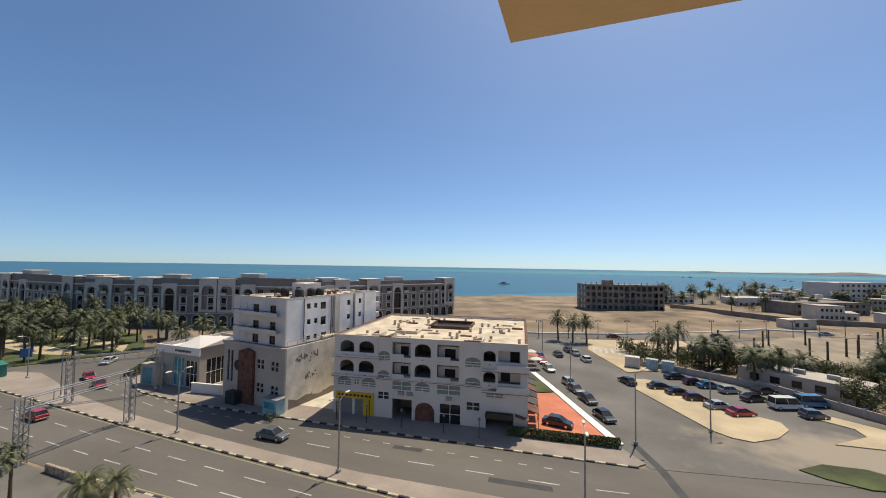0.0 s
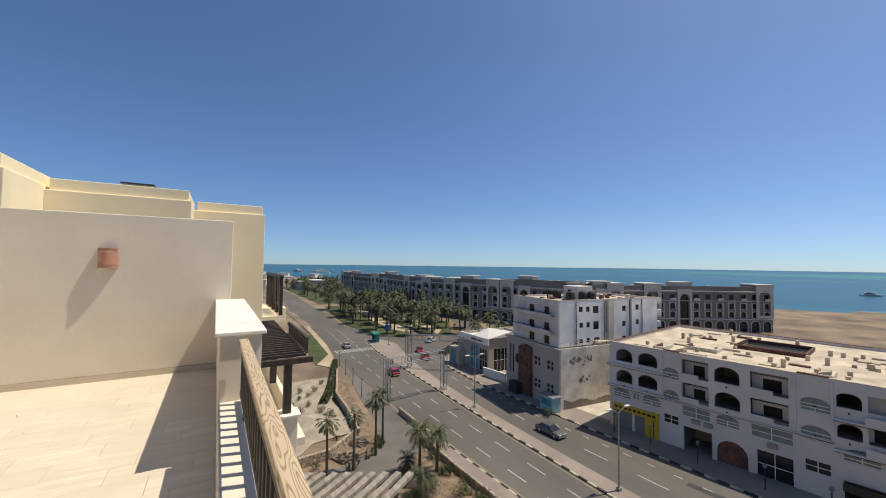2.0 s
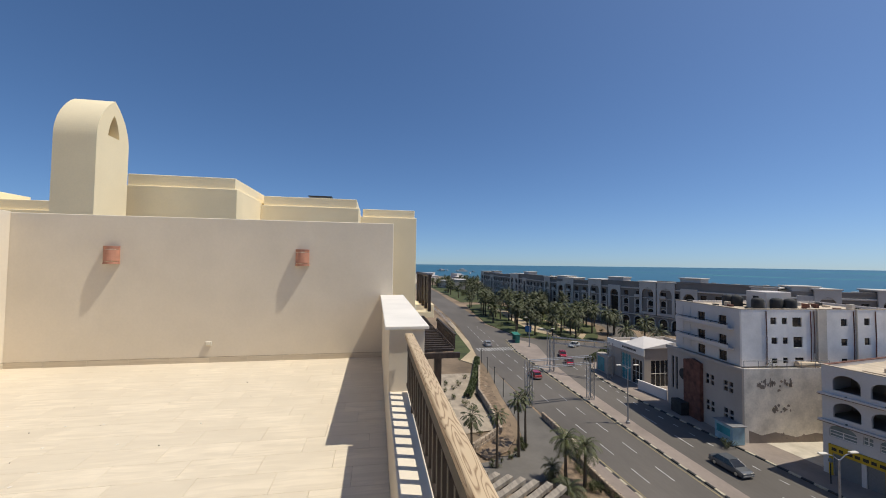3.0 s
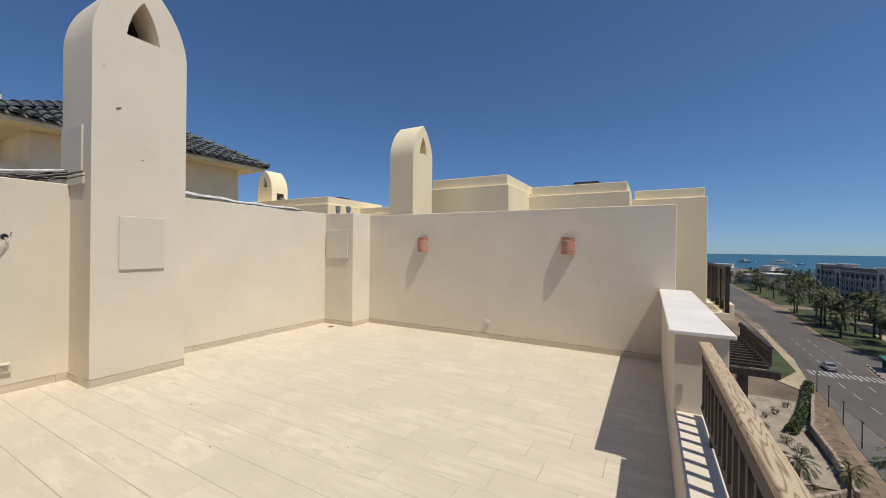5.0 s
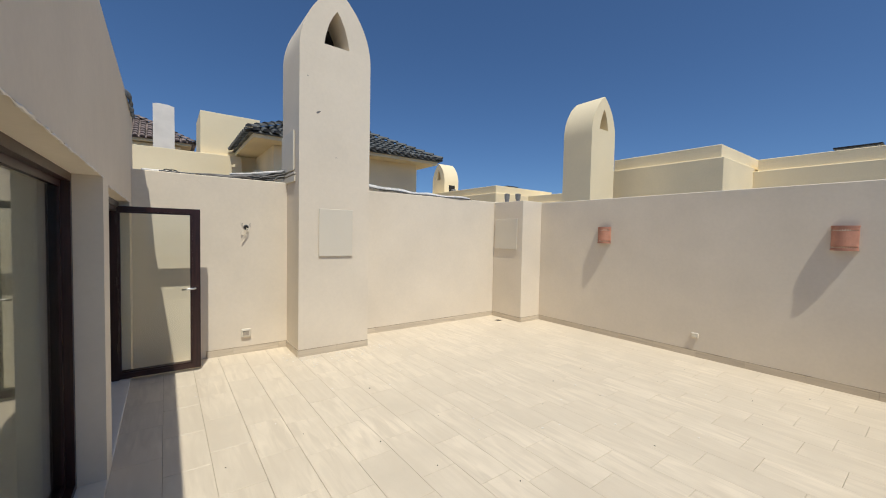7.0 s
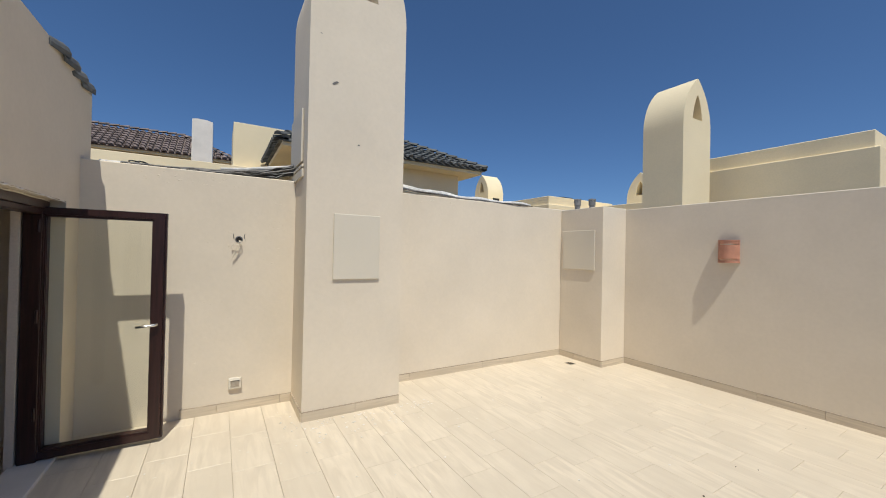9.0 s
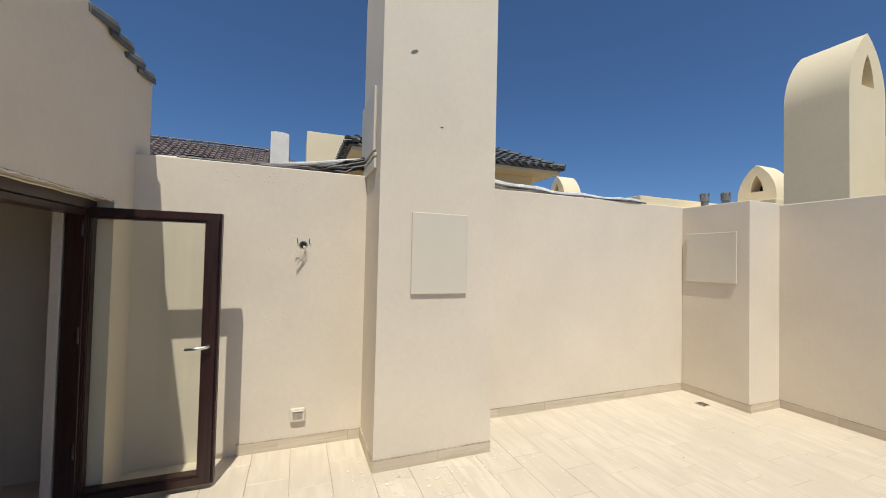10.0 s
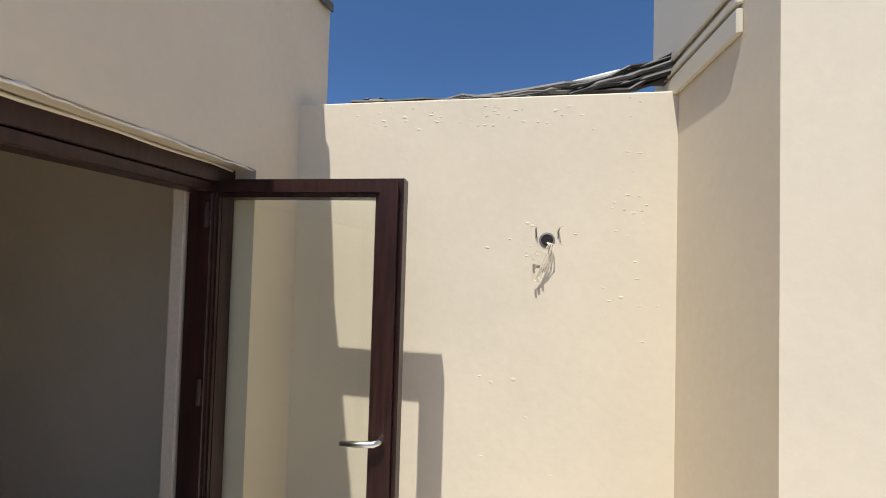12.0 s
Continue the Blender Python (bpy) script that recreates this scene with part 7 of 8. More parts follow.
def vehicles():
    black, grey, silver, white, red, blue, maroon = (0.012, 0.013, 0.015), (0.10, 0.105, 0.11), (0.38, 0.38, 0.37), (0.7, 0.7, 0.68), (0.35, 0.012, 0.02), (0.03, 0.16, 0.30), (0.10, 0.012, 0.016)
    car(-2.4, 60.8, -10, "black", black, z=G + 0.21, where="parked on the red forecourt")
    for x, y, yaw, nm, rgb, kind in ((2.1, 73.9, -62, "black", black, "saloon"), (4.4, 66.6, -62, "black", black, "saloon"), (0.0, 79.0, -62, "grey", grey, "saloon"), (-1.2, 82.6, -62, "silver", silver, "hatch"), (-5.9, 92.2, -66, "silver", silver, "saloon"), (-8.0, 99, -72, "red", red, "saloon"), (-8.8, 103.5, -75, "maroon", maroon, "hatch"),
                                     (-4.6, 108, 110, "black", black, "saloon"), (-2.2, 115, 110, "black", black, "saloon"), (-0.3, 111.5, 110, "silver", silver, "saloon"), (2.4, 105, 112, "white", white, "hatch"), (10.2, 88.6, 118, "black", black, "saloon")):
        car(x, y, yaw, nm, rgb, kind)
    lot = [(15.9, 87.2, "black", black, "saloon"), (20.6, 96.4, "black", black, "saloon"), (18.6, 84.6, "black", black, "saloon"), (23.3, 93.4, "maroon", maroon, "hatch"), (20.8, 82.2, "maroon", maroon, "hatch"), (25.6, 91.8, "blue", blue, "saloon"),
           (23.4, 78.9, "silver", silver, "saloon"), (28.4, 89.7, "silver", silver, "hatch"), (25.9, 76.6, "red", red, "saloon"), (31.0, 86.0, "black", black, "saloon"), (34.6, 83.4, "white", white, "van"), (36.9, 79.9, "grey", grey, "hatch"), (39.6, 86.6, "blue", blue, "van"), (34.8, 92.0, "black", black, "saloon")]
    for x, y, nm, rgb, kind in lot:
        car(x, y, 22 + random.uniform(-6, 6), nm, rgb, kind, where="in the car park")
    for x, y, yaw, nm, rgb, kind in ((-39, 42.1, 2, "grey", grey, "saloon"), (-76.5, 34.0, 178, "red", red, "hatch"), (-92.5, 48.8, -20, "red", red, "saloon"), (-85, 46.6, -16, "red", red, "hatch"), (-103, 57.9, -55, "white", white, "saloon"), (-107.3, 32.9, 176, "silver", silver, "saloon"), (12, 143.6, 12, "maroon", maroon, "saloon"), (47, 160, 24, "black", black, "saloon"), (88, 182.5, 8, "silver", silver, "saloon")):
        car(x, y, yaw, nm, rgb, kind, where="driving on the road")


# ---- street furniture ----
def street_lamp(x, y, h, yaw, arms=1, fancy=False, z=G + 0.15):
    t = thing("street_lamp", "tall grey steel street lamp" if not fancy else "ornate dark street lamp with hanging lanterns", "street lamp", pose(x, y, z, 0, 0, yaw), "street lamps")
    part("base", box(-0.22, 0.22, -0.22, 0.22, 0, 0.35, 0.03), GALV, t)
    part("pole", lathe([(0.11, 0.3), (0.07, h)], 8), KERBD if fancy else GALV, t)
    for k in range(arms):
        s = 1 if k == 0 else -1
        a = part("arm", tube([(0, 0, h - 0.1), (s * 0.6, 0, h + 0.35), (s * 1.6, 0, h + 0.55)] if not fancy else [(0, 0, h - 0.2), (s * 0.4, 0, h + 0.1), (s * 0.7, 0, h - 0.1)], 0.04, 6), KERBD if fancy else GALV, t)
        part("lantern", box(s * 1.4 - 0.3, s * 1.4 + 0.45, -0.14, 0.14, h + 0.48, h + 0.62, 0.04) if not fancy else lathe([(0.05, h - 0.1), (0.2, h - 0.2), (0.16, h - 0.55), (0.05, h - 0.65)], 8, m=Matrix.Translation((s * 0.7, 0, 0))), WHITEP if not fancy else KERBD, a)


def gantry(ax, ay, bx, by, h=7.0):
    t = thing("road_gantry", "lattice steel gantry frame over the carriageway", "gantry")
    a, b = Vector((ax, ay, G + 0.1)), Vector((bx, by, G + 0.1))
    d = (b - a).normalized()
    n = Vector((-d.y, d.x, 0))
    for o in (a, b):
        legs = [o + d * (0.45 * i) + n * (0.45 * j) for i in (-1, 1) for j in (-1, 1)]
        for q in legs:
            part("leg", tube([q, q + Vector((0, 0, h + 0.6))], 0.07, 6), GALV, t)
        for k in range(7):
            z0, z1 = k * h / 7, (k + 1) * h / 7
            for p, q in ((0, 1), (1, 3), (3, 2), (2, 0)):
                part("brace", tube([legs[p] + Vector((0, 0, z0)), legs[q] + Vector((0, 0, z1))], 0.045, 5), GALV, t)
    for z in (h - 0.6, h + 0.6):
        for s in (-1, 1):
            part("beam", tube([a + n * 0.45 * s + Vector((0, 0, z)), b + n * 0.45 * s + Vector((0, 0, z))], 0.08, 6), GALV, t)
    L = (b - a).length
    for k in range(int(L / 2)):
        p = a + d * (2 * k + 1)
        part("brace", tube([p + Vector((0, 0, h - 0.6)), p + Vector((0, 0, h + 0.6))], 0.05, 5), GALV, t)


def street_things():
    for x, y, h, yaw, arms in ((-25.5, 38.0, 8.2, -95, 2), (-52.3, 38.3, 8.2, -95, 2), (-84, 40.4, 8.2, -95, 2), (1.1, 39.2, 8.2, -85, 2), (7.9, 58.6, 9.5, 20, 1), (-0.9, 79.0, 9.5, 20, 1), (-8.9, 110, 9, 10, 1), (19.0, 67.2, 8.5, 30, 1), (-104, 44.5, 8, -80, 1)):
        street_lamp(x, y, h, yaw, arms)
    for k in range(12):
        street_lamp(-12 + k * 9.5, 132 + k * 4.4, 6.0, 20, 2, True)
    for x, y in ((-34.6, 50.4), (-29.6, 50.9), (-24.0, 51.4), (-17.6, 52.0), (-12.5, 52.4)):
        t = thing("bollard_lamp", "short dark bollard lamp on the footway", "bollard", pose(x, y, G + 0.17), "bollard lamps")
        part("post", lathe([(0.09, 0), (0.06, 0.1), (0.05, 2.3)], 8), KERBD, t)
        part("globe", lathe([(0.05, 2.3), (0.2, 2.4), (0.2, 2.65), (0.04, 2.8)], 8), GREY, t)
    for k, (x, y, a) in enumerate(along([(-88, 25.5), (-70, 23.6), (-58, 22.4), (-51, 20.8)], 7.5)):
        t = thing("bollard_lamp", "slim dark garden lamp post", "bollard", pose(x, y, G + 0.2), "bollard lamps")
        part("post", lathe([(0.07, 0), (0.05, 3.2)], 8), KERBD, t)
        part("cap", box(-0.3, 0.3, -0.1, 0.1, 3.2, 3.32, 0.02), KERBD, t)
    gantry(-61.0, 26.0, -62.6, 38.4)
    gantry(-80.0, 39.6, -72.5, 49.0)
    bs = thing("bus_shelter", "green bus shelter on the reservation", "bus shelter", pose(-111.3, 43.0, G + 0.17, 0, 0, -10))
    gp = material("green_shelter", (0.03, 0.20, 0.15, 1), 0.5, spots=0.1, size=1)
    part("back", box(-2.2, 2.2, 0.8, 0.9, 0.2, 2.3), gp, bs)
    part("roof", box(-2.5, 2.5, -0.9, 1.1, 2.4, 2.55, 0.03), gp, bs)
    for s in (-1, 1):
        part("end_panel", box(s * 2.2 - 0.05, s * 2.2 + 0.05, -0.5, 0.79, 0.1, 2.4), gp, bs)
    part("bench", box(-1.8, 1.8, 0.2, 0.7, 0.45, 0.52), BROWN, bs)
    sg = thing("road_sign", "blue road sign on posts beside the park", "sign", pose(-118, 50, G + 0.1, 0, 0, 40))
    part("panel", box(-1.1, 1.1, -0.04, 0.04, 1.6, 3.6), material("blue_sign", (0.02, 0.12, 0.28, 1), 0.4, spots=0.05, size=1), sg)
    part("post", lathe([(0.08, 0), (0.08, 1.6)], 8), GALV, sg)
    # retaining wall of the drive, stone by stone course
    stone = material("rubble_stone", (0.40, 0.31, 0.225, 1), 0.95, spots=0.25, size=0.5, grain=0.12, fine=4, bump=0.5, depth=0.05)
    w = thing("retaining_wall", "rough stone retaining wall beside the drive", "wall", kind="structure")
    me = None
    for x, y, a in along([(-83, 23.6), (-68, 19.3), (-60, 18.9), (-52, 18.0), (-47.6, 13.0), (-47.0, 8), (-47, 2)], 0.9):
        for j in range(2):
            m = Matrix.Translation((x, y, G + 0.02 + j * 0.62)) @ Matrix.Rotation(a + random.uniform(-0.05, 0.05), 4, "Z") @ Matrix.Translation((0.4 * j, 0, 0))
            if me is None:
                me = part("stone", box(-0.44, 0.44, -0.2, 0.2, 0, 0.6, 0.06), stone, w, m=m).data
            else:
                part("stone", me, None, w, m=m)
    w2 = thing("retaining_wall", "low stone wall below the footway", "wall", kind="structure")
    for x, y, a in along([(-56, 26.4), (-50, 26.4), (-45, 25.0), (-38, 24.9), (-22, 25.5), (-14, 26)], 0.9):
        part("stone", me, None, w2, m=Matrix.Translation((x, y, G - 0.1)) @ Matrix.Rotation(a, 4, "Z") @ Matrix.Diagonal((1, 1, 1.7, 1)))
    # boundary wall, villa and small buildings east of the car park
    bw = thing("boundary_wall", "long beige boundary wall beside the car park", "wall")
    for (ax, ay), (bx, by) in zip([(12, 106), (21, 103), (37.5, 93.5), (47, 80.5)], [(21, 103), (37.5, 93.5), (47, 80.5), (78, 69)]):
        L, a = math.hypot(bx - ax, by - ay), math.atan2(by - ay, bx - ax)
        m = Matrix.Translation((ax, ay, G)) @ Matrix.Rotation(a, 4, "Z")
        part("panel", box(0, L - 0.02, 0, 0.25, 0, 1.4, 0.02), BUFF, bw, m=m)
        for k in range(int(L / 3.2) + 1):
            part("pier", box(k * 3.2 - 0.2, k * 3.2 + 0.2, -0.08, -0.001, 0, 1.65, 0.02), BUFF, bw, m=m)
    vl = thing("villa", "low beige flat-roofed villa behind the wall", "building", pose(33.5, 100.5, G, 0, 0, -38))
    hl = [rect(2 + i * 3.4, 3.6 + i * 3.4, 1.0, 2.4) for i in range(5)]
    part("wall", wall_with(0, 19, 0, 3.3, hl, 0.3), BUFF, vl)
    for o in hl:
        window(vl, o[0][0], o[1][0], o[0][1], o[2][1], 0, 0.2, DARKGL, 1, BROWN)
    part("body", box(0, 19, 0.305, 9, 0, 3.0), BUFF, vl)
    part("roof", box(0.2, 18.8, 0.31, 8.8, 3.0, 3.15), BUFF, vl)
    for x in (3, 8, 13):
        part("roof_unit", box(x, x + 1.8, 4, 5, 3.15, 4.0, 0.04), GALV, vl)
    for x, y, w_, d_, h_, mat, lb in ((112, 258, 46, 20, 7, CONCRETE, "low grey building with dark openings by the shore"), (163, 322, 44, 24, 17, HOTELT, "pale multi-storey hotel by the shore"), (84, 196, 11, 7, 4, STAINED, "small ochre hut in the seaside park"), (100, 300, 30, 14, 6, WHITEWALL, "white low house by the shore"), (56, 300, 24, 12, 5, WHITEWALL, "white low house by the shore"), (230, 420, 60, 30, 8, WHITEWALL, "pale low house far along the shore"), (290, 360, 50, 22, 9, BUFF, "pale low house far along the shore"), (390, 560, 80, 30, 9, WHITEWALL, "pale low house far along the shore"), (320, 470, 50, 30, 7, STAINED, "pale low house far along the shore")):
        f = thing("shore_building", lb, "building", pose(x, y, G, 0, 0, 26))
        nb = int(w_ / 4)
        st = max(1, int(h_ / 3.4))
        ho = [rect(1 + i * 4, 3 + i * 4, 0.9 + s * 3.3, 2.5 + s * 3.3) for i in range(nb) for s in range(st)]
        part("wall", wall_with(0, w_, 0, h_, ho, 0.4), mat, f)
        part("body", box(0, w_, 0.6, d_, 0, h_ - 0.3), mat, f)
        for o in ho:
            part("window", box(o[0][0], o[1][0], 0.3, 0.38, o[0][1], o[2][1]), DARKGL, f)
    w3 = thing("boundary_wall", "long dark boundary wall across the beach", "wall")
    for (ax, ay), (bx, by) in zip([(54, 268), (73, 243), (93, 218)], [(73, 243), (93, 218), (128, 214)]):
        L, a = math.hypot(bx - ax, by - ay), math.atan2(by - ay, bx - ax)
        m = Matrix.Translation((ax, ay, G)) @ Matrix.Rotation(a, 4, "Z")
        part("panel", box(0, L, 0, 0.3, 0, 2.4, 0.02), CONCRETE, w3, m=m)
        part("cap", box(0, L, -0.1, 0.4, 2.4, 2.6), PALEPAVE, w3, m=m)
    fn = thing("metal_fence", "white metal fence beside the western road", "fence")
    for x, y, a in along([(-215, 31), (-190, 30), (-160, 29.5), (-133, 28.6)], 2.4):
        part("post", box(x - 0.05, x + 0.05, y - 0.05, y + 0.05, G, G + 1.6), WHITEWALL, fn)
    for (ax, ay), (bx, by) in zip([(-215, 31), (-190, 30), (-160, 29.5)], [(-190, 30), (-160, 29.5), (-133, 28.6)]):
        for z in (0.4, 0.9, 1.5):
            part("rail", tube([(ax, ay, G + z), (bx, by, G + z)], 0.05, 4), WHITEWALL, fn)
    for x, y in ((17.2, 104.6), (20.4, 103.6)):
        kb = thing("street_kiosk", "small blue metal kiosk by the wall", "kiosk", pose(x, y - 1.5, G + 0.1, 0, 0, -18), "blue kiosks")
        part("body", box(-1.2, 1.2, -0.8, 0.8, 0, 2.3, 0.04), bpy.data.materials["pale_blue_paint"], kb)
        part("roof", box(-1.3, 1.3, -0.9, 0.9, 2.3, 2.4, 0.02), GALV, kb)
    for k, (x, y) in enumerate(((-7.2, 92.5), (-8.4, 96.2), (-9.3, 100.0))):
        pr = thing("parasol", "red and white cafe parasol beside the street", "parasol", pose(x - 1.6, y, G + 0.2), "parasols")
        part("pole", lathe([(0.04, 0), (0.04, 2.6)], 6), GALV, pr)
        part("canopy", lathe([(1.5, 2.1), (1.45, 2.2), (0.05, 2.75)], 8, cap=False), REDPAVE if k % 2 else WHITEWALL, pr)
    sk = thing("transformer_kiosk", "pale metal utility kiosk on the pavement", "kiosk", pose(13.0, 103.2, G + 0.1, 0, 0, -10))
    part("body", box(-1.6, 1.6, -1, 1, 0.2, 2.6, 0.04), HOTELT, sk)
    part("plinth", box(-1.8, 1.8, -1.2, 1.2, 0, 0.2), CONCRETE, sk)
    for x, y in ((62, 136), (64, 132), (72, 140), (74, 139), (80, 150), (47, 130), (42, 142), (90, 160), (55, 146), (58, 150), (70, 156), (98, 172)):
        t = thing("timber_post", "tall brown timber post in the seaside park", "post", pose(x, y, G + 0.15), "timber posts")
        part("shaft", lathe([(0.35, 0), (0.28, 0.4), (0.25, 4.6), (0.3, 5.0)], 8), TRUNK, t)
    # boats
    rnd = random.Random(14)
    boats = [(-95, 520, 16), (-1047, 241, 36), (-995, 262, 15), (-1168, 223, 14), (-1090, 190, 28), (-1130, 205, 20)] + [(rnd.uniform(-900, -560), rnd.uniform(160, 420), rnd.uniform(8, 16)) for _ in range(9)] + [(rnd.uniform(260, 520), rnd.uniform(900, 1300), rnd.uniform(10, 20)) for _ in range(8)]
    for x, y, s in boats:
        b = thing("boat", "white motor boat moored offshore", "boat", pose(x, y, G - 0.6, 0, 0, rnd.uniform(0, 360)), "boats")
        hull = prism([(-s / 2, 0.0), (s / 2 - s * 0.15, 0.0), (s / 2, s * 0.11), (-s / 2, s * 0.09)], s * 0.26, m=Matrix.Translation((0, -s * 0.13, 0)))
        part("hull", hull, WHITEWALL, b)
        part("cabin", box(-s * 0.3, s * 0.15, -s * 0.1, s * 0.1, s * 0.09, s * 0.2, 0.15), WHITEWALL, b)
        part("cabin_window", box(-s * 0.25, s * 0.16, -s * 0.102, s * 0.102, s * 0.13, s * 0.16), DARKGL, b)
        part("flybridge", box(-s * 0.2, s * 0.02, -s * 0.08, s * 0.08, s * 0.2, s * 0.25, 0.1), WHITEWALL, b)
    # low houses along the far western shore
    for k in range(26):
        x, y = rnd.uniform(-760, -330), 0
        y = 60 + (x + 330) * -0.02 + rnd.uniform(-25, 60)
        f = thing("shore_house", "pale low house on the western shore", "building", pose(x, y, G, 0, 0, rnd.uniform(-20, 40)), "shore houses")
        w_, h_ = rnd.uniform(10, 26), rnd.uniform(4, 9)
        part("wall", box(0, w_, 0, 10, 0, h_, 0.05), rnd.choice((WHITEWALL, BUFF, STAINED)), f)
        part("parapet", box(-0.3, w_ + 0.3, -0.3, 10.3, h_, h_ + 0.4), WHITEWALL, f)
        for i in range(int(w_ / 3)):
            part("window", box(0.8 + i * 3, 2.2 + i * 3, -0.03, -0.002, 1.2, 2.8), DARKGL, f)


def lower_terraces():
    """Pergolas and balconies of the block, seen over the railing."""
    p = thing("pergola", "weathered brown timber pergola below the railing", "pergola")
    grey = material("weathered_timber", (0.29, 0.25, 0.205, 1), 0.85, spots=0.2, size=0.4, grain=0.12, stretch=(1, 4, 1))
    e0, e1, back = Vector((-11.1, -0.13, -3.5)), Vector((-8.18, 5.18, -3.5)), Vector((0.57, -0.82, 0))
    for i in range(20):
        q = e0.lerp(e1, -0.08 + i * 0.051)
        part("slat", prism([(-0.08, 0), (0.08, 0), (0.08, 0.09), (-0.08, 0.09)], 3.6), grey, p, m=Matrix.Translation(q) @ Matrix.Rotation(math.atan2(back.y, back.x) - math.pi / 2, 4, "Z"))
    for s in (0.25, 1.6):
        part("beam", tube([e0 + back * s - Vector((0, 0, 0.1)), e0.lerp(e1, 0.93) + back * s - Vector((0, 0, 0.1))], 0.1, 4), BROWN, p)
        for u in (0.3, 0.84):
            part("post", tube([e0.lerp(e1, u) + back * s - Vector((0, 0, 0.1)), e0.lerp(e1, u) + back * s - Vector((0, 0, 2.6))], 0.12, 4), BROWN, p)
    bm = bmesh.new()
    foot = [e0 + back * 3.2, e0 + back * 0.4, e0.lerp(e1, 0.86) + back * 0.4, e0.lerp(e1, 0.86) + back * 3.2]
    a, b = ([bm.verts.new((q.x, q.y, z)) for q in foot] for z in (-6.1, -22.3))
    bm.faces.new(a)
    for i in range(4):
        bm.faces.new((a[i], a[(i + 1) % 4], b[(i + 1) % 4], b[i]))
    bmesh.ops.recalc_face_normals(bm, faces=bm.faces[:])
    part("terrace_block", bm, PAINT, p)
    # balcony of the next house
    b = thing("balcony_pergola", "dark timber pergola on the next house's balcony", "pergola")
    part("slab", box(-24.0, -15.2, 0.7, 3.4, -5.2, -4.9, 0.02), PAINT, b)
    part("parapet", box(-24.0, -15.8, 2.9, 3.1, -4.9, -4.0, 0.02), PAINT, b)
    part("pier", box(-15.8, -15.15, 2.45, 3.1, -22.3, -4.04, 0.02), PAINT, b)
    part("pier_cap", box(-15.9, -15.05, 2.35, 3.2, -4.04, -3.96, 0.01), COPING, b)
    for x in (-15.45, -19.6, -23.6):
        part("post", box(x - 0.14, x + 0.14, 2.6, 2.88, -3.96, -1.95, 0.01), BROWN, b)
    for y in (1.3, 2.75):
        part("beam", box(-24.4, -14.9, y - 0.09, y + 0.09, -1.95, -1.77, 0.01), BROWN, b)
    part("front_beam", prism([(-0.1, 0.02), (0.08, 0), (0.08, 0.2), (-0.1, 0.2)], 2.8, m=Matrix.Translation((-14.75, 0.7, -1.97))), BROWN, b)
    for i in range(24):
        x = -24.2 + i * 0.40
        part("slat", box(x, x + 0.07, 0.75, 3.3, -1.77, -1.66, 0.005), BROWN, b)
    part("house_wall", box(-24.0, -15.2, -0.5, 0.7, -22.3, -4.9), PAINT, b)
    part("door_wall", box(-24.0, -15.4, 0.5, 0.7, -4.9, -2.0), PAINT, b)
    c = thing("balcony", "cream balcony with a dark timber screen", "balcony", pose(0, 0, -0.45))
    part("slab", box(-34.0, -26.0, 1.0, 4.2, -1.6, -1.2, 0.02), CREAM, c)
    part("parapet", box(-34.0, -26.0, 4.0, 4.2, -1.2, -0.7, 0.02), CREAM, c)
    for i in range(5):
        part("post", box(-26.3 - i * 1.8, -26.1 - i * 1.8, 3.8, 4.0, -1.2, 1.2), BROWN, c)
    part("top_rail", box(-34.0, -26.0, 3.78, 4.02, 1.2, 1.36), BROWN, c)
    for i in range(16):
        part("screen_slat", box(-30.4 + i * 0.24, -30.24 + i * 0.24, 3.86, 3.92, -0.7, 1.2), BROWN, c)
    part("house_wall", box(-36, -25.6, -1.0, 1.0, -22.3, 1.4), CREAM, c)
    d = thing("timber_trellis", "upright brown timber trellis along the pergola edge", "trellis")
    for i in range(19):
        x = -19.95 + i * 0.245
        part("slat", box(x, x + 0.07, 3.43, 3.47, -1.80, -1.24, 0.004), BROWN, d)
    for z in (-1.76, -1.3):
        part("rail", box(-20.0, -15.4, 3.38, 3.43, z - 0.04, z + 0.04, 0.004), BROWN, d)
    part("top_rail", box(-20.0, -15.4, 3.40, 3.50, -1.24, -1.18, 0.004), BROWN, d)


def far_houses():
    """Low white houses among the palms along the bay."""
    rnd = random.Random(77)
    for k in range(90):
        u = (k + 0.5) / 90
        x, y = 105 + 520 * u + rnd.uniform(-25, 25), 285 + 400 * u + rnd.uniform(-90, 60)
        w, d, hgt = rnd.uniform(5, 11), rnd.uniform(5, 8), rnd.choice((3.6, 4.2, 6.8))
        t = thing("house", "low pale house among palms by the bay", "house", pose(x, y, G, 0, 0, rnd.uniform(-30, 15)), "far low houses")
        part("wall", box(-w, w, -d, d, 0, hgt, 0.05), (STAINED, BUFF, CONCRETE, WHITEWALL)[k % 4], t)
        part("roof_edge", box(-w - 0.2, w + 0.2, -d - 0.2, d + 0.2, hgt, hgt + 0.5), BUFF, t)
        if k % 2:
            part("stair_block", box(-1.6, 1.6, -1.2, 1.8, hgt + 0.5, hgt + 2.8, 0.05), STAINED, t)
        for j in range(int(w) if y < 420 else 0):
            for z in ((1.0, 4.4) if hgt > 6 else (1.0,)):
                part("window", box(-w + 0.9 + j * 2, -w + 1.9 + j * 2, -d - 0.05, -d + 0.1, z, z + 1.4), DARKGL, t)


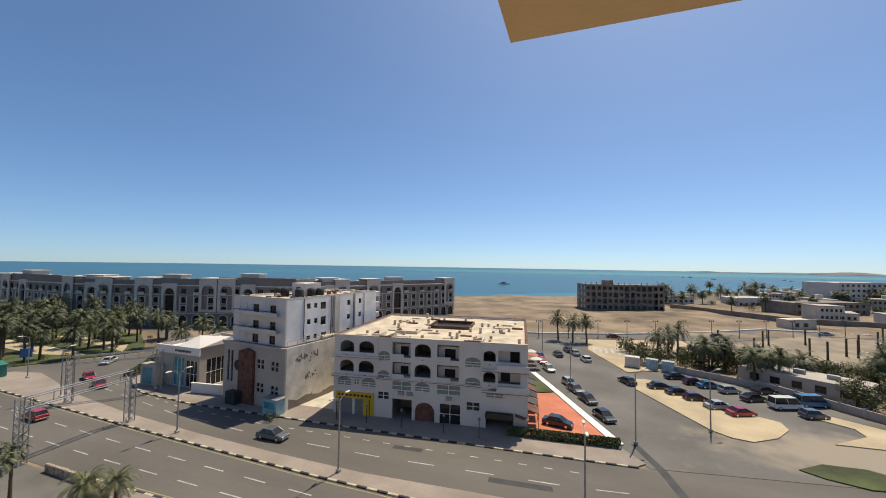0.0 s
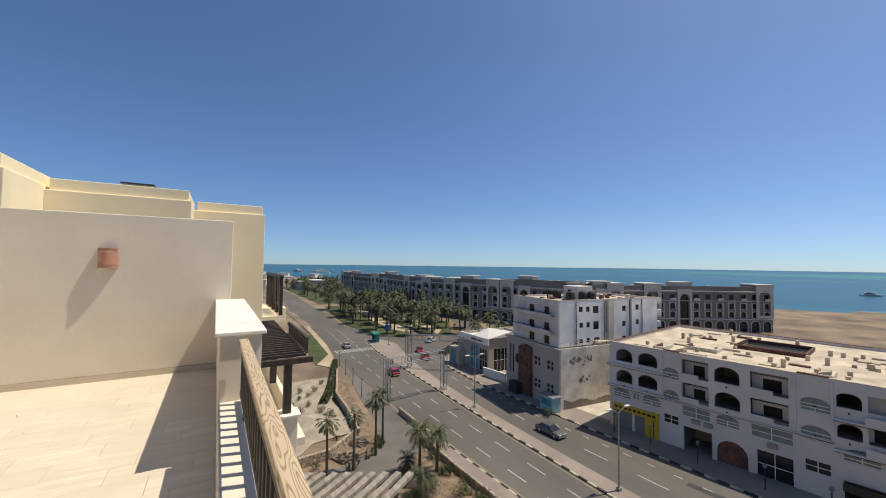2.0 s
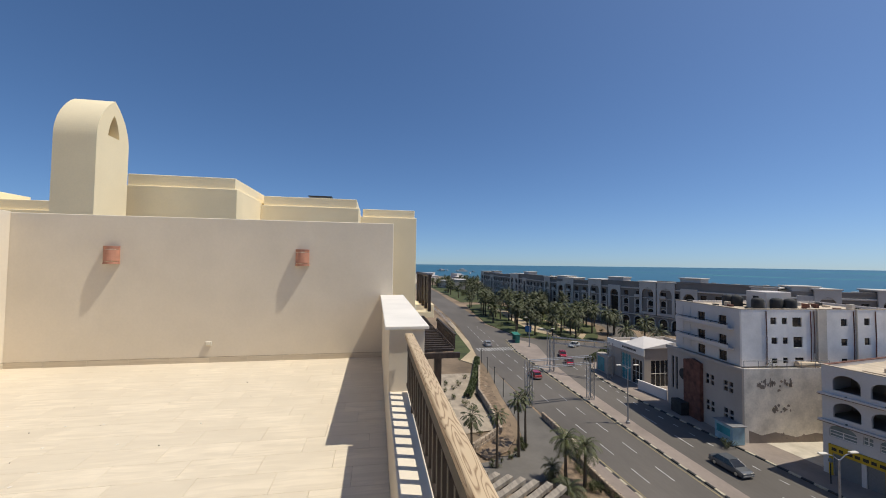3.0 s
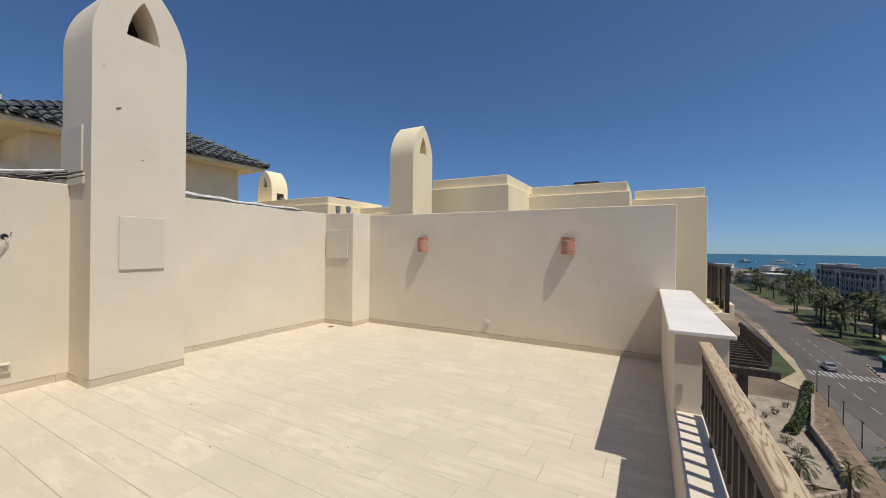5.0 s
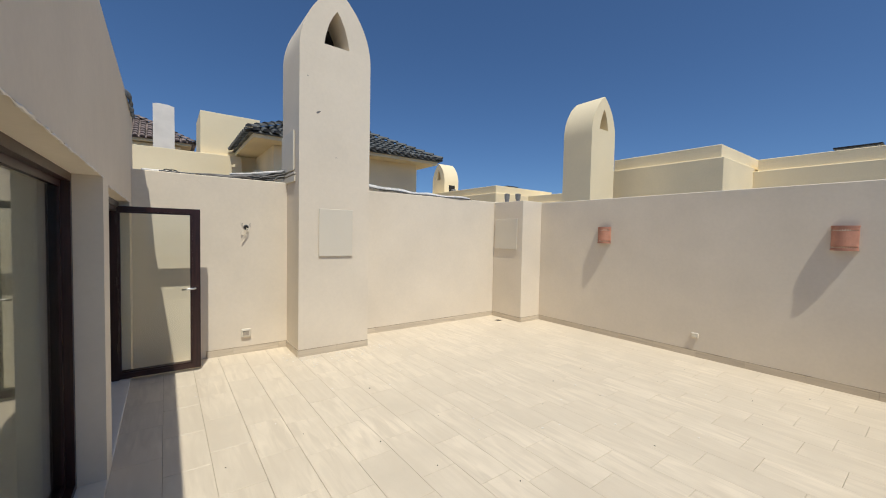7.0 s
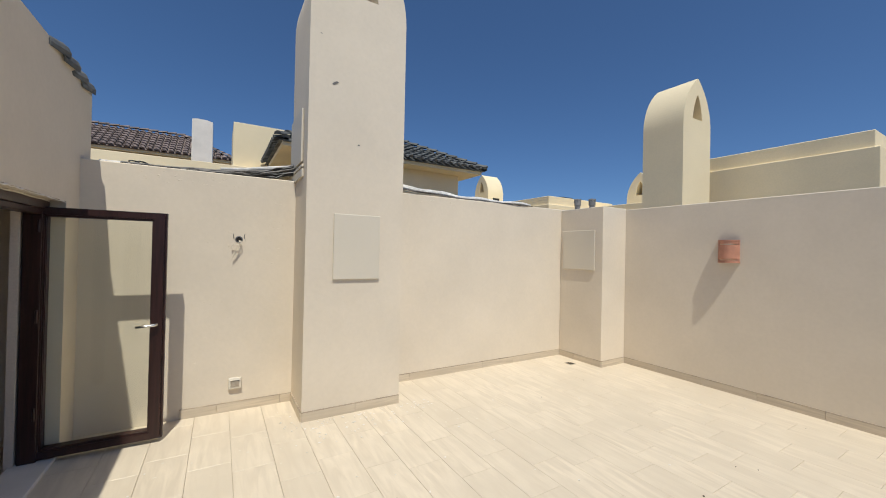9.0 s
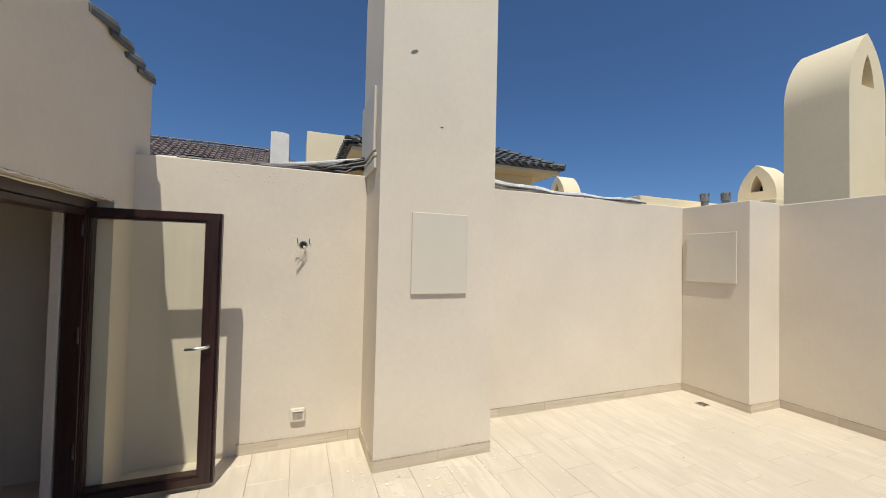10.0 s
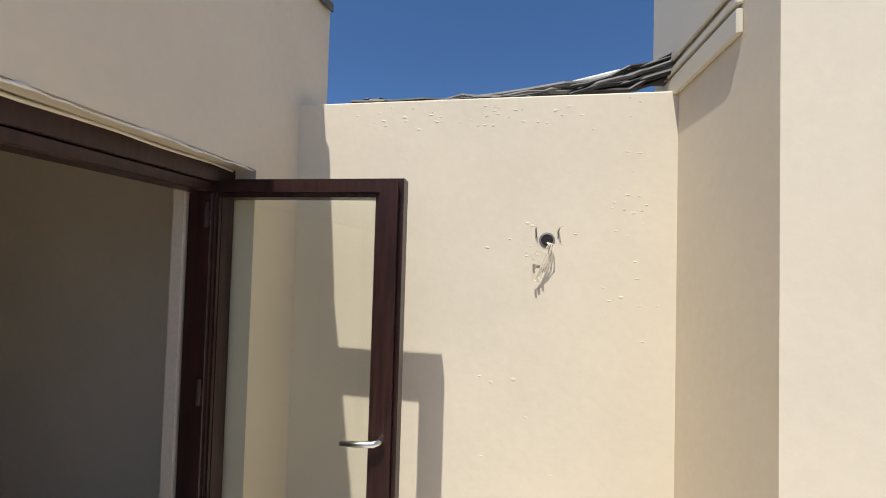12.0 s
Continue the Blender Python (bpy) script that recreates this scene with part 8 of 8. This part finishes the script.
terrace()
terrace_fittings()
handrail()
door_and_window()
barrel_tiles_on_wall()
sealant()
plaster_scars()
wall_top_cables()
neighbours()
lower_terraces()
town_ground()
building_a()
building_b()
building_c()
hotel()
unfinished_block()
far_houses()
plants()
vehicles()
street_things()
paint_flakes()
skirting()
floor_tiles()
